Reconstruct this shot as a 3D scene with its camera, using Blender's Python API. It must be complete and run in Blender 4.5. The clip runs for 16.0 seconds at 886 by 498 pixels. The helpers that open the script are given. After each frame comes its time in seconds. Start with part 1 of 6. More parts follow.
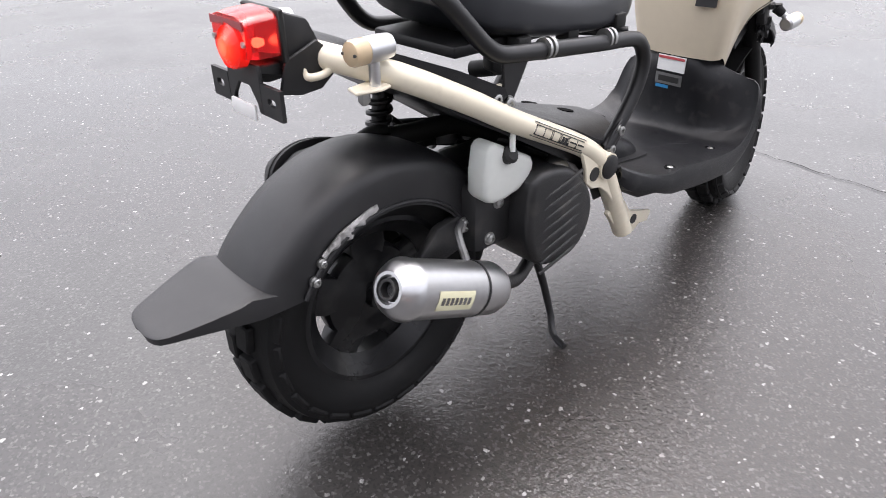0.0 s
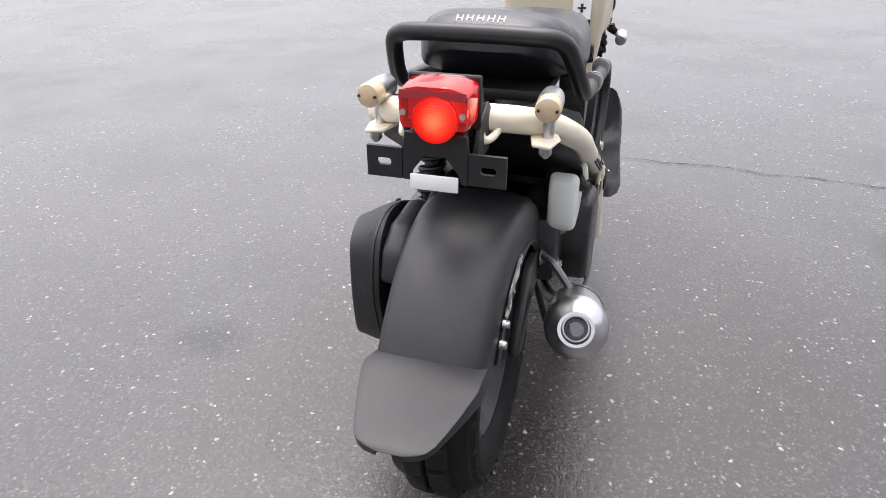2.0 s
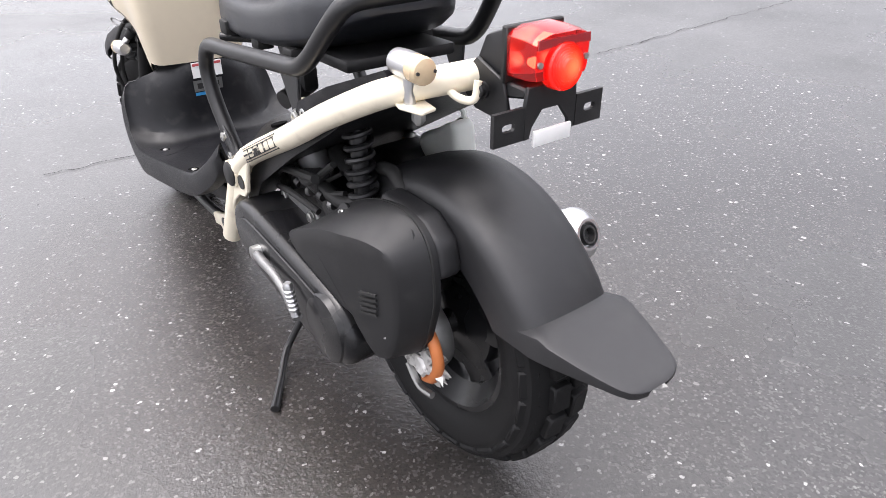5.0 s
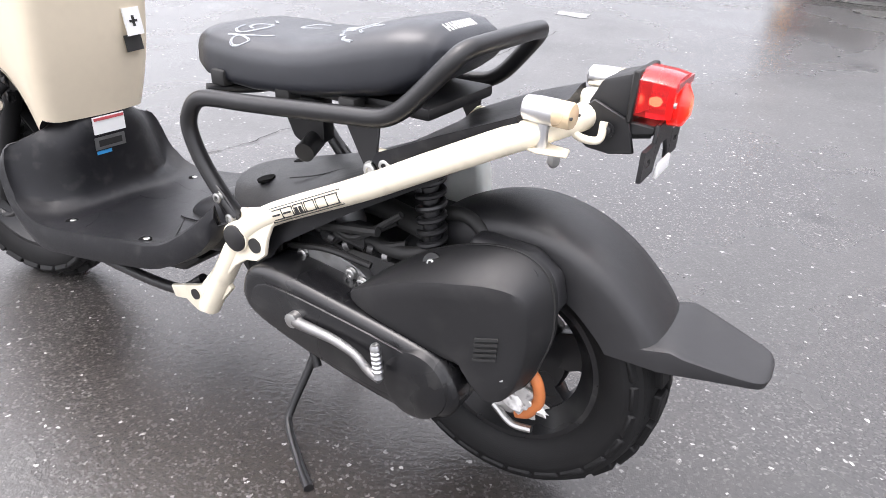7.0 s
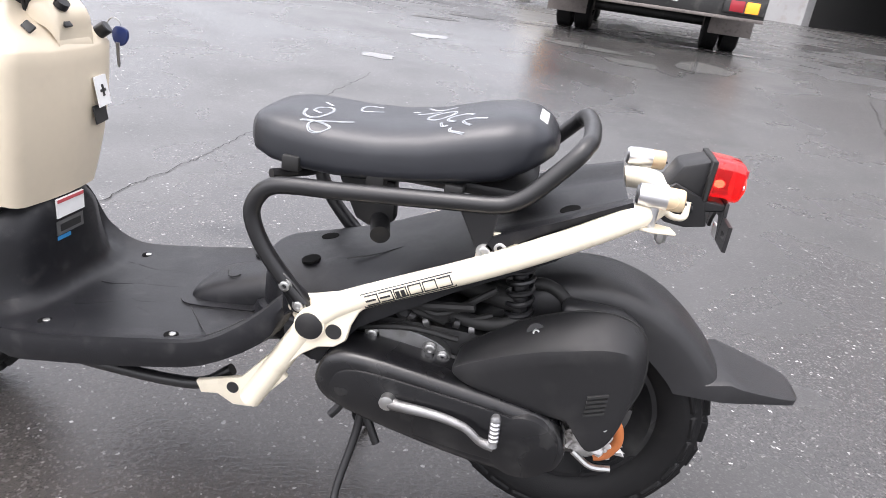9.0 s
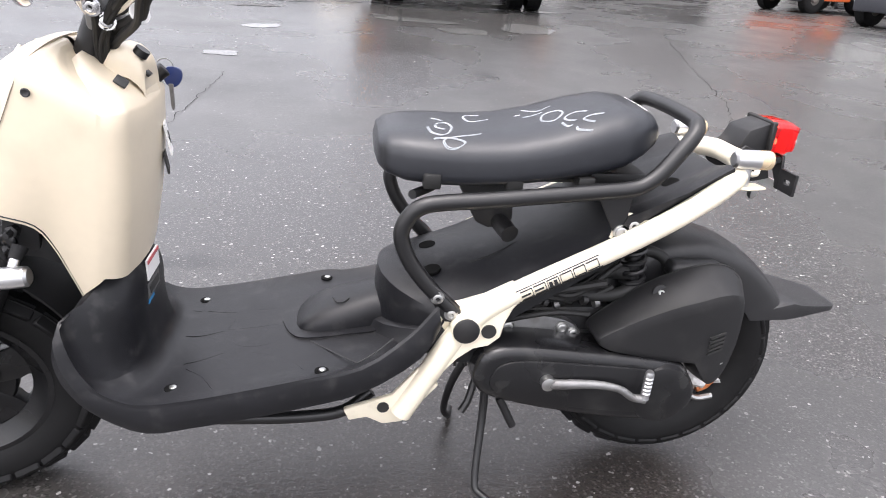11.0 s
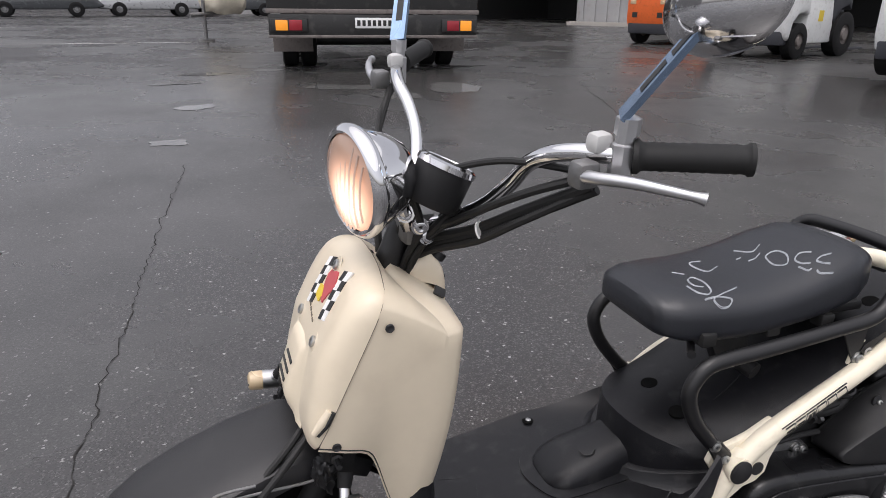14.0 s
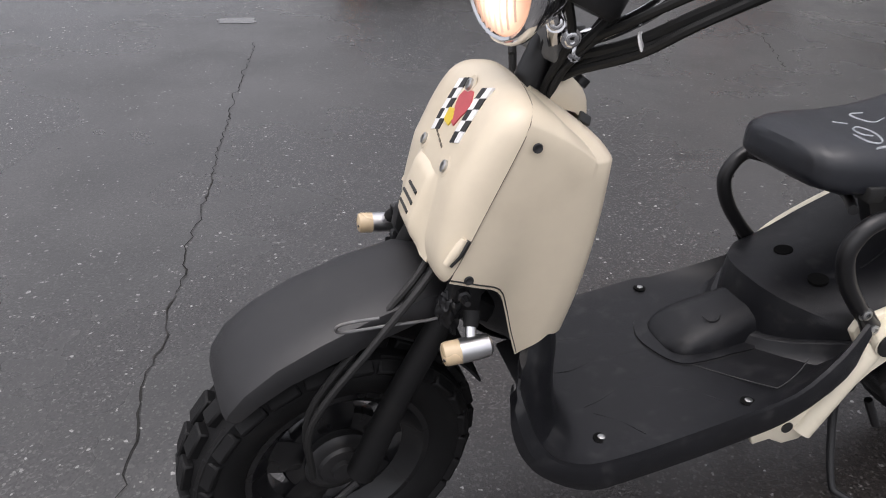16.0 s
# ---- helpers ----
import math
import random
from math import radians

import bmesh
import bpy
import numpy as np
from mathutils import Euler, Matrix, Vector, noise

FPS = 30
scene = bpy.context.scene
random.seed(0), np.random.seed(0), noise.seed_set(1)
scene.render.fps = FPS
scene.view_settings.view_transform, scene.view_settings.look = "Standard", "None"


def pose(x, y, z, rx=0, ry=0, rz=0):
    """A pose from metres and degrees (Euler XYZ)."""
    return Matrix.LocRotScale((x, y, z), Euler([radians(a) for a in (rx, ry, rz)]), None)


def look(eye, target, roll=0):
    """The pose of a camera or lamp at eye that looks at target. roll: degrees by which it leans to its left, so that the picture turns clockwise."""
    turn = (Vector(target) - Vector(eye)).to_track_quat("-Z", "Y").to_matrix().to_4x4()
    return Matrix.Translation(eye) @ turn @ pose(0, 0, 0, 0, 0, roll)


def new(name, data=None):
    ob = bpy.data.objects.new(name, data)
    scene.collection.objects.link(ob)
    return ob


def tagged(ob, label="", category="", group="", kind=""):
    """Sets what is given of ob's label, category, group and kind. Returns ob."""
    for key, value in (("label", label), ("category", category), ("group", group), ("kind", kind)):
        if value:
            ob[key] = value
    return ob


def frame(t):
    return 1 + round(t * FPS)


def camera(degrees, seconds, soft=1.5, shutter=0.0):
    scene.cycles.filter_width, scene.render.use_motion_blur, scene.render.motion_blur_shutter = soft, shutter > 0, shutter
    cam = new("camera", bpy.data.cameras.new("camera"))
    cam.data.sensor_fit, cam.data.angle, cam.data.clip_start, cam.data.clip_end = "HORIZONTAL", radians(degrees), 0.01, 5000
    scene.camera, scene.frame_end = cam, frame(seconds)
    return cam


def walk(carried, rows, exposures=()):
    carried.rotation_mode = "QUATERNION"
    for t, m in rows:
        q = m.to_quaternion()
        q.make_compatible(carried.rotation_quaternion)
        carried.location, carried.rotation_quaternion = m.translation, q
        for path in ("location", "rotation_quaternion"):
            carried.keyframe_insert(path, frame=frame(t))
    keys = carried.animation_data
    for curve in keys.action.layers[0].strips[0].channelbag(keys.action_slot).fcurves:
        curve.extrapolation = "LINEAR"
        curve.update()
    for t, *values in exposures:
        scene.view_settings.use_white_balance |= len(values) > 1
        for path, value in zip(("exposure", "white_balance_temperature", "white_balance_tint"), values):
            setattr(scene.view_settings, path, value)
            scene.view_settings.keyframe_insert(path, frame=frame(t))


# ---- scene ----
cam = camera(66.1, 16.0, soft=0.6, shutter=0.15)
PATH = [
    (0, (-0.5712, -0.7835, 0.8706), (0.3086, 0.1712, 0.1193), -0.55),
    (0.5, (-0.6376, -0.6298, 0.8714), (0.3167, 0.2821, 0.1588), 0.31),
    (1, (-0.6872, -0.5049, 0.8833), (0.3777, 0.2505, 0.1448), 1.20),
    (1.5, (-0.8209, -0.3699, 0.9011), (0.3899, 0.1746, 0.2031), 1.02),
    (2, (-0.8964, -0.2355, 0.9058), (0.3692, 0.1520, 0.2001), -0.18),
    (2.5, (-0.8547, -0.0822, 0.8782), (0.4470, 0.0710, 0.1486), 0.39),
    (3, (-0.8325, 0.0639, 0.8819), (0.4604, -0.0087, 0.1248), 0.96),
    (3.2, (-0.8508, 0.1387, 0.8859), (0.4373, -0.0614, 0.1438), 1.00),
    (5.3, (-0.6804, 0.6288, 0.8732), (0.2861, -0.2450, 0.1299), 0.68),
    (5.5, (-0.6643, 0.7036, 0.8820), (0.2468, -0.2396, 0.1537), 1.71),
    (6, (-0.6023, 0.8028, 0.8935), (0.2401, -0.2358, 0.2141), 4.23),
    (6.5, (-0.4783, 0.8218, 0.8769), (0.2891, -0.2795, 0.2074), 3.87),
    (7, (-0.3603, 0.8384, 0.8804), (0.2962, -0.3264, 0.2005), 3.30),
    (7.5, (-0.2248, 0.9302, 0.9111), (0.2908, -0.3074, 0.2384), 3.41),
    (8, (-0.1183, 1.0148, 0.9224), (0.2960, -0.2776, 0.2836), 6.19),
    (8.2, (-0.0783, 1.0235, 0.9194), (0.3013, -0.2878, 0.2978), 7.92),
    (10.3, (0.3993, 1.1119, 0.9503), (0.2669, -0.2708, 0.3841), 1.85),
    (10.5, (0.4518, 1.1298, 0.9504), (0.3020, -0.2510, 0.3838), 2.44),
    (11, (0.5817, 1.1017, 0.9456), (0.3651, -0.2585, 0.3515), 3.90),
    (11.5, (0.7445, 1.0365, 0.9581), (0.4874, -0.3072, 0.3430), 1.81),
    (12, (0.8422, 1.0027, 0.9694), (0.5490, -0.3374, 0.3625), 1.67),
    (12.5, (0.9898, 0.9585, 1.0351), (0.5443, -0.3652, 0.4880), 3.04),
    (13, (1.1020, 0.9357, 1.0841), (0.5668, -0.3545, 0.5372), 3.28),
    (13.5, (1.1583, 0.9122, 1.1265), (0.6936, -0.4221, 0.6229), 2.19),
    (14, (1.1704, 0.9093, 1.1346), (0.7158, -0.4257, 0.6235), 0.62),
    (14.5, (1.1836, 0.9158, 1.1227), (0.7516, -0.4235, 0.6034), 1.20),
    (15, (1.2074, 0.9220, 1.0974), (0.8194, -0.4118, 0.5313), 0.50),
    (15.5, (1.2374, 0.9169, 1.0646), (0.8897, -0.4056, 0.4482), 0.30),
    (16, (1.2624, 0.8382, 1.0038), (0.9380, -0.4477, 0.3029), 0.93),
]
EXPOSURES = [(t, e, 6500.0, 15.0) for t, e in ((0.0, 1.56), (1.5, 1.40), (2.5, 1.47), (5.5, 1.87), (7.0, 2.04), (8.0, 1.94), (10.5, 1.80), (11.5, 1.72), (12.3, 1.28), (13.0, 0.82), (14.0, 0.56), (16.0, 0.58))]
walk(cam, [(t, look(eye, target, roll)) for t, eye, target, roll in PATH], EXPOSURES)

# ---- sky, sun ----
world = bpy.data.worlds.new("overcast_sky")
scene.world = world
world.use_nodes = True
_n = world.node_tree.nodes
_l = world.node_tree.links
sky = _n.new("ShaderNodeTexSky")
sky.sky_type = "NISHITA"
sky.sun_disc = False
sky.sun_elevation = radians(75)
sky.sun_rotation = radians(50)
sky.air_density, sky.dust_density, sky.ozone_density = 1.0, 4.0, 1.0
grey = _n.new("ShaderNodeHueSaturation")
grey.inputs["Saturation"].default_value = 0.22
_l.new(sky.outputs[0], grey.inputs["Color"])
_l.new(grey.outputs[0], _n["Background"].inputs[0])
_n["Background"].inputs[1].default_value = 0.15
sun = new("sun", bpy.data.lights.new("sun", "SUN"))
sun.data.energy, sun.data.angle, sun.data.color = 0.7, radians(110), (1.0, 0.98, 0.95)
sun.matrix_world = look((0, 0, 10), (-2.7 * math.sin(radians(50)), -2.7 * math.cos(radians(50)), 0.0))


# ---- materials ----
def hexcol(c):
    return (c[0], c[1], c[2], 1.0)


class Mat:
    """A node material: base colour with two scales of variation, roughness, fine bump."""

    def __init__(self, name, color, rough=0.5, metal=0.0, vary=0.12, fine=60.0, coarse=6.0, bump=0.0, bump_scale=200.0, coat=0.0, spec=0.5, dirt=None, dirt_amount=0.0, rough_vary=0.12, trans=0.0, emit=None, strength=0.0, alpha=1.0):
        m = bpy.data.materials.new(name)
        m.use_nodes = True
        self.m, self.n, self.l = m, m.node_tree.nodes, m.node_tree.links
        b = self.b = self.n["Principled BSDF"]
        co = self.n.new("ShaderNodeTexCoord")
        self.co = co.outputs["Object"]
        b.inputs["Metallic"].default_value = metal
        b.inputs["Specular IOR Level"].default_value = spec
        b.inputs["Coat Weight"].default_value = coat
        b.inputs["Transmission Weight"].default_value = trans
        b.inputs["Coat Roughness"].default_value = 0.15
        n1, n2 = self.noise(fine, 4), self.noise(coarse, 3)
        mix = self.math("ADD", self.math("MULTIPLY", n1, 0.4), self.math("MULTIPLY", n2, 0.6))
        lo = [v * (1 - vary) for v in color]
        hi = [min(1, v * (1 + vary)) for v in color]
        self.col = self.ramp(mix, [(0.3, lo), (0.7, hi)])
        if dirt:
            n3 = self.noise(coarse * 3.1, 8)
            self.col = self.mix(self.ramp(n3, [(0.55, (0, 0, 0)), (0.72, (dirt_amount,) * 3)]), self.col, dirt)
        self.l.new(self.col, b.inputs["Base Color"])
        r = self.math("ADD", self.math("MULTIPLY", self.math("SUBTRACT", n2, 0.5), 2 * rough_vary), rough)
        self.rough = self.math("MAXIMUM", r, 0.03)
        self.l.new(self.rough, b.inputs["Roughness"])
        if bump:
            self.bump(self.noise(bump_scale, 3), bump)
        if emit:
            b.inputs["Emission Color"].default_value = hexcol(emit)
            b.inputs["Emission Strength"].default_value = strength

    def noise(self, scale, detail=2, vec=None, dist=0.0):
        t = self.n.new("ShaderNodeTexNoise")
        t.inputs["Scale"].default_value, t.inputs["Detail"].default_value = scale, detail
        t.inputs["Distortion"].default_value = dist
        self.l.new(vec or self.co, t.inputs["Vector"])
        return t.outputs[0]

    def voronoi(self, scale, out="Distance", vec=None, feature="F1"):
        t = self.n.new("ShaderNodeTexVoronoi")
        t.feature = feature
        t.inputs["Scale"].default_value = scale
        self.l.new(vec or self.co, t.inputs["Vector"])
        return t.outputs[out]

    def _in(self, sock, v):
        if isinstance(v, (int, float)):
            sock.default_value = v
        elif isinstance(v, (tuple, list)):
            sock.default_value = hexcol(v)
        else:
            self.l.new(v, sock)

    def math(self, op, a, b=0.0):
        t = self.n.new("ShaderNodeMath")
        t.operation = op
        self._in(t.inputs[0], a)
        self._in(t.inputs[1], b)
        return t.outputs[0]

    def ramp(self, fac, stops):
        t = self.n.new("ShaderNodeValToRGB")
        e = t.color_ramp.elements
        while len(e) < len(stops):
            e.new(0.5)
        for el, (p, c) in zip(e, stops):
            el.position, el.color = p, hexcol(c)
        self.l.new(fac, t.inputs[0])
        return t.outputs[0]

    def mix(self, fac, a, b):
        t = self.n.new("ShaderNodeMix")
        t.data_type = "RGBA"
        self._in(t.inputs[0], fac)
        self._in(t.inputs[6], a)
        self._in(t.inputs[7], b)
        return t.outputs[2]

    def bump(self, height, strength, distance=0.002):
        t = self.n.new("ShaderNodeBump")
        t.inputs["Strength"].default_value, t.inputs["Distance"].default_value = strength, distance
        self.l.new(height, t.inputs["Height"])
        self.l.new(t.outputs[0], self.b.inputs["Normal"])

    def split(self):
        t = self.n.new("ShaderNodeSeparateXYZ")
        self.l.new(self.co, t.inputs[0])
        return t.outputs


def asphalt():
    a = Mat("wet_asphalt", (0.06, 0.06, 0.06), rough=0.4, vary=0.25, fine=35, coarse=1.3)
    damp = a.noise(0.55, 4, dist=0.6)
    patch = a.noise(2.3, 5)
    wet = a.ramp(a.math("ADD", a.math("MULTIPLY", damp, 0.7), a.math("MULTIPLY", patch, 0.3)), [(0.36, (0.0,) * 3), (0.6, (1.0,) * 3)])
    base = a.mix(wet, a.ramp(patch, [(0.3, (0.042, 0.042, 0.042)), (0.7, (0.080, 0.079, 0.078))]), (0.037, 0.0356, 0.0350))
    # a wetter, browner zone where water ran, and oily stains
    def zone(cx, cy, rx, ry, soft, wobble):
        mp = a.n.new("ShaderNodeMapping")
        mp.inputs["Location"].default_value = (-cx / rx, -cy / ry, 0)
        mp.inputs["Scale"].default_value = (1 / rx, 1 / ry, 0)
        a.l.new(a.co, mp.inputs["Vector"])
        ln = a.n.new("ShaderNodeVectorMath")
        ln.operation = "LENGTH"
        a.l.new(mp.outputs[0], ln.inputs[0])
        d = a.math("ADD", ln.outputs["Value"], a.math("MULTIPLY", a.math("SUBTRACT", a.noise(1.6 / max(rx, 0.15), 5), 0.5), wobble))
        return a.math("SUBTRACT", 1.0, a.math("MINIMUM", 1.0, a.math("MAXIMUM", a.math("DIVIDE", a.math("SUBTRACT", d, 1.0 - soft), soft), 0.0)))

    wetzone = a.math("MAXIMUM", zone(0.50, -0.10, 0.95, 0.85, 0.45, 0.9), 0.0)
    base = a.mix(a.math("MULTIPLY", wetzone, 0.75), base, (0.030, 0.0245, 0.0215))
    for cx, cy, rx, ry in ((1.06, -0.95, 0.16, 0.07), (0.17, 0.64, 0.10, 0.10), (-0.40, -1.58, 0.07, 0.06), (-0.43, -3.8, 0.12, 0.12)):
        st = a.math("MAXIMUM", zone(cx, cy, rx, ry, 0.7, 1.2), 0.0)
        base = a.mix(a.math("MULTIPLY", st, 0.75), base, (0.014, 0.014, 0.014))
    # crushed stone showing in the binder
    jit = a.n.new("ShaderNodeVectorMath")
    jit.operation = "MULTIPLY_ADD"
    wob = a.n.new("ShaderNodeTexNoise")
    wob.inputs["Scale"].default_value = 95.0
    a.l.new(a.co, wob.inputs["Vector"])
    a.l.new(wob.outputs[1], jit.inputs[0])
    jit.inputs[1].default_value = (0.013, 0.013, 0.013)
    a.l.new(a.co, jit.inputs[2])
    vec = jit.outputs[0]
    cell = a.voronoi(88.0, "Color", vec)
    dist = a.voronoi(88.0, "Distance", vec)
    sep = a.n.new("ShaderNodeSeparateColor")
    a.l.new(cell, sep.inputs[0])
    size = a.math("MULTIPLY", a.math("POWER", sep.outputs[2], 2.0), 0.50)
    stone = a.math("MULTIPLY", a.math("GREATER_THAN", sep.outputs[0], 0.925), a.math("LESS_THAN", dist, a.math("ADD", size, 0.08)))
    stone = a.math("MULTIPLY", stone, 0.85)
    tint = a.ramp(sep.outputs[1], [(0.0, (0.13, 0.125, 0.12)), (0.6, (0.26, 0.255, 0.245)), (1.0, (0.44, 0.432, 0.42))])
    col = a.mix(stone, base, tint)
    cell2, dist2 = a.voronoi(125.0, "Color", vec), a.voronoi(125.0, "Distance", vec)
    sep3 = a.n.new("ShaderNodeSeparateColor")
    a.l.new(cell2, sep3.inputs[0])
    small = a.math("MULTIPLY", a.math("GREATER_THAN", sep3.outputs[0], 0.90), a.math("LESS_THAN", dist2, 0.4))
    col = a.mix(a.math("MULTIPLY", small, a.math("MULTIPLY", sep3.outputs[1], 0.45)), col, (0.27, 0.265, 0.255))
    fine = a.voronoi(210.0, "Color")
    sep2 = a.n.new("ShaderNodeSeparateColor")
    a.l.new(fine, sep2.inputs[0])
    col = a.mix(a.math("MULTIPLY", a.math("GREATER_THAN", sep2.outputs[0], 0.84), 0.22), col, (0.17, 0.165, 0.16))
    dark = a.math("MULTIPLY", a.math("LESS_THAN", sep2.outputs[1], 0.3), 0.3)
    col = a.mix(dark, col, (0.015, 0.015, 0.015))
    a.l.new(col, a.b.inputs["Base Color"])
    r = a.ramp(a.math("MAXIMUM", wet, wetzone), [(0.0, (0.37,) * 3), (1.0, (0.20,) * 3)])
    a.l.new(r, a.b.inputs["Roughness"])
    grain = a.math("ADD", a.math("MULTIPLY", a.noise(260, 3), 0.7), a.math("MULTIPLY", a.math("SUBTRACT", 1.0, dist), 0.45))
    a.bump(grain, 0.5, 0.003)
    for node in a.n:
        if node.type == "BUMP":
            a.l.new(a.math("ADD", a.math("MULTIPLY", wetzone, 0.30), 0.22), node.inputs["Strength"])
    a.b.inputs["Specular IOR Level"].default_value = 0.62
    return a.m


def lit_glass(name, base, spot, radius, hot, rim, hot_strength, rim_strength, trans=0.3):
    """Glass of a burning lamp: brightest where the bulb stands behind it."""
    g = Mat(name, base, rough=0.1, vary=0.06, rough_vary=0.02, trans=trans)
    away = g.n.new("ShaderNodeVectorMath")
    away.operation = "DISTANCE"
    g.l.new(g.co, away.inputs[0])
    away.inputs[1].default_value = spot
    near = g.math("SUBTRACT", 1.0, g.math("MINIMUM", 1.0, g.math("DIVIDE", away.outputs["Value"], radius)))
    near = g.math("MULTIPLY", near, near)
    g.l.new(g.mix(near, rim, hot), g.b.inputs["Emission Color"])
    g.l.new(g.math("ADD", g.math("MULTIPLY", near, hot_strength), rim_strength), g.b.inputs["Emission Strength"])
    return g.m


M_ASPHALT = asphalt()
M_CREAM = Mat("cream_paint", (0.70, 0.612, 0.470), rough=0.33, vary=0.03, coarse=4, coat=0.25, rough_vary=0.06, dirt=(0.35, 0.28, 0.2), dirt_amount=0.12).m
M_CREAM_TUBE = Mat("cream_tube_paint", (0.82, 0.75, 0.6), rough=0.35, vary=0.05, coarse=9, coat=0.2, dirt=(0.3, 0.22, 0.14), dirt_amount=0.25).m
M_PLASTIC = Mat("black_moulded_plastic", (0.0115, 0.0115, 0.0125), rough=0.50, spec=0.42, vary=0.18, bump=0.12, bump_scale=900, dirt=(0.05, 0.048, 0.047), dirt_amount=0.25).m
M_FENDER = Mat("matt_black_fender_plastic", (0.0155, 0.0155, 0.017), rough=0.45, spec=0.52, vary=0.2, bump=0.15, bump_scale=1100, dirt=(0.06, 0.059, 0.057), dirt_amount=0.16).m
M_FLOOR = Mat("worn_footboard_plastic", (0.0078, 0.0080, 0.0098), rough=0.40, spec=0.34, vary=0.25, coarse=11.0, bump=0.2, bump_scale=700, dirt=(0.05, 0.049, 0.049), dirt_amount=0.35).m
# Near-black with hardly any gloss: shade inside holes, put into the colour.
M_HOLE = Mat("hole_shade_black", (0.005, 0.005, 0.005), rough=0.9, spec=0.08, vary=0.2).m
M_VINYL = Mat("black_seat_vinyl", (0.011, 0.0125, 0.017), rough=0.35, spec=0.62, vary=0.1, bump=0.15, bump_scale=1300).m
M_RUBBER = Mat("tyre_rubber", (0.007, 0.007, 0.0075), rough=0.6, spec=0.24, vary=0.2, bump=0.2, bump_scale=600, dirt=(0.03, 0.028, 0.026), dirt_amount=0.25).m
M_GRIP = Mat("grip_rubber", (0.010, 0.010, 0.010), rough=0.65, vary=0.2).m
M_TUBE = Mat("black_powder_coat", (0.010, 0.010, 0.011), rough=0.36, vary=0.1, bump=0.05, bump_scale=800).m
M_GLOSS = Mat("gloss_black_enamel", (0.008, 0.008, 0.009), rough=0.28, spec=0.35, vary=0.2, coat=0.12, dirt=(0.05, 0.05, 0.048), dirt_amount=0.4).m
M_ENGINE = Mat("black_engine_casting", (0.018, 0.018, 0.019), rough=0.42, vary=0.3, bump=0.3, bump_scale=500, dirt=(0.07, 0.065, 0.06), dirt_amount=0.5).m
M_ALLOY = Mat("dull_cast_aluminium", (0.24, 0.24, 0.24), rough=0.55, metal=0.9, vary=0.25, bump=0.2, dirt=(0.12, 0.1, 0.09), dirt_amount=0.6).m
M_BRUSHED = Mat("brushed_aluminium", (0.62, 0.62, 0.63), rough=0.3, metal=1.0, vary=0.08).m
M_CHROME = Mat("chrome_plate", (0.68, 0.68, 0.69), rough=0.08, metal=1.0, vary=0.03, rough_vary=0.03).m
M_STEEL = Mat("zinc_bolt_steel", (0.5, 0.5, 0.49), rough=0.35, metal=1.0, vary=0.2).m
M_BLUESTEEL = Mat("blued_anodised_arm", (0.3, 0.42, 0.6), rough=0.25, metal=1.0, vary=0.2).m
M_RUST = Mat("rusty_orange_hose", (0.45, 0.14, 0.04), rough=0.6, vary=0.25).m
M_BOTTLE = Mat("translucent_white_bottle", (0.78, 0.8, 0.76), rough=0.4, vary=0.05, trans=0.15).m
M_WHITE = Mat("white_label_stock", (0.82, 0.82, 0.81), rough=0.5, vary=0.06).m
M_PALEYELLOW = Mat("pale_yellow_label", (0.75, 0.72, 0.5), rough=0.45, vary=0.06).m
# Print black; also used as painted shade for holes and slots.
M_INK_HOLE = Mat("black_ink_and_hole_shade", (0.02, 0.02, 0.02), rough=0.5, vary=0.1).m
M_REDINK = Mat("red_ink", (0.52, 0.09, 0.10), rough=0.5, vary=0.1).m
M_YELLOWINK = Mat("yellow_ink", (0.75, 0.55, 0.05), rough=0.5, vary=0.1).m
M_BLUEINK = Mat("blue_ink", (0.03, 0.25, 0.55), rough=0.5, vary=0.1).m
M_PALEGREY = Mat("pale_grey_switch_plastic", (0.5, 0.5, 0.49), rough=0.35, vary=0.08).m
M_CHALK = Mat("white_chalk_marker", (0.30, 0.32, 0.34), rough=0.8, vary=0.3, fine=300, coarse=120).m
M_SEATPRINT = Mat("silver_seat_print", (0.7, 0.7, 0.7), rough=0.5, vary=0.08).m
M_AMBER = Mat("faded_amber_lens", (0.70, 0.55, 0.36), rough=0.25, vary=0.2, trans=0.25).m
M_REDLENS = Mat("red_tail_lens", (0.72, 0.012, 0.016), rough=0.06, vary=0.1, rough_vary=0.02, trans=0.8, emit=(1.0, 0.02, 0.01), strength=0.03).m
M_REDDARK = Mat("dark_red_reflector_band", (0.30, 0.015, 0.02), rough=0.2, vary=0.1, coat=0.5).m
M_REDGLOW = Mat("lit_tail_bulb", (0.9, 0.5, 0.3), rough=0.3, emit=(1.0, 0.45, 0.18), strength=2.5).m
M_MIRROR = Mat("mirror_glass", (0.9, 0.9, 0.9), rough=0.02, metal=1.0, vary=0.01, rough_vary=0.0).m
M_TRUCK = Mat("dusty_black_truck_paint", (0.02, 0.02, 0.02), rough=0.5, vary=0.3, dirt=(0.09, 0.085, 0.08), dirt_amount=0.5, coarse=3).m
M_TRUCKGREY = Mat("scuffed_truck_bumper", (0.16, 0.14, 0.13), rough=0.5, vary=0.25, dirt=(0.05, 0.045, 0.04), dirt_amount=0.6).m
M_FORKWHITE = Mat("white_machine_paint", (0.72, 0.73, 0.72), rough=0.4, vary=0.06, dirt=(0.3, 0.28, 0.25), dirt_amount=0.3).m
M_FORKORANGE = Mat("orange_machine_paint", (0.75, 0.14, 0.03), rough=0.4, vary=0.08, dirt=(0.25, 0.08, 0.03), dirt_amount=0.3).m
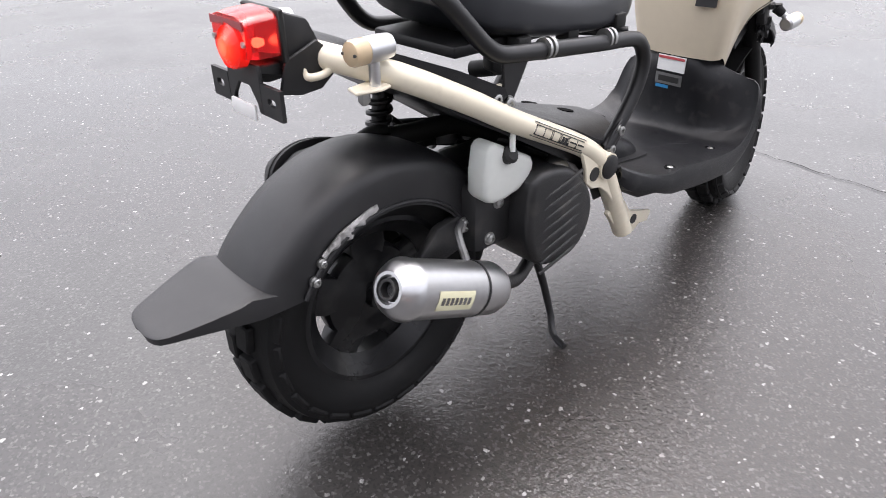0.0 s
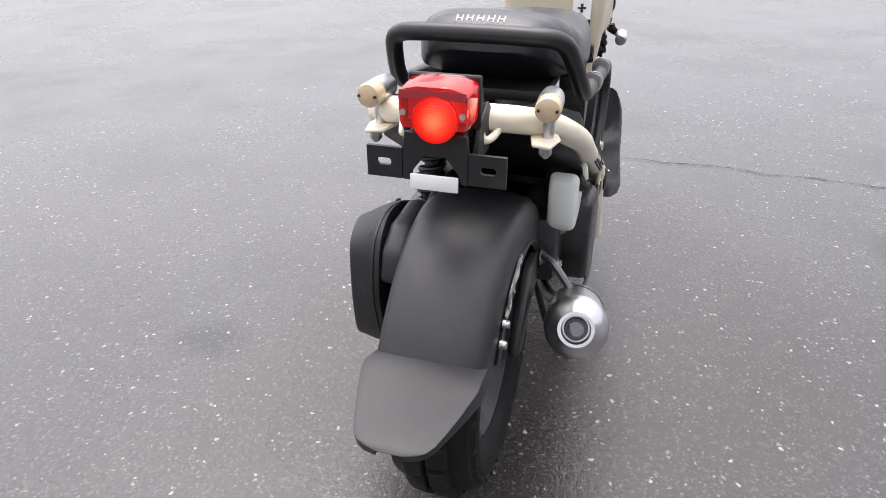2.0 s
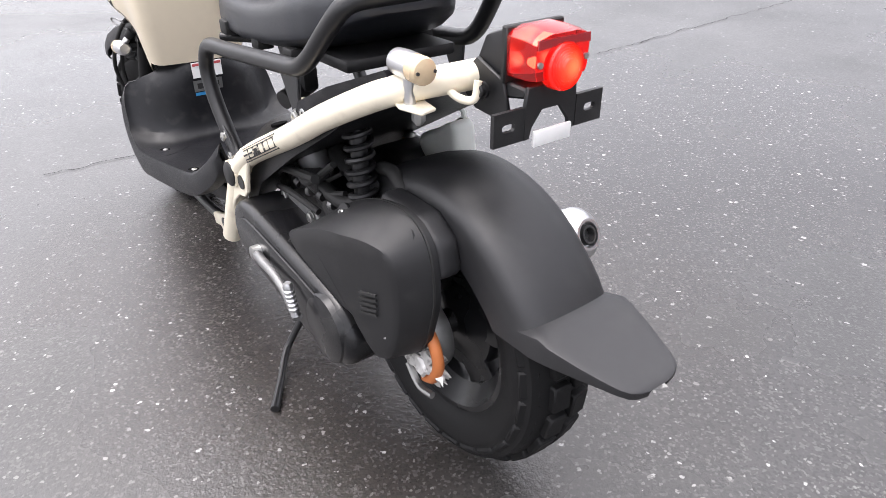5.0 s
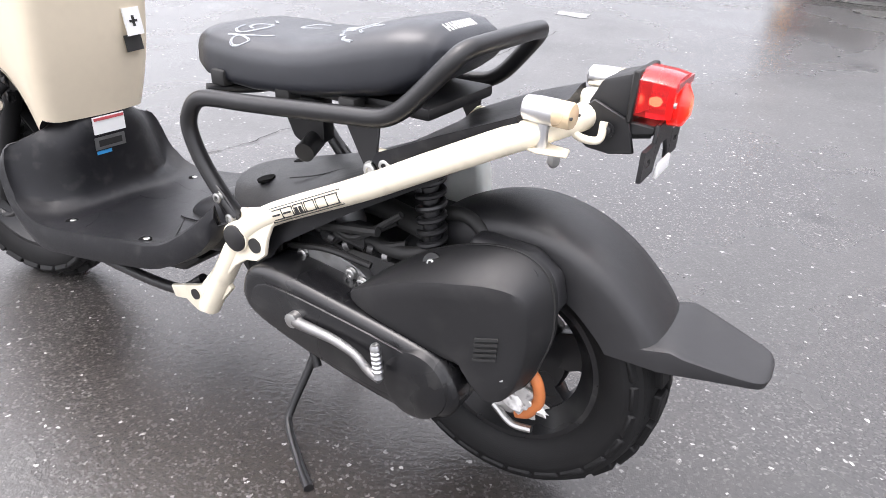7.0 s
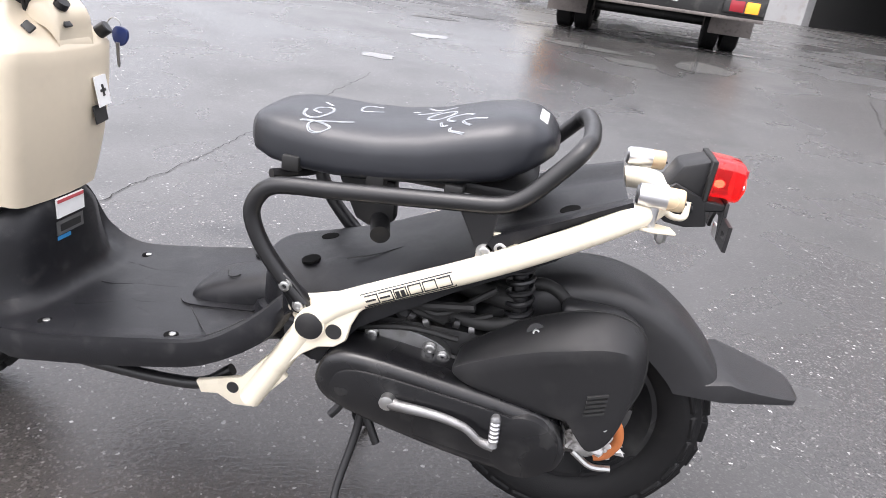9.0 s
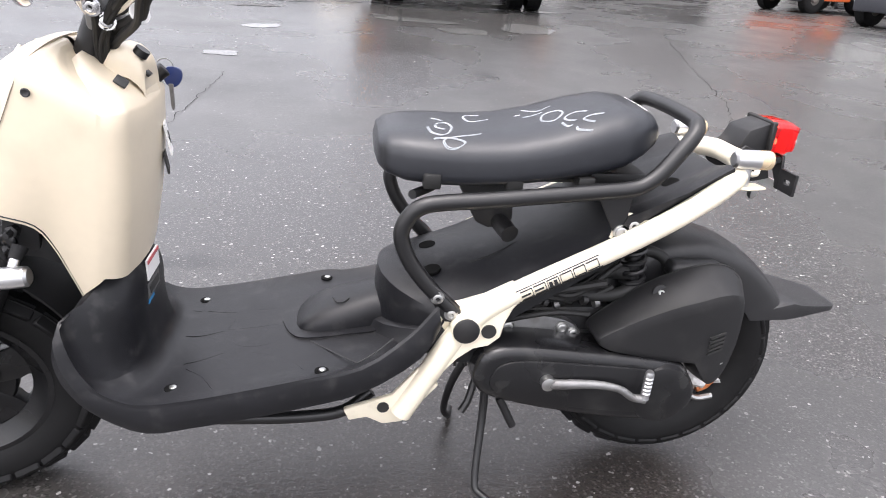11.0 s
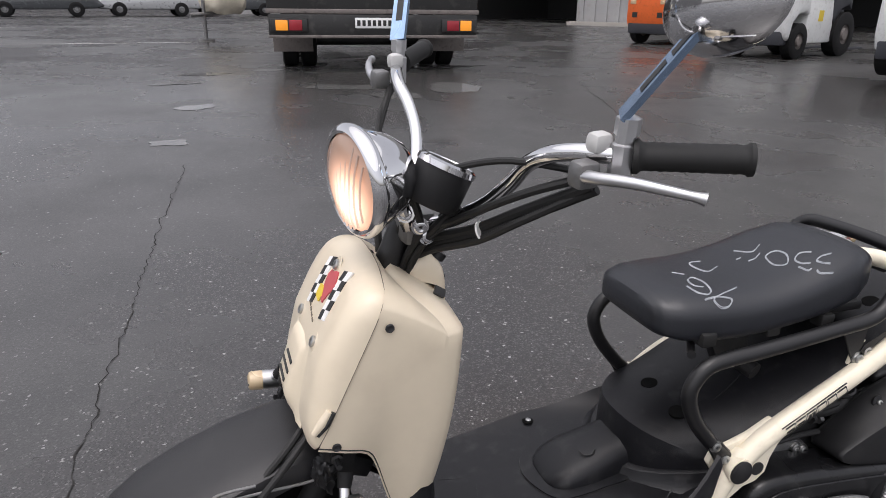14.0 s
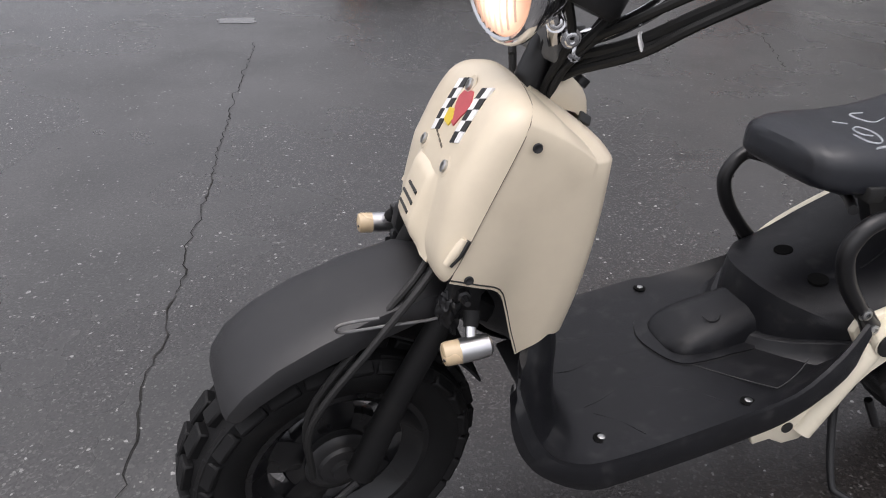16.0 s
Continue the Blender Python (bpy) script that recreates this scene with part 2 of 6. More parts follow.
M_FORKDARK = Mat("dark_counterweight_paint", (0.04, 0.042, 0.05), rough=0.5, vary=0.15).m
M_TILTAMBER = Mat("amber_truck_lens", (0.8, 0.3, 0.03), rough=0.2, vary=0.1, emit=(1.0, 0.35, 0.03), strength=0.25).m
M_TRUCKRED = Mat("red_truck_lens", (0.3, 0.02, 0.03), rough=0.2, vary=0.1).m
M_SHEET = Mat("grey_corrugated_sheet", (0.3, 0.3, 0.3), rough=0.5, vary=0.12, coarse=1.0, dirt=(0.2, 0.17, 0.14), dirt_amount=0.4).m
M_CONCRETE = Mat("light_concrete", (0.34, 0.32, 0.29), rough=0.75, vary=0.15, coarse=2.0, bump=0.2).m
M_PAINTLINE = Mat("worn_white_road_paint", (0.5, 0.5, 0.49), rough=0.6, vary=0.15, coarse=8).m
M_DARKGLASS = Mat("dark_vehicle_glass", (0.02, 0.025, 0.03), rough=0.05, vary=0.1).m
M_CARDARK = Mat("dark_car_paint", (0.05, 0.055, 0.06), rough=0.25, vary=0.1, coat=0.5).m
M_CARSILVER = Mat("silver_car_paint", (0.45, 0.46, 0.47), rough=0.3, metal=0.4, vary=0.06, coat=0.5).m
M_FOIL = Mat("crumpled_foil", (0.55, 0.54, 0.53), rough=0.38, metal=0.6, vary=0.3, coarse=18, bump=0.6, bump_scale=120, dirt=(0.04, 0.035, 0.03), dirt_amount=0.9).m
M_BLUEDARK = Mat("dark_blue_plastic", (0.015, 0.03, 0.12), rough=0.35, vary=0.1).m
M_SEAM = Mat("grimy_panel_gap", (0.16, 0.13, 0.10), rough=0.7, vary=0.2).m
# Near-black, matt colour of the crack strips.
M_CRACK = Mat("crack_near_black", (0.012, 0.011, 0.010), rough=0.9, vary=0.3).m
M_PUDDLE = Mat("shallow_puddle_film", (0.11, 0.11, 0.108), rough=0.10, spec=0.8, vary=0.15, coarse=4, rough_vary=0.04).m
# Grey of the added slab that hides low sky behind the cars.
M_SKYBLOCK = Mat("grey_sky_block", (0.16, 0.16, 0.165), rough=0.7, vary=0.2, coarse=0.3).m
# Near-black colour carries the shade inside the gateways.
M_SHADE = Mat("interior_shade_black", (0.02, 0.02, 0.02), rough=0.9, vary=0.2).m
M_CANVAS = Mat("cream_canvas_sack", (0.6, 0.55, 0.45), rough=0.8, vary=0.15, coarse=9).m


# ---- shape helpers; the scooter is drawn in units of K metres ----
K = 0.92


def part(name, bm, mat, parent=None, label="", k=K, smooth=True):
    """Links a bmesh as one mesh object under a thing or a part."""
    if k != 1.0:
        bmesh.ops.transform(bm, matrix=Matrix.Scale(k, 4), verts=bm.verts)
    bmesh.ops.recalc_face_normals(bm, faces=bm.faces)
    me = bpy.data.meshes.new(name)
    bm.to_mesh(me)
    bm.free()
    me.materials.append(mat)
    if smooth:
        for p in me.polygons:
            p.use_smooth = True
        me.set_sharp_from_angle(angle=radians(38))
    ob = new(name, me)
    if parent:
        ob.parent = parent
        ob.matrix_parent_inverse = Matrix()
    if label:
        ob["label"] = label
    return ob


def curve_points(pts, steps=6):
    """Catmull-Rom through pts."""
    p = [Vector(q) for q in pts]
    p = [p[0] * 2 - p[1]] + p + [p[-1] * 2 - p[-2]]
    out = []
    for i in range(1, len(p) - 2):
        a, b, c, d = p[i - 1 : i + 3]
        for s in range(steps):
            t = s / steps
            out.append(0.5 * (2 * b + (c - a) * t + (2 * a - 5 * b + 4 * c - d) * t * t + (3 * b - a - 3 * c + d) * t ** 3))
    out.append(p[-2].copy())
    return out


def ring_faces(bm, rings, closed=True, cap=True, loop=False):
    n = len(rings[0])
    pairs = list(zip(rings, rings[1:])) + ([(rings[-1], rings[0])] if loop else [])
    for a, b in pairs:
        for i in range(n if closed else n - 1):
            j = (i + 1) % n
            bm.faces.new((a[i], a[j], b[j], b[i]))
    if cap and closed and not loop:
        bm.faces.new(rings[0])
        bm.faces.new(list(reversed(rings[-1])))


def loft(sections, closed=True, cap=True, loop=False, bm=None):
    bm = bm or bmesh.new()
    rings = [[bm.verts.new(v) for v in s] for s in sections]
    ring_faces(bm, rings, closed, cap, loop)
    return bm


def tube(pts, r, segs=12, steps=6, bm=None, smooth=True):
    """A round bar along pts; r a number or one for each given point."""
    path = curve_points(pts, steps) if smooth and len(pts) > 2 else [Vector(p) for p in pts]
    n = len(path)
    if isinstance(r, (int, float)):
        rs = [r] * n
    else:
        rs = [float(v) for v in np.interp(np.linspace(0, len(r) - 1, n), range(len(r)), r)]
    secs, up = [], None
    for i, p in enumerate(path):
        d = (path[min(i + 1, n - 1)] - path[max(i - 1, 0)]).normalized()
        if up is None:
            up = d.orthogonal().normalized()
        up = (up - d * up.dot(d)).normalized()
        side = d.cross(up)
        secs.append([p + rs[i] * (math.cos(a) * up + math.sin(a) * side) for a in (2 * math.pi * k / segs for k in range(segs))])
    return loft(secs, bm=bm)


def revolve(profile, origin, axis, segs=32, bm=None, ref=None, cap=True):
    """profile: (distance along the axis, radius) pairs; closed at radius 0."""
    bm = bm or bmesh.new()
    o, d = Vector(origin), Vector(axis).normalized()
    u = d.orthogonal().normalized() if ref is None else Vector(ref).normalized()
    w = d.cross(u)
    rings = []
    for h, r in profile:
        if r < 1e-6:
            rings.append([bm.verts.new(o + d * h)])
        else:
            rings.append([bm.verts.new(o + d * h + r * (math.cos(a) * u + math.sin(a) * w)) for a in (2 * math.pi * k / segs for k in range(segs))])
    for a, b in zip(rings, rings[1:]):
        for i in range(segs):
            j = (i + 1) % segs
            if len(a) == 1 and len(b) == 1:
                continue
            if len(a) == 1:
                bm.faces.new((a[0], b[j], b[i]))
            elif len(b) == 1:
                bm.faces.new((a[i], a[j], b[0]))
            else:
                bm.faces.new((a[i], a[j], b[j], b[i]))
    for ring, flip in ((rings[0], False), (rings[-1], True)):
        if len(ring) > 1 and cap:
            bm.faces.new(ring if flip else list(reversed(ring)))
    return bm


def bevel(bm, width, segs=2, angle=30):
    bmesh.ops.recalc_face_normals(bm, faces=bm.faces)
    es = [e for e in bm.edges if len(e.link_faces) == 2 and e.calc_face_angle(0) > radians(angle)]
    bmesh.ops.bevel(bm, geom=es, offset=width, segments=segs, affect="EDGES", profile=0.5, clamp_overlap=True)
    return bm


def prism(outline, y0, y1, round_by=0.0, segs=3, axis="y"):
    """A polygon in x, z drawn out along y (or in x, y along z, or in y, z along x)."""
    bm = bmesh.new()

    def at(p, h):
        return {"y": (p[0], h, p[1]), "z": (p[0], p[1], h), "x": (h, p[0], p[1])}[axis]

    rings = [[bm.verts.new(at(p, h)) for p in outline] for h in (y0, y1)]
    ring_faces(bm, rings)
    if round_by:
        bevel(bm, round_by, segs)
    return bm


def box(cx, cy, cz, sx, sy, sz, round_by=0.0, segs=2, m=None):
    bm = bmesh.new()
    bmesh.ops.create_cube(bm, size=1.0)
    bmesh.ops.scale(bm, vec=(sx, sy, sz), verts=bm.verts)
    if round_by:
        bevel(bm, round_by, segs)
    if m is not None:
        bmesh.ops.transform(bm, matrix=m, verts=bm.verts)
    bmesh.ops.translate(bm, vec=(cx, cy, cz), verts=bm.verts)
    return bm


def smooth_outline(pts, steps=4):
    """A closed Catmull-Rom outline in two dimensions."""
    n, out = len(pts), []
    for i in range(n):
        a, b, c, d = (Vector(pts[(i + k) % n]) for k in (-1, 0, 1, 2))
        for s in range(steps):
            t = s / steps
            out.append(tuple(0.5 * (2 * b + (c - a) * t + (2 * a - 5 * b + 4 * c - d) * t * t + (3 * b - a - 3 * c + d) * t ** 3)))
    return out


def bolt(p, d, r, parent, mat=None, name="bolt", h=0.006):
    """A hexagon-socket bolt head with a washer."""
    bm = revolve([(-0.004, r * 1.35), (0.0, r * 1.35), (0.0, r), (h * 0.8, r), (h, r * 0.8), (h, r * 0.5), (h * 0.4, r * 0.45), (h * 0.4, 0.0)], p, d, 14)
    return part(name, bm, mat or M_STEEL, parent)


def thing(name, label, category, at=(0, 0, 0), turn=0.0, group=""):
    e = new(name)
    e.matrix_world = pose(*at, 0, 0, turn)
    return tagged(e, label, category, group)


def shell(grid, thick):
    """A plate from a grid of points, thickened along its normals."""
    bm = bmesh.new()
    vs = [[bm.verts.new(p) for p in row] for row in grid]
    for a, b in zip(vs, vs[1:]):
        for i in range(len(a) - 1):
            bm.faces.new((a[i], a[i + 1], b[i + 1], b[i]))
    bmesh.ops.recalc_face_normals(bm, faces=bm.faces)
    bmesh.ops.solidify(bm, geom=list(bm.faces), thickness=thick)
    return bm


def thick_plate(grid, thick, up=(0, 0, 1)):
    """A plate from a grid of points, its far side set off along plain averaged normals."""
    bm = bmesh.new()
    low = [[bm.verts.new(p) for p in row] for row in grid]
    n, m = len(grid), len(grid[0])
    g = [[Vector(p) for p in row] for row in grid]
    mid = (g[min(n // 3 + 1, n - 1)][m // 2] - g[n // 3][m // 2]).cross(g[n // 3][m // 2 + 1] - g[n // 3][m // 2])
    sign = 1.0 if mid.dot(Vector(up)) > 0 else -1.0
    high = []
    for i in range(n):
        row = []
        for j in range(m):
            a = g[min(i + 1, n - 1)][j] - g[max(i - 1, 0)][j]
            b = g[i][min(j + 1, m - 1)] - g[i][max(j - 1, 0)]
            q = a.cross(b)
            q = q.normalized() if q.length > 1e-9 else Vector(up) * sign
            row.append(bm.verts.new(g[i][j] + q * (sign * thick)))
        high.append(row)
    for a, flip in ((low, False), (high, True)):
        for i in range(n - 1):
            for j in range(m - 1):
                f = [a[i][j], a[i][j + 1], a[i + 1][j + 1], a[i + 1][j]]
                bm.faces.new(list(reversed(f)) if flip else f)
    rim = [(0, j) for j in range(m)] + [(i, m - 1) for i in range(1, n)] + [(n - 1, j) for j in range(m - 2, -1, -1)] + [(i, 0) for i in range(n - 2, 0, -1)]
    for (i, j), (k, l) in zip(rim, rim[1:] + rim[:1]):
        bm.faces.new((low[i][j], low[k][l], high[k][l], high[i][j]))
    return bm


# ---- the ground: one sheet, level round the scooter, rising gently towards the far side of the yard ----
def ground_z(x, y):
    t = min(1.0, max(0.0, (-y - 0.8) / 6.4))
    return 0.377 * t * t * (3 - 2 * t)


def build_ground():
    xs = [-400, -120, -60, -40, -30, -24, -20] + [-18 + 0.75 * i for i in range(49)] + [20, 24, 30, 40, 60, 120, 400]
    ys = [-400, -120, -60, -40, -30, -24, -20, -16, -12, -10, -9, -8] + [-7.5 + 0.25 * i for i in range(36)] + [2, 3, 5, 10, 20, 40, 120, 400]
    bm = bmesh.new()
    vs = [[bm.verts.new((x, y, ground_z(x, y))) for y in ys] for x in xs]
    for a, b in zip(vs, vs[1:]):
        for i in range(len(a) - 1):
            bm.faces.new((a[i], a[i + 1], b[i + 1], b[i]))
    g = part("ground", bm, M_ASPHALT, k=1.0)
    return tagged(g, "wet dark grey asphalt yard with pale stone chips", "ground", kind="structure")


build_ground()

# ---- the scooter ----
scooter = thing("scooter", "cream and black motor scooter on its stand with lit lamps", "scooter")


def lean_superellipse(hw, up, down, n, segs=28):
    out = []
    for k in range(segs):
        a = 2 * math.pi * k / segs
        c, s = math.cos(a), math.sin(a)
        out.append((hw * math.copysign(abs(c) ** (2 / n), c), (up if s > 0 else down) * math.copysign(abs(s) ** (2 / n), s)))
    return out


# wheels
def make_tyre(c, rad, half, rim, lug):
    prof = [(-half * 0.55, rim), (-half * 0.8, rim + 0.012), (-half, rim + 0.05), (-half * 0.98, rad - 0.045), (-half * 0.86, rad - 0.02), (-half * 0.5, rad - lug), (0, rad - lug + 0.003),
            (half * 0.5, rad - lug), (half * 0.86, rad - 0.02), (half * 0.98, rad - 0.045), (half, rim + 0.05), (half * 0.8, rim + 0.012), (half * 0.55, rim), (0.0, rim - 0.006), (-half * 0.55, rim)]
    return revolve(prof, c, (0, 1, 0), 72, ref=(1, 0, 0), cap=False)


def tread(c, rad, half, blocks, wheel, turn):
    """Tread blocks in four rows, each an object on one shared mesh."""
    w = 2 * math.pi * rad / blocks * 0.76
    bm = box(0, 0, 0, 0.022, half * 0.45, w, 0.003, 1)
    first = part("tread_block", bm, M_RUBBER, wheel)
    n = 0
    for k in range(blocks):
        for row, (mid, tilt, drop) in enumerate(((-0.75, -38, 0.0235), (-0.26, -5, 0.0), (0.26, 5, 0.0), (0.75, 38, 0.0235))):
            ang = 2 * math.pi * (k + 0.5 * (row % 2)) / blocks
            ob = first if n == 0 else first.copy()
            if n:
                scene.collection.objects.link(ob)
            o = Vector(c) * K
            m = Matrix.Translation(o) @ Matrix.Rotation(ang, 4, "Y") @ Matrix.Translation(((rad - 0.010 - drop) * K, mid * half * K, 0)) @ Matrix.Rotation(radians(tilt), 4, "Z")
            ob.matrix_basis = turn @ m
            n += 1


def make_rim(c, r, half, spokes, hub):
    o = Vector(c)
    prof = [(-half, r - 0.004), (-half, r + 0.006), (-half + 0.008, r + 0.006), (-half + 0.012, r - 0.01), (-half * 0.4, r - 0.028), (half * 0.4, r - 0.028), (half - 0.012, r - 0.01), (half - 0.008, r + 0.006),
            (half, r + 0.006), (half, r - 0.004), (half - 0.014, r - 0.016), (half * 0.4, r - 0.034), (-half * 0.4, r - 0.034), (-half + 0.014, r - 0.016)]
    bm = bmesh.new()
    secs = []
    for k in range(56):
        a = 2 * math.pi * k / 56
        secs.append([o + Vector((math.cos(a) * q, h, math.sin(a) * q)) for h, q in prof])
    loft(secs, loop=True, bm=bm)
    return bm


def spokes_and_hub(c, r, half, spokes, hub, wheel, turn=None):
    """Each spoke and the hub drum as parts of the wheel."""
    o = Vector(c)
    turn = turn or (lambda m: m)
    for k in range(spokes):
        a = 2 * math.pi * k / spokes + 0.3
        secs = []
        for q, w, t in ((hub * 0.6, 0.028, 0.020), (hub * 0.98, 0.036, 0.018), (r - 0.045, 0.035, 0.016), (r - 0.030, 0.042, 0.016), (r - 0.024, 0.052, 0.016)):
            d, s = Vector((math.cos(a), 0, math.sin(a))), Vector((-math.sin(a), 0, math.cos(a)))
            secs.append([o + d * q + s * (w * i) + Vector((0, t * j, 0)) for i, j in ((-1, -1), (1, -1), (1, 1), (-1, 1))])
        part("spoke", turn(bevel(loft(secs), 0.004, 2)), M_GLOSS, wheel)
    part("hub", turn(revolve([(-half * 0.86, 0.0), (-half * 0.86, 0.018), (-half * 0.6, 0.022), (-half * 0.5, hub * 0.55), (-half * 0.42, hub * 0.62), (-half * 0.36, hub * 0.95), (-half * 0.2, hub), (half * 0.2, hub), (half * 0.36, hub * 0.95), (half * 0.42, hub * 0.62), (half * 0.5, hub * 0.55), (half * 0.6, 0.022), (half * 0.86, 0.018), (half * 0.86, 0.0)], o, (0, 1, 0), 36)), M_GLOSS, wheel)
    for s in (1, -1):
        part("rim_step", turn(revolve([(half * 0.62 * s, r - 0.013), (half * 0.66 * s, r - 0.017), (half * 0.70 * s, r - 0.013), (half * 0.66 * s, r - 0.009), (half * 0.62 * s, r - 0.013)], o, (0, 1, 0), 48, cap=False)), M_GLOSS, wheel)


RW, FW = (-0.037, -0.013, 0.281), (1.335, 0.024, 0.248)
rear_wheel = part("rear_wheel", make_rim(RW, 0.151, 0.050, 5, 0.05), M_GLOSS, scooter, "gloss black five-spoke rear wheel rim")
part("tyre", make_tyre(RW, 0.250, 0.072, 0.149, 0.012), M_RUBBER, rear_wheel, "knobbly black off-road tyre")
tread(RW, 0.250, 0.072, 26, rear_wheel, Matrix())
spokes_and_hub(RW, 0.151, 0.050, 5, 0.093, rear_wheel)

# steered assembly turns about the fork axis
STEER = 12.0
HEAD = Vector((1.03, 0.022, 0.86))
AXIS = Vector((-0.45, 0.0, 0.89)).normalized()
TURN = Matrix.Translation(HEAD) @ Matrix.Rotation(radians(STEER), 4, AXIS) @ Matrix.Translation(-HEAD)


def steered(bm):
    bmesh.ops.transform(bm, matrix=TURN, verts=bm.verts)
    return bm


UNTURN = TURN.inverted()


def straight(p):
    """A place on the turned bars, as it is with the bars straight."""
    return tuple(UNTURN @ Vector(p))


front_wheel = part("front_wheel", steered(make_rim(FW, 0.151, 0.046, 5, 0.055)), M_GLOSS, scooter, "gloss black five-spoke front wheel rim")
part("tyre", steered(make_tyre(FW, 0.250, 0.063, 0.149, 0.014)), M_RUBBER, front_wheel, "knobbly black off-road tyre")
tread(FW, 0.250, 0.068, 24, front_wheel, Matrix.Scale(K, 4) @ TURN @ Matrix.Scale(1 / K, 4))
spokes_and_hub(FW, 0.151, 0.046, 5, 0.093, front_wheel, steered)
part("brake_drum", steered(revolve([(0.0, 0.0), (0.0, 0.05), (0.012, 0.056), (0.036, 0.060), (0.042, 0.054), (0.044, 0.040), (0.050, 0.036), (0.052, 0.020), (0.060, 0.018), (0.060, 0.0)], FW, (0, 1, 0), 30)), M_ENGINE, front_wheel, "black front brake drum plate")
part("brake_arm", steered(tube([(FW[0] - 0.02, 0.088, FW[2] - 0.03), (FW[0] + 0.03, 0.094, FW[2] - 0.055), (FW[0] + 0.06, 0.092, FW[2] - 0.05)], 0.007, 8)), M_ENGINE, front_wheel)

# main frame
tube_pts = [(0.425, 0.172, 0.430), (0.352, 0.170, 0.487), (0.169, 0.165, 0.578), (0.065, 0.160, 0.634), (-0.03, 0.132, 0.682), (-0.076, 0.094, 0.701), (-0.099, 0.047, 0.708)]
loop = tube_pts + [(-0.103, 0.0, 0.709)] + [(x, -y, z) for x, y, z in reversed(tube_pts)]
part("frame_tube", tube(loop, 0.0192, 20, 8), M_CREAM_TUBE, scooter, "cream painted steel loop frame tube")
for s, side in ((1, "left"), (-1, "right")):
    part("down_tube", tube([(0.40, 0.165 * s, 0.455), (0.43, 0.168 * s, 0.42), (0.528, 0.17 * s, 0.25)], 0.021, 16, 4), M_CREAM_TUBE, scooter)
    part("end_boss", revolve([(-0.03, 0.0), (-0.03, 0.026), (0.0, 0.0265)] + [(0.004, 0.0265), (0.004, 0.0)], (0.421, 0.185 * s, 0.432), (0, s, 0), 28), M_CREAM_TUBE, scooter)
    part("end_cap", revolve([(0.0, 0.0), (0.0, 0.0235), (0.003, 0.0235), (0.006, 0.019), (0.006, 0.0)], (0.421, 0.189 * s, 0.432), (0, s, 0), 28), M_PLASTIC, scooter, "black plastic tube end plug")
    lug = [(0.50, 0.345), (0.545, 0.29), (0.632, 0.262), (0.622, 0.238), (0.59, 0.244), (0.56, 0.228), (0.525, 0.232), (0.46, 0.31)]
    part("frame_lug", prism(lug, 0.168 * s - 0.006, 0.168 * s + 0.006, 0.003, 2), M_CREAM_TUBE, scooter)
    # Black disc on the lug: shade of a hole that is not cut.
    part("lug_hole_disc", revolve([(0, 0.0), (0, 0.011), (0.002, 0.011), (0.002, 0.0)], (0.56, 0.174 * s, 0.266), (0, s, 0), 18), M_INK_HOLE, scooter, "black disc painted as the shade of the lug hole")
    gus = [(0.42, 0.455), (0.36, 0.492), (0.315, 0.502), (0.340, 0.472), (0.352, 0.445), (0.358, 0.415), (0.378, 0.398), (0.405, 0.392), (0.432, 0.372), (0.455, 0.345), (0.455, 0.40)]
    part("gusset", prism(gus, 0.180 * s - 0.004, 0.180 * s + 0.004, 0.002, 1), M_CREAM_TUBE, scooter)
    saddle = [(0.472, 0.442), (0.462, 0.466), (0.43, 0.472), (0.385, 0.486), (0.335, 0.512), (0.350, 0.482), (0.40, 0.44), (0.45, 0.41)]
    part("gusset", prism(saddle, min(0.145 * s, 0.160 * s), max(0.145 * s, 0.160 * s), 0.004, 2), M_CREAM_TUBE, scooter)
    # Black disc on the gusset, painted shade in place of a hole.
    part("gusset_hole_disc", revolve([(0, 0.0), (0, 0.0135), (0.0025, 0.0135), (0.0025, 0.0)], (0.380, 0.1838 * s, 0.428), (0, s, 0), 20), M_INK_HOLE, scooter, "black disc painted as the shade of the gusset hole")
    ear = [(0.175, 0.585), (0.168, 0.622), (0.152, 0.640), (0.132, 0.640), (0.10, 0.622)]
    part("seat_rail_ear", prism(ear, 0.150 * s - 0.004, 0.150 * s + 0.004, 0.002, 1), M_CREAM_TUBE, scooter)
    bolt((0.136, 0.155 * s, 0.618), (0, s, 0), 0.010, scooter)
    # framed lettering plate: plain bars
    d = Vector((0.352 - 0.169, 0.005 * s, 0.487 - 0.578)).normalized()
    up = Vector((0, 0, 1)) - d * d.z
    up.normalize()
    out = d.cross(up) * (1 if (d.cross(up)).y * s > 0 else -1)
    mid = Vector((0.266, 0.167 * s, 0.5296)) + out * 0.0206
    logo = bmesh.new()
    rim_l, rim_h, wd = 0.078, 0.0125, 0.0011

    def bar(bm, a0, a1, b0, b1):
        vs = [bm.verts.new(mid + d * a + up * b - out * (0.0204 - math.sqrt(max(0, 0.0204 ** 2 - b * b))) + out * e) for e in (-0.002, 0.0008) for a, b in ((a0, b0), (a1, b0), (a1, b1), (a0, b1))]
        for f in ((0, 1, 2, 3), (4, 5, 6, 7), (0, 1, 5, 4), (1, 2, 6, 5), (2, 3, 7, 6), (3, 0, 4, 7)):
            bm.faces.new([vs[i] for i in f])

    bar(logo, -rim_l, rim_l, -rim_h, -rim_h + wd)
    bar(logo, -rim_l, rim_l, rim_h - wd, rim_h)
    bar(logo, -rim_l, -rim_l + wd, -rim_h, rim_h)
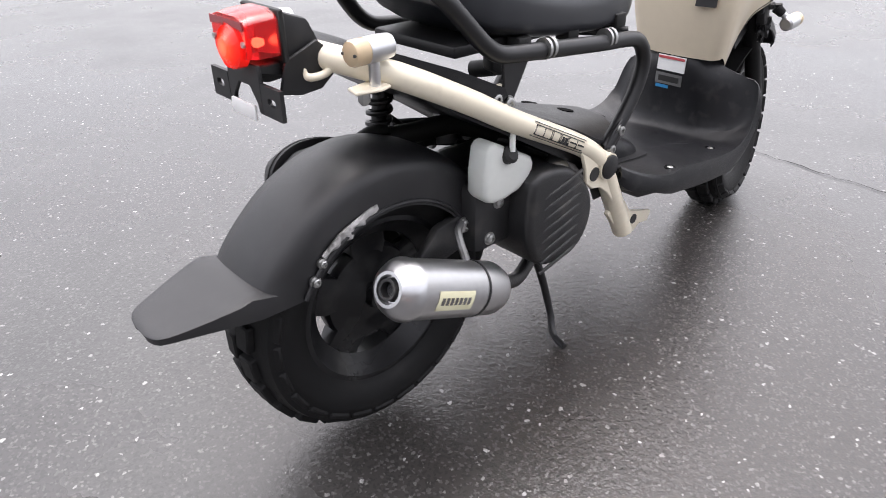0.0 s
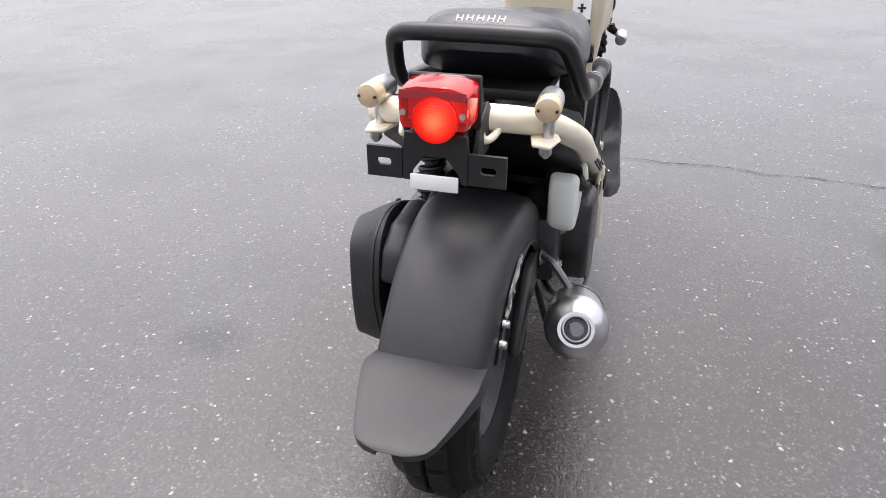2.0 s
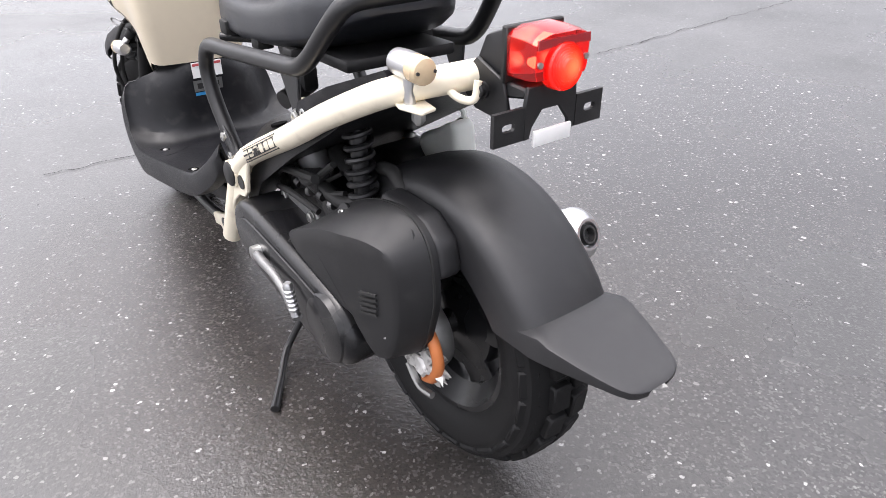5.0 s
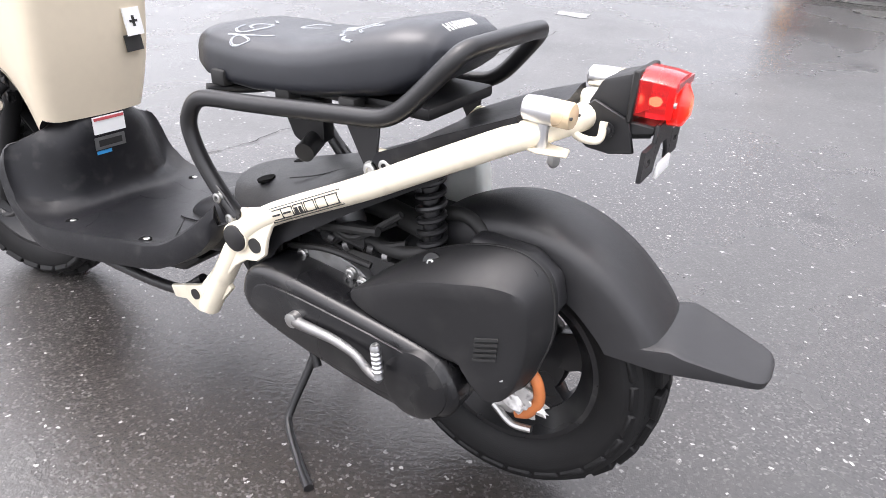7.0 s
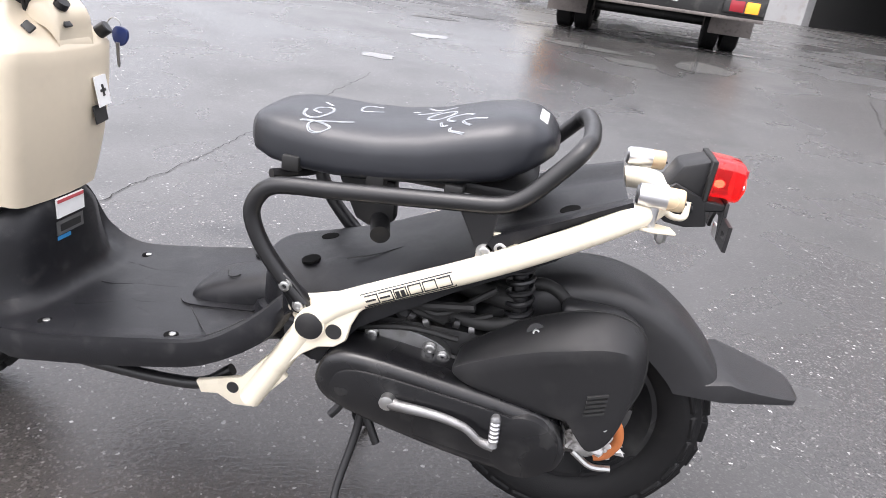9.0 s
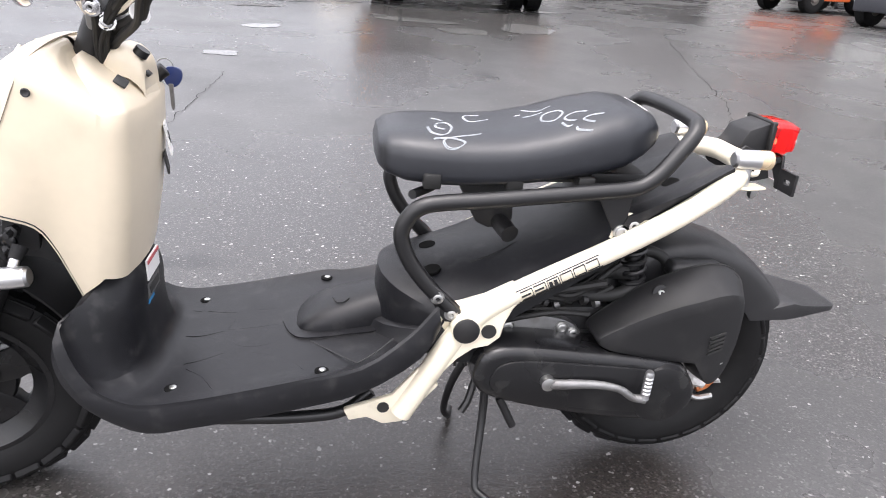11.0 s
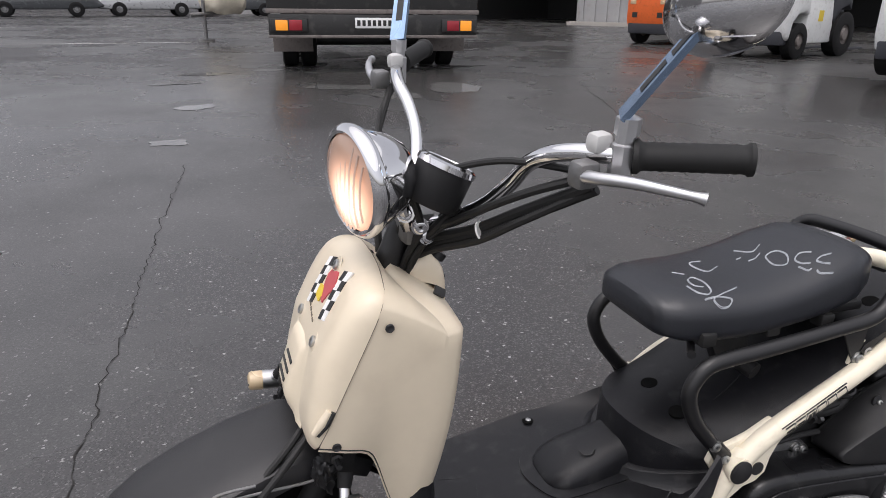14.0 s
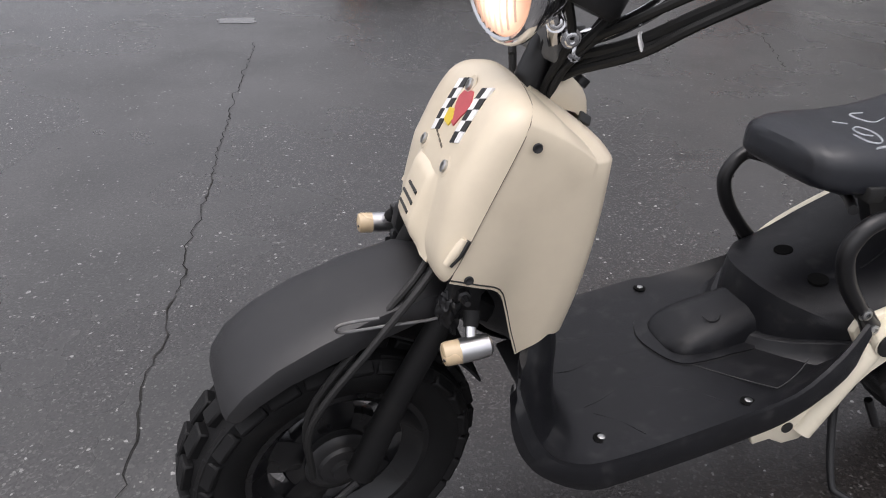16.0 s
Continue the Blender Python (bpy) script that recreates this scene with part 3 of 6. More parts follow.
    bar(logo, rim_l - wd, rim_l, -rim_h, rim_h)
    for k in range(6):
        a0 = -0.0735 + k * 0.0246
        bar(logo, a0, a0 + 0.0222, 0.0072, 0.0088)
        bar(logo, a0, a0 + 0.0222, -0.0088, -0.0072)
        bar(logo, a0, a0 + 0.0016, -0.0072, 0.0072)
        if k in (1, 2, 3):
            bar(logo, a0 + 0.0208, a0 + 0.0222, -0.0072, 0.0072)
        if k == 3:
            bar(logo, a0 + 0.004, a0 + 0.0105, -0.0072, 0.0040)
            bar(logo, a0 + 0.013, a0 + 0.0195, -0.0072, 0.0040)
        if k > 3:
            bar(logo, a0 + 0.005, a0 + 0.0222, -0.0016, 0.0012)
    part("tube_marking", logo, M_INK_HOLE, scooter, "black framed marking of plain bars", smooth=False)

# seat rail of bent black tube
half_rail = [(0.440, 0.160, 0.456), (0.475, 0.160, 0.490), (0.518, 0.160, 0.545), (0.538, 0.160, 0.596), (0.528, 0.160, 0.630), (0.505, 0.160, 0.650), (0.468, 0.160, 0.657), (0.40, 0.160, 0.662), (0.30, 0.159, 0.671), (0.20, 0.157, 0.680), (0.158, 0.156, 0.684), (0.132, 0.155, 0.691), (0.105, 0.152, 0.710), (0.072, 0.144, 0.746), (0.048, 0.135, 0.774), (0.039, 0.122, 0.786), (0.032, 0.095, 0.791)]
rail = half_rail + [(0.028, 0.0, 0.793)] + [(x, -y, z) for x, y, z in reversed(half_rail)]
part("seat_rail", tube(rail, 0.0139, 16, 6), M_TUBE, scooter, "black bent-tube seat rail with rear grab loop")
for s in (1, -1):
    foot = [(0.425, 0.435), (0.458, 0.44), (0.495, 0.50), (0.48, 0.512), (0.455, 0.49), (0.43, 0.462)]
    part("rail_foot", prism(foot, 0.166 * s - 0.004, 0.166 * s + 0.004, 0.002, 1), M_TUBE, scooter)
    bolt((0.447, 0.171 * s, 0.455), (0, s, 0), 0.009, scooter)
    bolt((0.472, 0.171 * s, 0.487), (0, s, 0), 0.009, scooter)
    br = [(0.215, 0.685), (0.145, 0.690), (0.150, 0.64), (0.142, 0.60), (0.165, 0.596), (0.185, 0.63)]
    part("rail_bracket", prism(br, 0.155 * s - 0.003, 0.155 * s + 0.003, 0.0015, 1), M_TUBE, scooter)
    bolt((0.159, 0.160 * s, 0.608), (0, s, 0), 0.010, scooter)
    for x in (0.50, 0.36, 0.235):
        part("rubber_mount", box(x - 0.012, 0.120 * s, 0.683, 0.030, 0.030, 0.026, 0.004), M_GRIP, scooter)
part("seat_stay", tube([(0.52, -0.13, 0.66), (0.47, -0.05, 0.655), (0.47, 0.05, 0.655), (0.52, 0.13, 0.66)], 0.008, 10), M_TUBE, scooter)
part("seat_lock", prism([(0.430, 0.655), (0.330, 0.660), (0.326, 0.590), (0.350, 0.575), (0.372, 0.574), (0.395, 0.585)], 0.032, 0.062, 0.006, 2), M_PLASTIC, scooter, "black seat lock under the rail")
part("lock_barrel", revolve([(0, 0.017), (0.05, 0.017), (0.05, 0.0)], (0.352, 0.052, 0.588), (-0.25, 0.9, -0.2), 16), M_PLASTIC, scooter)

# seat
SX = [0.580, 0.575, 0.561, 0.53, 0.48, 0.42, 0.35, 0.28, 0.21, 0.155, 0.118, 0.096, 0.083, 0.076]
SHW = [0.050, 0.082, 0.104, 0.120, 0.129, 0.134, 0.137, 0.138, 0.136, 0.128, 0.112, 0.096, 0.076, 0.045]
STOP = [0.728, 0.743, 0.752, 0.758, 0.759, 0.757, 0.761, 0.775, 0.797, 0.809, 0.806, 0.795, 0.780, 0.765]
SBOT = [0.704, 0.691, 0.680, 0.671, 0.666, 0.666, 0.671, 0.679, 0.690, 0.702, 0.722, 0.738, 0.749, 0.757]


def seat_section(x):
    o = np.argsort(SX)
    xs = np.array(SX)[o]
    return [float(np.interp(x, xs, np.array(v)[o])) for v in (SHW, STOP, SBOT)]


def seat_top(x, y):
    hw, top, bot = seat_section(x)
    mid = bot + 0.3 * (top - bot)
    return mid + (top - mid) * (1 - min(0.999, abs(y) / hw) ** 3.6) ** (1 / 3.6)


secs = []
for x in curve_points([(v, 0, 0) for v in SX], 3):
    hw, top, bot = seat_section(x.x)
    mid = bot + 0.3 * (top - bot)
    secs.append([(x.x, y, mid + z) for y, z in lean_superellipse(hw, top - mid, mid - bot, 3.6, 44)])
seat = part("seat", loft(secs), M_VINYL, scooter, "padded black vinyl seat with white chalk marks")
part("seat_base", box(0.30, 0, 0.685, 0.40, 0.20, 0.02, 0.006), M_PLASTIC, seat)


def stroke(pts, r, name, mat, parent):
    p = [Vector(q) for q in pts]
    fine = curve_points([(a.x, a.y, 0) for a in p], 4) if len(p) > 2 else [p[0].lerp(p[1], i / 4) for i in range(5)]
    path = [Vector((q.x, q.y, seat_top(q.x, q.y))) for q in fine]
    return part(name, tube(path, r, 6, 1, smooth=False), mat, parent)


# chalk strokes on the seat top: two groups of figures
CHALK_FRONT = [[(0.492, 0.06), (0.488, 0.083), (0.473, 0.093), (0.458, 0.083), (0.45, 0.053), (0.457, 0.03), (0.474, 0.039), (0.478, 0.061), (0.464, 0.07)], [(0.404, 0.085), (0.434, 0.093), (0.461, 0.101), (0.485, 0.104)],
               [(0.485, 0.103), (0.461, 0.101), (0.439, 0.107), (0.435, 0.113), (0.448, 0.121), (0.464, 0.120), (0.47, 0.11), (0.465, 0.103)], [(0.479, -0.001), (0.462, 0.013)], [(0.378, 0.0), (0.409, 0.012), (0.418, -0.015), (0.411, -0.038), (0.388, -0.036)]]
CHALK_REAR = [[(0.257, -0.027), (0.285, -0.016), (0.305, -0.041)], [(0.278, -0.001), (0.299, 0.01), (0.314, 0.011)], [(0.326, -0.008), (0.317, -0.008)], [(0.262, 0.01), (0.28, 0.017), (0.291, 0.047), (0.283, 0.06), (0.268, 0.06), (0.251, 0.038), (0.251, 0.017), (0.262, 0.01)],
              [(0.216, 0.061), (0.233, 0.05), (0.253, 0.061), (0.253, 0.077), (0.241, 0.086)], [(0.193, 0.084), (0.215, 0.082), (0.228, 0.087), (0.224, 0.097), (0.214, 0.105)], [(0.264, 0.082), (0.259, 0.098), (0.251, 0.099)], [(0.245, 0.106), (0.244, 0.113), (0.232, 0.118), (0.222, 0.121)]]
for line in CHALK_FRONT + CHALK_REAR:
    for d in (-0.0013, 0.0011):
        stroke([(x + d, y + d * 0.6, 0) for x, y in line], 0.0011, "chalk_stroke", M_CHALK, seat)
for k in range(5):
    y = -0.026 + k * 0.017
    stroke([(0.101, y, 0), (0.115, y, 0)], 0.0013, "maker_bar", M_SEATPRINT, seat)
    stroke([(0.101, y + 0.009, 0), (0.115, y + 0.009, 0)], 0.0013, "maker_bar", M_SEATPRINT, seat)
    stroke([(0.108, y, 0), (0.108, y + 0.009, 0)], 0.0016, "maker_bar", M_SEATPRINT, seat)

# tail lamp on its black bracket
lamp = part("tail_lamp", prism([(-0.096, 0.712), (-0.120, 0.762), (-0.165, 0.778), (-0.168, 0.702), (-0.12, 0.69)], -0.0385, 0.0385, 0.006, 2), M_PLASTIC, scooter, "black tail lamp housing")
lamp.location.y = -0.0105
sec = []
for x, hw, top, bot in ((-0.167, 0.046, 0.778, 0.722), (-0.20, 0.045, 0.776, 0.722), (-0.216, 0.0435, 0.773, 0.724)):
    sec.append([(x, y, z) for y, z in ((-hw, top - 0.008), (-hw + 0.006, top - 0.002), (-hw * 0.5, top + 0.002), (hw * 0.5, top + 0.002), (hw - 0.006, top - 0.002), (hw, top - 0.008), (hw * 0.97, bot + 0.008), (hw * 0.9, bot), (-hw * 0.9, bot), (-hw * 0.97, bot + 0.008))])
part("lens", loft(sec), M_REDLENS, lamp, "red tail lamp lens, lit")
part("upper_band", prism([(-0.0415, 0.771), (0.0415, 0.771), (0.0425, 0.760), (0.018, 0.762), (0.0, 0.7665), (-0.018, 0.762), (-0.0425, 0.760)], -0.2185, -0.2155, 0.0, axis="x"), M_REDDARK, lamp, "darker red upper band of the lens")
M_REDGLASS = lit_glass("lit_red_lens_centre", (0.75, 0.03, 0.02), (-0.222 * K, -0.005 * K, 0.737 * K), 0.030, (1.0, 0.24, 0.08), (1.0, 0.03, 0.015), 0.9, 0.05, 0.5)
rings = [(0.0, 0.0285), (0.014, 0.0285)]
for k in range(6):
    rr = 0.0275 - 0.0026 * k
    rings += [(0.0150 + 0.0014 * k, rr), (0.0172 + 0.0014 * k, rr - 0.0007), (0.0158 + 0.0014 * k, rr - 0.0016)]
rings += [(0.0245, 0.0118), (0.0255, 0.0)]
part("bulb_window", revolve(rings, (-0.205, -0.003, 0.735), (-1, 0, 0.05), 36), M_REDGLASS, lamp, "round stepped red lens over the bulb")
part("reflector", box(-0.171, -0.001, 0.749, 0.002, 0.084, 0.046, 0.0), M_BRUSHED, lamp)
part("bulb", revolve([(0.0, 0.0), (0.0, 0.004), (0.008, 0.0065), (0.014, 0.005), (0.017, 0.0)], (-0.178, -0.003, 0.740), (-1, 0, 0.05), 20), M_REDGLOW, lamp, "bulb glowing through the red lens")
part("lamp_gasket", prism([(-0.160, 0.712), (-0.168, 0.712), (-0.170, 0.780), (-0.160, 0.780)], -0.0475, 0.0475, 0.002, 1), M_GRIP, lamp)
for s in (1, -1):
    part("lens_screw", revolve([(0, 0.004), (0.003, 0.004), (0.003, 0)], (-0.2160, 0.0375 * s, 0.743), (-1, 0, 0), 10), M_STEEL, lamp)
    part("bracket_cheek", prism([(-0.088, 0.712), (-0.115, 0.735), (-0.165, 0.715), (-0.178, 0.672), (-0.145, 0.665), (-0.112, 0.668), (-0.09, 0.685)], 0.043 * s - 0.003, 0.043 * s + 0.003, 0.0015, 1), M_PLASTIC, lamp)
    hook = [(-0.088, 0.05 * s, 0.705), (-0.10, 0.068 * s, 0.70), (-0.112, 0.066 * s, 0.69), (-0.13, 0.06 * s, 0.687), (-0.137, 0.054 * s, 0.692), (-0.137, 0.05 * s, 0.712)]
    part("wire_hook", tube(hook, 0.0055, 10, 4), M_CREAM_TUBE, scooter)
    bolt((-0.14, 0.047 * s, 0.70), (0, s, 0), 0.008, scooter, M_TUBE)
plate = [(0.034, 0.692), (0.034, 0.650), (0.024, 0.650), (0.020, 0.664), (0.004, 0.684), (-0.024, 0.684), (-0.040, 0.664), (-0.044, 0.650), (-0.054, 0.650), (-0.054, 0.692), (-0.052, 0.715), (0.030, 0.715)]
bracket = part("plate_bracket", prism(plate, -0.205, -0.199, 0.0015, 1, axis="x"), M_PLASTIC, scooter, "bent black number plate bracket")
for y0, y1 in ((0.034, 0.082), (-0.102, -0.054)):
    # a wing with an oblong hole right through it
    outer = [(y0 + (y1 - y0) * u, 0.651 + 0.041 * v) for u, v in ((0, 0), (0.33, 0), (0.67, 0), (1, 0), (1, 0.33), (1, 0.67), (1, 1), (0.67, 1), (0.33, 1), (0, 1), (0, 0.67), (0, 0.33))]
    ym = (y0 + y1) / 2 + (0.001 if y0 > 0 else -0.001)
    inner = [(ym + 0.0100 * u, 0.672 + 0.0050 * v) for u, v in ((-1, -0.5), (-0.7, -1), (0.7, -1), (1, -0.5), (1, -0.2), (1, 0.2), (1, 0.5), (0.7, 1), (-0.7, 1), (-1, 0.5), (-1, 0.2), (-1, -0.2))]
    bm = bmesh.new()
    loft([[(x, y, z) for y, z in loop_] for x, loop_ in ((-0.205, outer), (-0.199, outer), (-0.199, inner), (-0.205, inner))], loop=True, bm=bm)
    part("bracket_wing", bm, M_PLASTIC, bracket)
part("bracket_arm", prism([(-0.15, 0.715), (-0.20, 0.712), (-0.20, 0.70), (-0.15, 0.69), (-0.12, 0.69)], -0.045, 0.03, 0.003, 1), M_PLASTIC, bracket)
part("white_reflector", box(-0.209, -0.010, 0.651, 0.005, 0.064, 0.021, 0.002), M_WHITE, bracket, "small white label across the bracket")


# turn indicators
def indicator(p, back, drop, steer=False):
    """A bullet lamp: aluminium body, pale lens at the end that looks along `back`, stem downwards."""
    o, b = Vector(p), Vector(back).normalized()
    f = steered if steer else (lambda m: m)
    body = part("turn_indicator", f(revolve([(-0.040, 0.0), (-0.040, 0.012), (-0.036, 0.0165), (-0.02, 0.0178), (0.006, 0.0178), (0.006, 0.0)], o, b, 26)), M_BRUSHED, scooter, "brushed aluminium bullet turn indicator")
    part("lens", f(revolve([(0.006, 0.0174), (0.025, 0.0174), (0.029, 0.0158), (0.031, 0.011), (0.0315, 0.0)], o, b, 26)), M_AMBER, body, "faded pale amber lens")
    for k in (1, -1):
        part("lens_screw", f(revolve([(0.029, 0.0022), (0.0325, 0.0022), (0.0325, 0.0)], o + b.cross(Vector((0, 0, 1))) * (0.012 * k), b, 8)), M_INK_HOLE, body)
    q = o + Vector(drop)
    stem_end = o.lerp(q, 0.62 if steer else 1.0)
    part("stem", f(tube([o - b * 0.010, o.lerp(stem_end, 0.5) - b * 0.010, stem_end - b * 0.010], 0.0080, 12, 2)), M_BRUSHED, body)
    if steer:
        part("stalk_boot", f(tube([o.lerp(q, 0.58) - b * 0.010, q - b * 0.012], [0.0105, 0.013], 12, 2)), M_RUBBER, body, "black rubber boot on the stem")
    return body


for s in (1, -1):
    indicator((-0.088, 0.123 * s - 0.010, 0.729), (-1, 0.06 * s, 0.0), (0, 0.0, -0.05))
    tab = [(-0.060, 0.098), (-0.075, 0.098), (-0.112, 0.106), (-0.118, 0.132), (-0.080, 0.140), (-0.060, 0.134)]
    part("indicator_tab", prism([(x, y * s - 0.010) for x, y in tab], 0.676, 0.681, 0.0015, 1, axis="z"), M_CREAM_TUBE, scooter)
    part("indicator_nut", revolve([(0, 0.009), (0.012, 0.009), (0.018, 0.004), (0.018, 0.0)], (-0.098, 0.123 * s - 0.010, 0.676), (0, 0, -1), 6), M_STEEL, scooter)

# rear fender and its tail flap
rows = []
cx, cz, R = RW[0], 0.282, 0.274
stations = []
for a in np.linspace(-62, 60, 28):
    a = radians(a)
    rr = R * (0.988 - 0.022 * max(0.0, math.sin(a)) * max(0.0, min(1.0, (radians(58) - a) * 4)))
    stations.append((cx - rr * math.sin(a), cz + rr * math.cos(a), -math.sin(a), math.cos(a), 0.085 - 0.004 * max(0.0, math.sin(a)), 0.085))
stations += [(-0.287, 0.416, -0.30, 0.95, 0.084, 0.040), (-0.305, 0.411, -0.20, 0.98, 0.083, 0.030), (-0.345, 0.403, -0.18, 0.98, 0.072, 0.020), (-0.38, 0.396, -0.18, 0.98, 0.060, 0.013), (-0.398, 0.393, -0.18, 0.98, 0.053, 0.011), (-0.409, 0.391, -0.18, 0.98, 0.045, 0.011), (-0.415, 0.389, -0.2, 0.97, 0.034, 0.011), (-0.418, 0.387, -0.25, 0.96, 0.018, 0.011)]
for x, z, nx, nz, hw, skirt in stations:
    row = []
    for v, dn in ((-1.0, 1.0), (-1.0, 0.62), (-0.985, 0.36), (-0.93, 0.19), (-0.79, 0.085), (-0.45, 0.02), (0, 0.0), (0.45, 0.02), (0.79, 0.085), (0.93, 0.19), (0.985, 0.36), (1.0, 0.62), (1.0, 1.0)):
        q = dn if x > -0.286 else dn ** 3
        row.append((x - nx * skirt * q, v * hw - 0.016, z - nz * skirt * q))
    rows.append(row)
part("rear_fender", thick_plate(rows, 0.004, (0, 0, -1)), M_FENDER, scooter, "matt black plastic rear fender with a tail flap")
for s in (-1,):
    strap = []
    for a in np.linspace(8, 40, 16):
        a = radians(a)
        for_r = 0.207
        strap.append([(RW[0] - r * math.sin(a), y, RW[2] + r * math.cos(a)) for r, y in ((for_r - 0.006 - 0.014 * math.sin(math.pi * min(1.0, max(0.0, (a - 0.14) / 0.56))) * (0.75 + 0.25 * math.sin(31 * a)), -0.1035 - 0.003 * math.sin(47 * a)), (for_r - 0.003, -0.1062 - 0.002 * math.sin(23 * a)), (for_r + 0.003, -0.1045))])
    part("fender_stay", shell(strap, 0.003), M_FOIL, scooter, "worn bare-metal fender stay")
    part("fender_edge", tube([(RW[0] - 0.194 * math.sin(radians(a)), -0.1015, RW[2] + 0.194 * math.cos(radians(a))) for a in range(-60, 61, 6)], 0.004, 8, 2), M_FENDER, scooter)
    bolt((RW[0] - 0.150, -0.104, RW[2] + 0.122), (0, -1, 0), 0.007, scooter)
    bolt((RW[0] - 0.135, -0.104, RW[2] + 0.148), (0, -1, 0), 0.006, scooter)
    bolt((0.112, -0.112, 0.391), (0, -1, 0), 0.011, scooter)

# air cleaner cover
ac = smooth_outline([(0.176, 0.405), (0.135, 0.445), (0.07, 0.490), (-0.01, 0.522), (-0.075, 0.526), (-0.120, 0.495), (-0.134, 0.42), (-0.122, 0.36), (-0.108, 0.320), (-0.088, 0.294), (-0.062, 0.288), (-0.040, 0.312), (-0.020, 0.344), (0.03, 0.355), (0.14, 0.375)], 4)
face = smooth_outline([(0.178, 0.410), (0.145, 0.432), (0.085, 0.460), (0.01, 0.485), (-0.06, 0.494), (-0.103, 0.480), (-0.113, 0.42), (-0.110, 0.368), (-0.100, 0.328), (-0.086, 0.304), (-0.064, 0.298), (-0.044, 0.320), (-0.022, 0.352), (0.03, 0.362), (0.15, 0.386)], 4)
secs = []
for yy, f, shrink in ((0.112, 0.0, 0.97), (0.115, 0.0, 1.0), (0.124, 0.0, 1.0), (0.133, 0.08, 1.0), (0.157, 0.48, 1.0), (0.179, 0.90, 1.0), (0.186, 1.0, 0.998), (0.190, 1.0, 0.98), (0.192, 1.0, 0.90), (0.1925, 1.0, 0.7)):
    secs.append([(0.01 + (a[0] + (b[0] - a[0]) * f - 0.01) * shrink, yy, 0.40 + (a[1] + (b[1] - a[1]) * f - 0.40) * shrink) for a, b in zip(ac, face)])
secs = [[(x, y - 0.030 * (y - 0.085) / 0.108 * max(0.0, min(1.0, (-0.005 - x) / 0.12)), z) for x, y, z in ring] for ring in secs]
cover = part("air_cleaner_cover", loft(secs), M_PLASTIC, scooter, "black plastic air cleaner cover")
part("cover_joint", prism([(0.0 + (x - 0.0) * 1.008, 0.42 + (z - 0.42) * 1.008) for x, z in ac], 0.1165, 0.1195), M_INK_HOLE, cover)
for p in ((0.056, 0.149, 0.484), (-0.090, 0.132, 0.500), (-0.082, 0.166, 0.345)):
    bolt(p, (0, 0.9, 0.35), 0.006, cover, M_STEEL)
    part("bolt_dish", revolve([(-0.004, 0.0), (-0.004, 0.016), (0.0005, 0.015), (0.0005, 0.0)], p, (0, 0.9, 0.35), 18), M_PLASTIC, cover)
for k in range(5):
    # Black bars on the cover give the vent slots their shade.
    part("vent_slot", box(-0.058, 0.180, 0.410 - 0.0085 * k, 0.034, 0.006, 0.0042, m=Matrix.Rotation(radians(14), 4, "Z") @ Matrix.Rotation(radians(12), 4, "Y")), M_INK_HOLE, cover, "black bar painted as the shade of a vent slot")
part("fender_bridge", prism([(0.02, 0.522), (-0.08, 0.52), (-0.122, 0.492), (-0.135, 0.44), (-0.11, 0.43), (-0.05, 0.47), (0.02, 0.49)], 0.065, 0.108, 0.012, 3), M_FENDER, scooter)

# transmission case and kick lever
cv = smooth_outline([(0.402, 0.358), (0.385, 0.390), (0.335, 0.403), (0.205, 0.390), (0.03, 0.363), (-0.01, 0.335), (-0.028, 0.292), (-0.005, 0.252), (0.085, 0.238), (0.236, 0.262), (0.365, 0.296), (0.402, 0.328)], 4)
case = part("transmission_cover", prism(cv, 0.11, 0.205, 0.018, 4), M_GLOSS, scooter, "gloss black belt drive cover")
part("case_rim", prism([(0.19 + (x - 0.19) * 1.015, 0.328 + (z - 0.33) * 1.0) for x, z in cv], 0.085, 0.112, 0.004, 1), M_ENGINE, scooter)
part("raised_panel", prism([(0.19 + (x - 0.19) * 0.86, 0.327 + (z - 0.327) * 0.70) for x, z in cv], 0.203, 0.2095, 0.004, 2), M_GLOSS, case)
part("belt_cover_end", revolve([(0.0, 0.0), (0.0, 0.062), (0.010, 0.058), (0.014, 0.046), (0.014, 0.0)], (0.045, 0.198, 0.300), (0, 1, 0), 32), M_GLOSS, case)
for p in ((0.330, 0.122, 0.402), (0.225, 0.124, 0.398), (0.202, 0.124, 0.386), (0.09, 0.118, 0.232), (0.38, 0.118, 0.30)):
    bolt(p, (0, 1, 0), 0.010, case)
kick = part("kick_lever", tube([(0.271, 0.206, 0.340), (0.262, 0.218, 0.338), (0.19, 0.222, 0.338), (0.14, 0.226, 0.330), (0.112, 0.228, 0.312), (0.088, 0.23, 0.309)], [0.011, 0.010, 0.008, 0.007, 0.007, 0.009], 12, 5), M_ALLOY, scooter, "bare metal kick start lever")
pedal = revolve([(0.0, 0.008)] + [(0.008 + 0.0085 * k + q, r) for k in range(6) for q, r in ((0.0, 0.0062), (0.002, 0.0085), (0.006, 0.0085))] + [(0.062, 0.006), (0.062, 0.0)], (0.09, 0.232, 0.312), (0.05, 0.1, 1), 14)
part("pedal", pedal, M_BRUSHED, kick)
part("pivot", revolve([(0, 0.013), (0.02, 0.013), (0.022, 0.008), (0.022, 0)], (0.271, 0.204, 0.340), (0, 1, 0), 16), M_STEEL, kick)

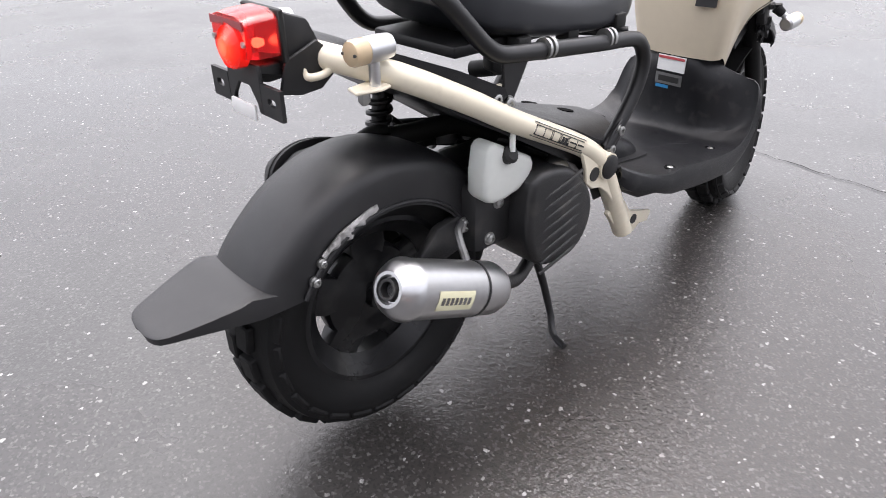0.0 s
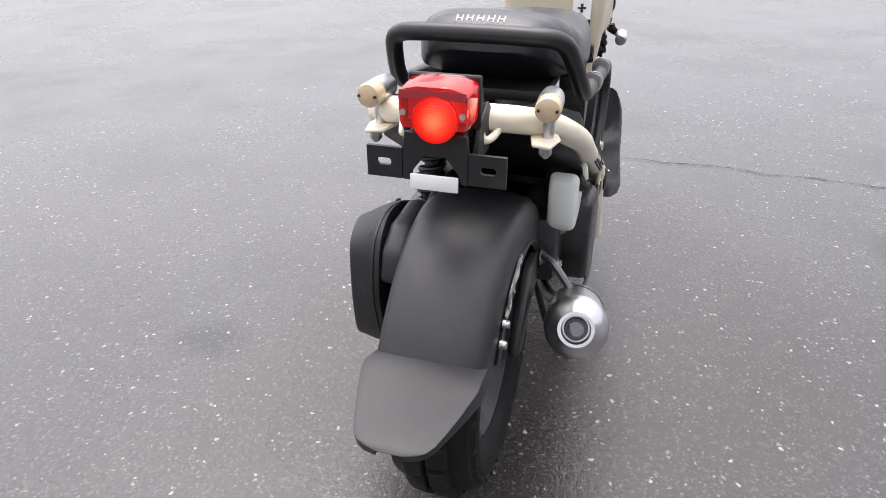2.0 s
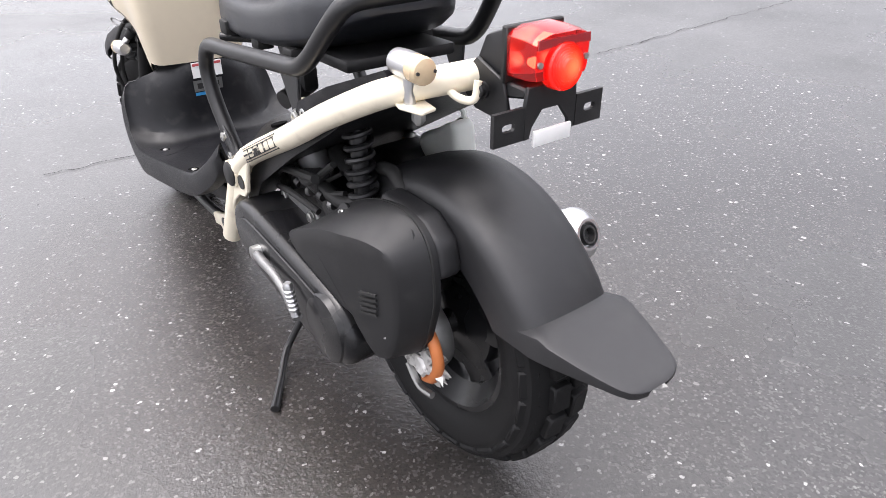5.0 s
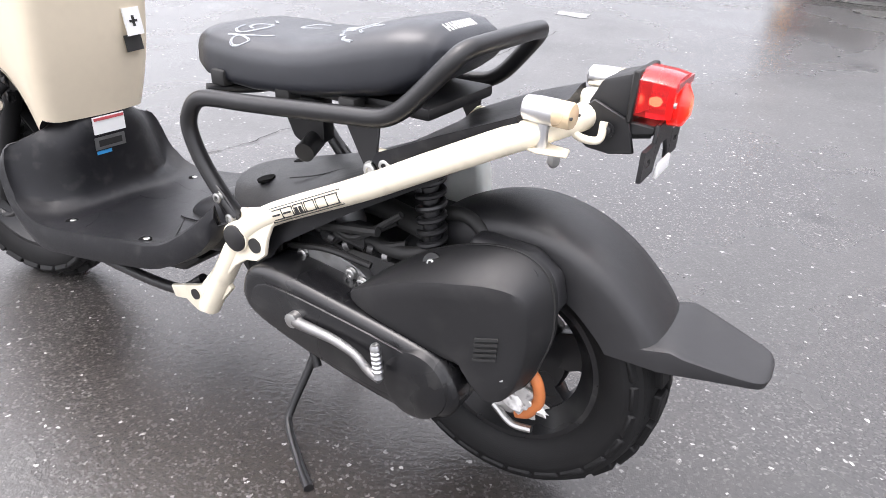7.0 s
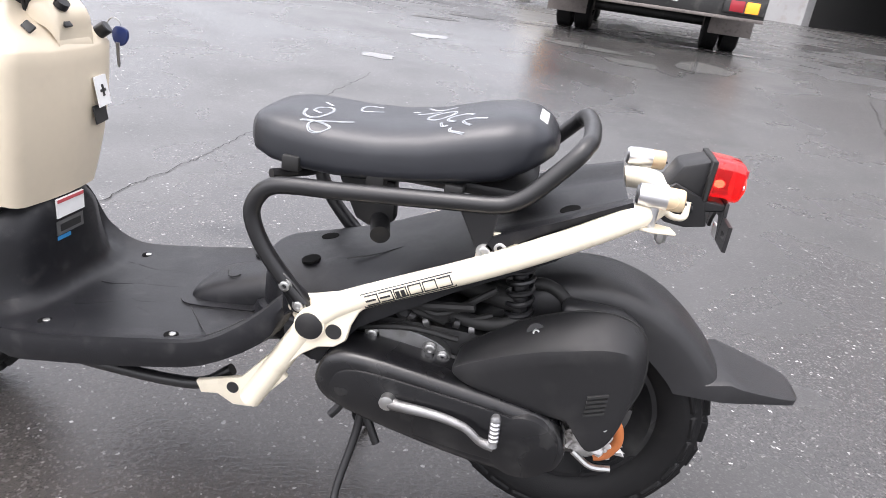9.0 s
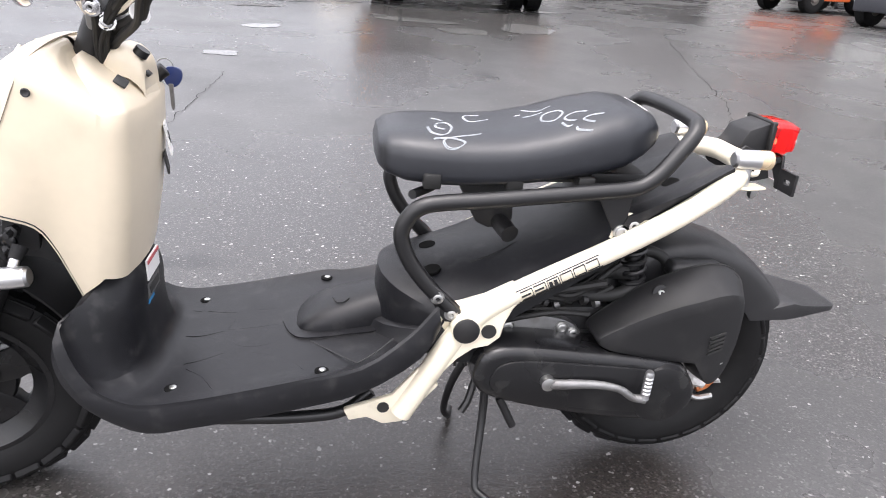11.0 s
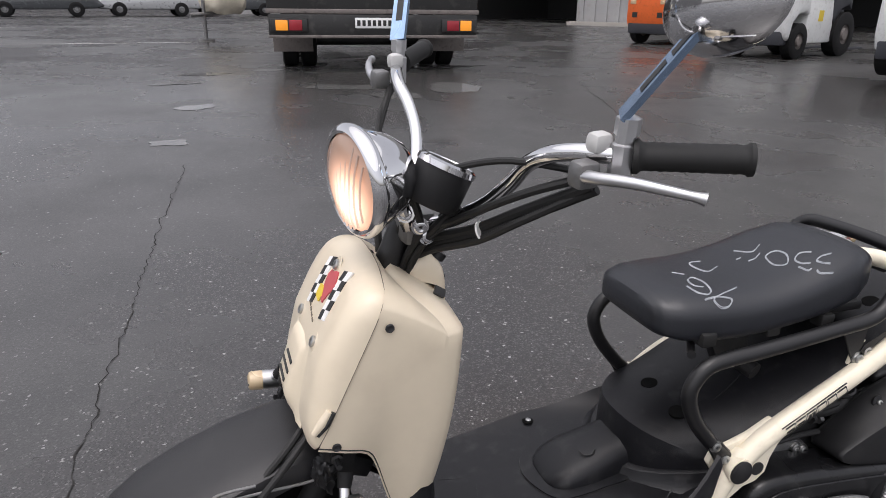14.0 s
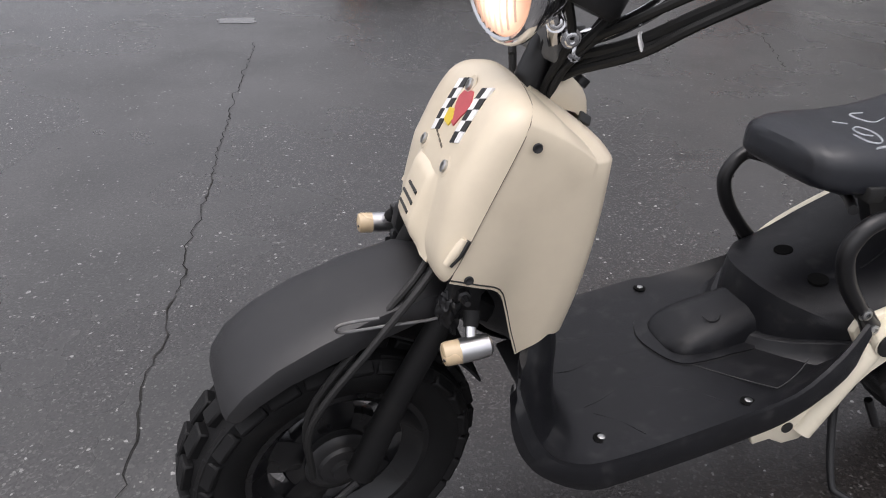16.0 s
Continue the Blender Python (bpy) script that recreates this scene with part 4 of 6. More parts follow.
# engine body
part("crankcase", box(0.24, 0.02, 0.36, 0.24, 0.17, 0.15, 0.02), M_ENGINE, scooter, "black engine crankcase")
part("cylinder", box(0.40, 0.01, 0.36, 0.14, 0.13, 0.12, 0.015), M_ENGINE, scooter)
for k in range(5):
    part("cooling_fin", box(0.35 + 0.022 * k, 0.01, 0.36, 0.006, 0.15, 0.14, 0.003), M_ENGINE, scooter)
fan = smooth_outline([(0.215, 0.47), (0.30, 0.465), (0.36, 0.42), (0.388, 0.36), (0.37, 0.30), (0.32, 0.272), (0.24, 0.285), (0.205, 0.34), (0.20, 0.41)], 4)
fan_cover = part("fan_cover", prism(fan, -0.185, -0.06, 0.022, 4), M_ENGINE, scooter, "black ribbed cooling fan cover")
for k in range(8):
    z = 0.445 - 0.022 * k
    part("fan_rib", tube([(0.238, -0.182, z - 0.022), (0.27, -0.1855, z - 0.013), (0.31, -0.1855, z - 0.004), (0.343, -0.182, z + 0.002)], 0.0034, 8, 4), M_ENGINE, fan_cover)
part("case_side", box(0.165, -0.09, 0.40, 0.10, 0.09, 0.13, 0.015), M_ENGINE, scooter)
part("swing_arm", prism([(0.17, 0.42), (0.06, 0.40), (-0.03, 0.31), (-0.05, 0.28), (-0.01, 0.265), (0.06, 0.33), (0.2, 0.36)], -0.105, -0.085, 0.006, 2), M_ENGINE, scooter, "black rear swing arm")
for p in ((0.17, -0.137, 0.425), (0.15, -0.137, 0.36), (0.19, -0.137, 0.455)):
    bolt(p, (0, -1, 0), 0.009, scooter)
part("filler_cap", revolve([(0, 0.022), (0.012, 0.022), (0.016, 0.016), (0.016, 0)], (0.305, -0.150, 0.455), (0.1, -0.6, 1), 18), M_STEEL, scooter, "bright oil filler cap")
part("intake_pipe", tube([(0.33, 0.03, 0.46), (0.25, 0.05, 0.50), (0.15, 0.07, 0.50), (0.08, 0.09, 0.50)], 0.020, 14), M_GRIP, scooter)
part("carburettor", revolve([(0, 0.02), (0.02, 0.028), (0.05, 0.028), (0.07, 0.018), (0.07, 0)], (0.25, 0.08, 0.45), (0.2, 0.3, 1), 18), M_ALLOY, scooter, "alloy carburettor body")
for a, b, c, r in (((0.40, 0.10, 0.42), (0.30, 0.13, 0.47), (0.16, 0.14, 0.50), 0.008), ((0.36, 0.12, 0.41), (0.26, 0.14, 0.44), (0.18, 0.13, 0.43), 0.006), ((0.30, 0.11, 0.50), (0.22, 0.13, 0.47), (0.13, 0.12, 0.53), 0.006)):
    part("engine_hose", tube([a, b, c], r, 8, 6), M_GRIP, scooter)
part("case_top", prism(smooth_outline([(0.352, 0.360), (0.342, 0.400), (0.305, 0.420), (0.268, 0.424), (0.215, 0.412), (0.190, 0.388), (0.215, 0.350)], 3), 0.070, 0.122, 0.006, 2), M_ALLOY, scooter, "dull grey alloy crankcase top")
part("breather_hose", tube([(0.085, 0.060, 0.525), (0.05, 0.062, 0.530), (0.018, 0.066, 0.515), (0.008, 0.070, 0.490)], 0.011, 12), M_GRIP, scooter, "black breather hose over the fender")
part("fuel_hose", tube([(0.250, 0.10, 0.470), (0.171, 0.108, 0.459), (0.12, 0.108, 0.462), (0.075, 0.10, 0.482)], 0.012, 10), M_GRIP, scooter)

# wiring, clips and small fittings above the crankcase
rng = random.Random(12)
for k in range(9):
    x, z = 0.15 + 0.026 * k, 0.432 + 0.010 * (k % 3) + 0.006 * rng.random()
    y = 0.085 + 0.035 * rng.random()
    part("engine_hose", tube([(x + 0.05, y - 0.02, z + 0.03 * rng.random()), (x, y, z + 0.018), (x - 0.045, y - 0.01, z + 0.05 * rng.random())], 0.0035 + 0.004 * rng.random(), 8, 5), M_GRIP, scooter)
    part("hose_clip", revolve([(-0.005, 0.0), (-0.005, 0.009), (0.005, 0.009), (0.005, 0.0)], (x + 0.012, y + 0.004, z + 0.010), (1, 0.2, rng.uniform(-0.5, 0.5)), 12), M_ALLOY if k % 3 == 0 else M_ENGINE, scooter)
part("ignition_coil", box(0.225, 0.105, 0.468, 0.05, 0.03, 0.035, 0.006), M_ENGINE, scooter, "black ignition coil block")
part("carburettor_cap", revolve([(0.0, 0.0), (0.0, 0.024), (0.012, 0.024), (0.018, 0.018), (0.018, 0.0)], (0.275, 0.10, 0.455), (0.1, 0.8, 0.5), 20), M_ENGINE, scooter)

# shock absorber with its spring
s0, s1 = Vector((0.100, 0.090, 0.590)), Vector((0.086, 0.094, 0.455))
ax = (s1 - s0).normalized()
u = ax.orthogonal().normalized()
w = ax.cross(u)
coil = [s0 + (s1 - s0) * (i / 96) + 0.020 * (math.cos(i * 2 * math.pi * 7 / 96) * u + math.sin(i * 2 * math.pi * 7 / 96) * w) for i in range(97)]
shock = part("shock_absorber", tube([s0 - ax * 0.03, s0, s1, s1 + ax * 0.03], [0.012, 0.014, 0.014, 0.012], 14, 2), M_TUBE, scooter, "black rear shock absorber")
part("spring", tube(coil, 0.0052, 8, 1, smooth=False), M_TUBE, shock, "black coil spring")

# expansion bottle
bo = smooth_outline([(0.118, 0.535), (0.135, 0.548), (0.178, 0.524), (0.226, 0.500), (0.230, 0.476), (0.196, 0.446), (0.135, 0.440), (0.112, 0.460)], 2)
bottle = part("reserve_bottle", prism(bo, -0.162, -0.112, 0.012, 3), M_BOTTLE, scooter, "translucent white plastic reserve bottle")
part("bottle_cap", revolve([(0, 0.015), (0.012, 0.015), (0.016, 0.01), (0.016, 0)], (0.162, -0.158, 0.520), (0, -0.9, 0.45), 16), M_GRIP, bottle, "black bottle cap")
part("bottle_hose", tube([(0.162, -0.170, 0.530), (0.166, -0.166, 0.552), (0.185, -0.150, 0.556)], 0.005, 8), M_BOTTLE, bottle)

# silencer
m0, m1 = Vector((-0.129, -0.2005, 0.410)), Vector((0.118, -0.180, 0.292))
md = (m1 - m0).normalized()
L = (m1 - m0).length
sil = part("silencer", revolve([(0.03, 0.0), (0.03, 0.047), (L * 0.70, 0.047), (L * 0.70, 0.0)], m0, md, 40), M_BRUSHED, scooter, "brushed aluminium canister silencer")
part("end_cone", revolve([(0.012, 0.020), (0.0, 0.022), (0.0, 0.027), (0.004, 0.030), (0.012, 0.040), (0.028, 0.0485), (0.034, 0.0485), (0.034, 0.0)], m0, md, 40), M_BRUSHED, sil, "spun aluminium outlet cone")
# Inner pipe takes the near-black casting colour.
part("outlet_pipe", revolve([(0.03, 0.0), (0.03, 0.012), (-0.002, 0.012), (-0.002, 0.016), (0.012, 0.018)], m0, md, 28), M_ENGINE, sil, "near-black inner outlet pipe")
part("front_sleeve", revolve([(L * 0.70, 0.0), (L * 0.70, 0.0470), (L * 0.90, 0.0465), (L * 0.97, 0.040), (L, 0.026), (L, 0.0)], m0, md, 40), M_BRUSHED, sil)
part("strap", revolve([(L * 0.70, 0.0), (L * 0.70, 0.0485), (L * 0.715, 0.0485), (L * 0.715, 0.0)], m0, md, 40), M_TUBE, sil, "dark clamp strap")
part("exhaust_pipe", tube([m1 - md * 0.01, m1 + md * 0.06 + Vector((0, 0.02, 0)), (0.27, -0.11, 0.22), (0.38, -0.06, 0.24), (0.44, 0.0, 0.30)], 0.014, 14), M_ENGINE, sil)
part("silencer_hanger", tube([(0.06, -0.17, 0.365), (0.07, -0.14, 0.40), (0.10, -0.115, 0.40)], 0.007, 8), M_ALLOY, sil)
lab = bmesh.new()
su = (Vector((0, -1, 0)) - md * -md.y).normalized()
sw = md.cross(su)
secs = []
for h in (0.062, 0.152):
    secs.append([m0 + md * h + 0.0478 * (math.cos(a) * su + math.sin(a) * sw) for a in np.linspace(-0.34, 0.34, 9)])
loft(secs, closed=False, bm=lab)
part("silencer_label", lab, M_PALEYELLOW, sil, "small pale yellow printed label")
for k in range(7):
    secs = [[m0 + md * h + 0.0482 * (math.cos(a) * su + math.sin(a) * sw) for a in np.linspace(-0.12, 0.13, 5)] for h in (0.070 + 0.0108 * k, 0.0775 + 0.0108 * k)]
    part("label_bar", loft(secs, closed=False), M_ALLOY, sil)

# stand
stand = part("centre_stand", tube([(0.36, -0.10, 0.26), (0.36, 0.10, 0.26)], 0.014, 12), M_TUBE, scooter, "black steel centre stand, down")
part("stand_leg", tube([(0.35, -0.06, 0.25), (0.39, -0.07, 0.15), (0.400, -0.095, 0.06), (0.385, -0.120, 0.020), (0.375, -0.160, 0.010)], [0.009, 0.009, 0.008, 0.008, 0.008], 10), M_TUBE, stand)
part("stand_leg", tube([(0.345, 0.06, 0.25), (0.35, 0.08, 0.16), (0.366, 0.135, 0.055), (0.355, 0.158, 0.032), (0.29, 0.205, 0.013), (0.232, 0.244, 0.010)], [0.009, 0.0085, 0.0075, 0.0075, 0.0075, 0.009], 10), M_TUBE, stand)
part("stand_spring", tube([(0.33, 0.12, 0.24), (0.30, 0.13, 0.18)], 0.008, 10), M_TUBE, stand)
part("stand_foot", tube([(0.37, 0.07, 0.25), (0.385, 0.09, 0.215), (0.40, 0.10, 0.195)], 0.008, 8), M_TUBE, stand)

# rust-coloured hose, crumpled foil and casting at the rear hub
part("hub_hose", tube([(-0.078, 0.098, 0.335), (-0.112, 0.104, 0.315), (-0.122, 0.104, 0.28), (-0.108, 0.104, 0.25), (-0.088, 0.104, 0.24)], 0.0095, 12), M_RUST, scooter, "rust-orange rubber hose at the rear hub")
part("hub_casting", revolve([(0.0, 0.0), (0.0, 0.062), (0.012, 0.066), (0.03, 0.060), (0.045, 0.035), (0.045, 0.0)], (RW[0], 0.055, RW[2]), (0, 1, 0), 26), M_ALLOY, scooter, "dirty alloy rear hub casting")
rng = random.Random(4)
bm = bmesh.new()
bmesh.ops.create_icosphere(bm, subdivisions=4, radius=1.0)
for v in bm.verts:
    n = noise.noise(v.co * 2.3) * 0.55 + noise.noise(v.co * 6.0) * 0.3
    v.co = Vector((-0.078, 0.098, 0.268)) + Vector((v.co.x * 0.048, v.co.y * 0.016, v.co.z * 0.034)) * (1 + n)
part("crumpled_foil", bm, M_FOIL, scooter, "crumpled grey foil at the rear hub")
part("brake_lever_arm", tube([(-0.05, 0.11, 0.245), (-0.085, 0.115, 0.225), (-0.12, 0.115, 0.228)], 0.006, 8), M_STEEL, scooter)

# bright clamp bands on the seat rail
for x in (0.41, 0.245):
    for q in (-0.006, 0.006):
        part("rail_clamp", revolve([(-0.003, 0.0), (-0.003, 0.0175), (0.003, 0.0175), (0.003, 0.0)], (x + q, -0.159, 0.6685 + 0.011 * (0.41 - x) / 0.165), (1, 0, -0.06), 18), M_STEEL, scooter, "bright clamp band")

# ---- footboard, covers and front body ----
# a tub: floor, raised sides, front wings
TUB = [  # centre x, z; edge x, y, z
    (0.500, 0.362, 0.470, 0.185, 0.475), (0.560, 0.357, 0.520, 0.200, 0.425), (0.620, 0.350, 0.600, 0.212, 0.372), (0.700, 0.342, 0.700, 0.214, 0.352), (0.800, 0.330, 0.800, 0.214, 0.335), (0.880, 0.318, 0.890, 0.214, 0.322),
    (0.930, 0.312, 0.965, 0.212, 0.318), (0.960, 0.318, 1.018, 0.208, 0.337), (0.978, 0.345, 1.052, 0.203, 0.375), (0.985, 0.400, 1.072, 0.194, 0.425), (0.982, 0.455, 1.078, 0.172, 0.458), (0.984, 0.492, 1.046, 0.116, 0.468), (1.008, 0.525, 1.034, 0.088, 0.500)]
rows = []
for c in curve_points([(a, b, 0) for a, b, *_ in TUB], 3):
    rows.append([c.x, c.y])
edges = curve_points([(a, b, c) for _, _, a, b, c in TUB], 3)
grid = []
for (cx_, cz_), e in zip(rows, edges):
    line = []
    for v in (-1.0, -0.97, -0.92, -0.85, -0.75, -0.6, -0.4, -0.2, 0, 0.2, 0.4, 0.6, 0.75, 0.85, 0.92, 0.97, 1.0):
        a = abs(v)
        q = min(1.0, max(0.0, (a - 0.42) / 0.58))
        wx = q * q * (3 - 2 * q) if cz_ > 0.33 else q ** 1.8
        wz = 0.0 if a < 0.7 else ((a - 0.7) / 0.3) ** 2.2
        rise = e.z - cz_
        if v < 0 and e.x < 0.66:
            rise *= 0.45
        line.append((cx_ + (e.x - cx_) * wx, v * e.y, cz_ + rise * wz))
    grid.append(line)


def veer(x):
    """How far the front of the floor lies towards the steered side."""
    return 0.018 * max(0.0, min(1.0, (x - 0.62) / 0.35))


grid = [[(x, y + veer(x), z) for x, y, z in row] for row in grid]
foot = part("footboard", thick_plate(grid, 0.006), M_FLOOR, scooter, "scuffed black plastic footboard with upturned edges")
for s in (1, -1):
    lip_top = [(e.x, e.y * s + veer(e.x), r[1] + (e.z - r[1]) * (0.45 if s < 0 and e.x < 0.66 else 1.0)) for e, r in zip(edges, rows)]
    low = [(0.465, 0.44), (0.50, 0.385), (0.60, 0.325), (0.70, 0.302), (0.80, 0.285), (0.88, 0.275), (0.955, 0.268), (1.022, 0.298), (1.068, 0.345), (1.088, 0.415), (1.086, 0.450), (1.066, 0.478), (1.034, 0.502)]
    lows = curve_points([(a, b, 0) for a, b in low], 3)
    g2 = [[tuple(t), ((t[0] + l.x) / 2, t[1] + 0.006 * s, (t[2] + l.y) / 2), (l.x, t[1] + 0.001 * s, l.y), (l.x - 0.01, t[1] - 0.02 * s, l.y + 0.002)] for t, l in ((t, Vector((l.x, min(l.y, t[2] - 0.03), 0))) for t, l in list(zip(lip_top, lows))[:-5])]
    part("footboard_skirt", thick_plate(g2, 0.004, (0, s, 0)), M_FLOOR, foot)
    for x, z in ((0.669, 0.346), (0.922, 0.310)):
        y = (0.184 if x < 0.8 else 0.161) * s + veer(x)
        # Flat black cap; the recess is not cut, its shade is colour.
        part("floor_bolt_recess_cap", revolve([(0, 0.0), (0, 0.0125), (0.0015, 0.0125), (0.0015, 0)], (x, y, z + 0.0085), (0, 0, 1), 18), M_HOLE, foot, "black cap painted as the shade of a bolt recess")
        part("floor_bolt", revolve([(0, 0.0), (0, 0.0062), (0.002, 0.0062), (0.003, 0.0042), (0.003, 0)], (x - 0.0015, y - 0.0015, z + 0.0095), (0, 0, 1), 14), M_STEEL, foot)
# belly pan under the floor
part("belly_pan", prism([(0.56, 0.33), (0.62, 0.285), (0.75, 0.262), (0.95, 0.255), (1.0, 0.29), (0.9, 0.315), (0.7, 0.335)], -0.15, 0.15, 0.01, 2), M_PLASTIC, scooter)
part("under_rail", tube([(0.955, 0.135, 0.262), (0.90, 0.145, 0.236), (0.80, 0.148, 0.231), (0.70, 0.148, 0.231), (0.63, 0.145, 0.240), (0.58, 0.135, 0.275)], 0.0115, 12, 4), M_TUBE, scooter, "black frame rail under the footboard")
# moulded lines on the floor
for line in ([(0.909, 0.106), (0.878, 0.137), (0.853, 0.182)], [(0.918, 0.087), (0.887, 0.082), (0.852, 0.07)], [(0.796, 0.085), (0.749, 0.112), (0.717, 0.143), (0.70, 0.169)], [(0.842, 0.025), (0.83, 0.048), (0.797, 0.064), (0.753, 0.059)], [(0.857, -0.016), (0.804, -0.009), (0.756, -0.008)],
             [(0.936, -0.014), (0.90, -0.008), (0.863, -0.014)], [(0.909, -0.108), (0.852, -0.085), (0.811, -0.087)], [(0.803, -0.081), (0.76, -0.073), (0.713, -0.07)], [(0.944, -0.118), (0.923, -0.112)], [(0.77, -0.111), (0.741, -0.133)], [(0.857, -0.016), (0.85, -0.039), (0.843, -0.062)]):
    pts = [(x, y + veer(x), float(np.interp(x, [0.5, 0.62, 0.7, 0.8, 0.88, 0.93], [0.362, 0.35, 0.342, 0.33, 0.318, 0.312])) + 0.0058 + max(0.0, abs(y) - 0.15) * 0.06) for x, y in line]
    part("floor_groove", tube(pts, 0.0006, 6, 6), M_FLOOR, foot, "fine moulded line in the floor")

# cover of the spark plug well: a flat flange and a smooth dome
def floor_z(x):
    return float(np.interp(x, [0.5, 0.62, 0.7, 0.8], [0.362, 0.35, 0.342, 0.33]))


PY = -0.015
flange = smooth_outline([(0.752, PY - 0.012), (0.744, PY + 0.03), (0.728, PY + 0.066), (0.70, PY + 0.085), (0.62, PY + 0.085), (0.56, PY + 0.07), (0.56, PY - 0.07), (0.62, PY - 0.085), (0.70, PY - 0.085), (0.728, PY - 0.07), (0.744, PY - 0.045)], 3)
bm = bmesh.new()
ring_faces(bm, [[bm.verts.new((x, y, floor_z(x) + h)) for x, y in flange] for h in (-0.002, 0.0105)])
part("cover_flange", bm, M_FLOOR, scooter)
bm = bmesh.new()
ring_faces(bm, [[bm.verts.new((0.66 + (x - 0.66) * 1.012, PY + (y - PY) * 1.016, floor_z(x) + h)) for x, y in flange] for h in (-0.002, 0.0072)])
part("flange_gap", bm, M_INK_HOLE, scooter, "dark gap round the cover flange")
secs = []
for x, hw, h in ((0.724, 0.016, 0.003), (0.721, 0.036, 0.008), (0.714, 0.050, 0.016), (0.703, 0.059, 0.025), (0.688, 0.065, 0.034), (0.668, 0.068, 0.042), (0.64, 0.069, 0.049), (0.61, 0.067, 0.055), (0.58, 0.064, 0.061), (0.54, 0.061, 0.067)):
    z0 = floor_z(x) + 0.006
    row = []
    for q in np.linspace(0, math.pi, 15):
        cq, sq = math.cos(q), math.sin(q)
        row.append((x, PY + hw * math.copysign(abs(cq) ** 0.62, cq), z0 + h * sq ** 0.75))
    secs.append(row)
part("plug_cover", loft(secs), M_FLOOR, scooter, "black plastic plug access cover")
part("cover_tab", tube([(0.652, 0.010, 0.4055), (0.645, 0.022, 0.4025), (0.632, 0.026, 0.4045), (0.622, 0.018, 0.408)], 0.0016, 6), M_PLASTIC, scooter)
part("panel_joint", tube([(0.705, 0.062, 0.3475), (0.66, 0.115, 0.353), (0.615, 0.168, 0.362), (0.603, 0.176, 0.366), (0.572, 0.172, 0.385), (0.545, 0.160, 0.402)], 0.0011, 6), M_INK_HOLE, foot, "thin dark panel joint in the floor")
# box under the seat and its sloping deck
deck = [(0.574, 0.350), (0.573, 0.40), (0.571, 0.440), (0.567, 0.472), (0.47, 0.497), (0.35, 0.525), (0.17, 0.598), (0.15, 0.622), (0.05, 0.655), (-0.045, 0.692), (-0.052, 0.676), (0.05, 0.615), (0.2, 0.535), (0.36, 0.455), (0.45, 0.40), (0.50, 0.352)]
secs = []
for yy in (-0.160, -0.157, -0.150, -0.138, -0.12, -0.10, -0.08, -0.06, -0.03, 0.0, 0.03, 0.06, 0.08, 0.10, 0.12, 0.138, 0.150, 0.157, 0.160):
    a = abs(yy + 0.015)
    back = float(np.interp(a, [0, 0.03, 0.06, 0.09, 0.12, 0.15, 0.175], [0, 0.002, 0.010, 0.030, 0.062, 0.105, 0.150]))
    edge = (0.020 * max(0.0, (abs(yy) / 0.16 - 0.86) / 0.14) ** 2 + 0.035 * min(1.0, a / 0.15) ** 2) * (1.0 if yy > 0 else 0.25)
    secs.append([(x - back * max(0.0, min(1.0, (x - 0.34) / 0.2)), yy if x > 0.0 else yy * max(0.55, 1 + x * 4.5), z - edge * max(0.0, min(1.0, (z - 0.42) / 0.05)) * max(0.0, min(1.0, (x - 0.15) / 0.35)) + ((0.012 + 0.014 * max(0.0, min(1.0, (abs(yy) - 0.085) / 0.05))) * min(1.0, max(0.0, (0.165 - x) / 0.03)) if z > 0.62 else 0.0)) for x, z in deck])
part("under_seat_deck", loft(secs), M_FLOOR, scooter, "black moulded deck under the seat")
# ledge round the foot of the box
rows = []
for yy in np.linspace(-0.150, 0.150, 21):
    a = abs(yy) / 0.165
    x0 = 0.580 - float(np.interp(abs(yy + 0.015), [0, 0.03, 0.06, 0.09, 0.12, 0.15, 0.175], [0, 0.002, 0.010, 0.030, 0.062, 0.105, 0.150]))
    z0 = floor_z(x0) - 0.012 + 0.035 * a ** 3
    rows.append([(x0 - 0.03, yy, z0 + 0.042), (x0 - 0.006, yy, z0 + 0.040), (x0 + 0.006, yy, z0 + 0.034), (x0 + 0.014, yy, z0 + 0.018), (x0 + 0.026, yy, z0 + 0.004), (x0 + 0.04, yy, z0 - 0.004)])
part("deck_ledge", shell(rows, 0.004), M_FLOOR, scooter)
for yy0, x1 in ((0.055, 0.40), (-0.075, 0.36)):
    pts = [(x, yy0 + 0.02 * math.sin(x * 18), float(np.interp(x, [0.17, 0.35, 0.47], [0.598, 0.525, 0.497])) - 0.003) for x in np.linspace(x1, x1 - 0.14, 8)]
    part("deck_crease", tube(pts, 0.0012, 6, 2), M_PLASTIC, scooter, "dark crease in the deck")
# Flat black caps carry the shade of the drain holes.
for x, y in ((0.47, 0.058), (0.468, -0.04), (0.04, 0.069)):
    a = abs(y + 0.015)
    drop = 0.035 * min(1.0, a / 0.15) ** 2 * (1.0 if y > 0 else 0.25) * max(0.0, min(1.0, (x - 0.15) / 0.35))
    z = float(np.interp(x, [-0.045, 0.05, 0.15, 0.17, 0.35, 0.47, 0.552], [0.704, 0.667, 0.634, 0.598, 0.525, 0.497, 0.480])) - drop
    part("deck_hole_cap", revolve([(-0.004, 0.0), (-0.004, 0.017), (0.0008, 0.017), (0.0008, 0)], (x, y, z), (0.22 if x > 0.2 else 0.38, 0.08 if y > 0 else 0.0, 1), 18), M_HOLE, scooter, "black cap painted as the shade of a drain hole")

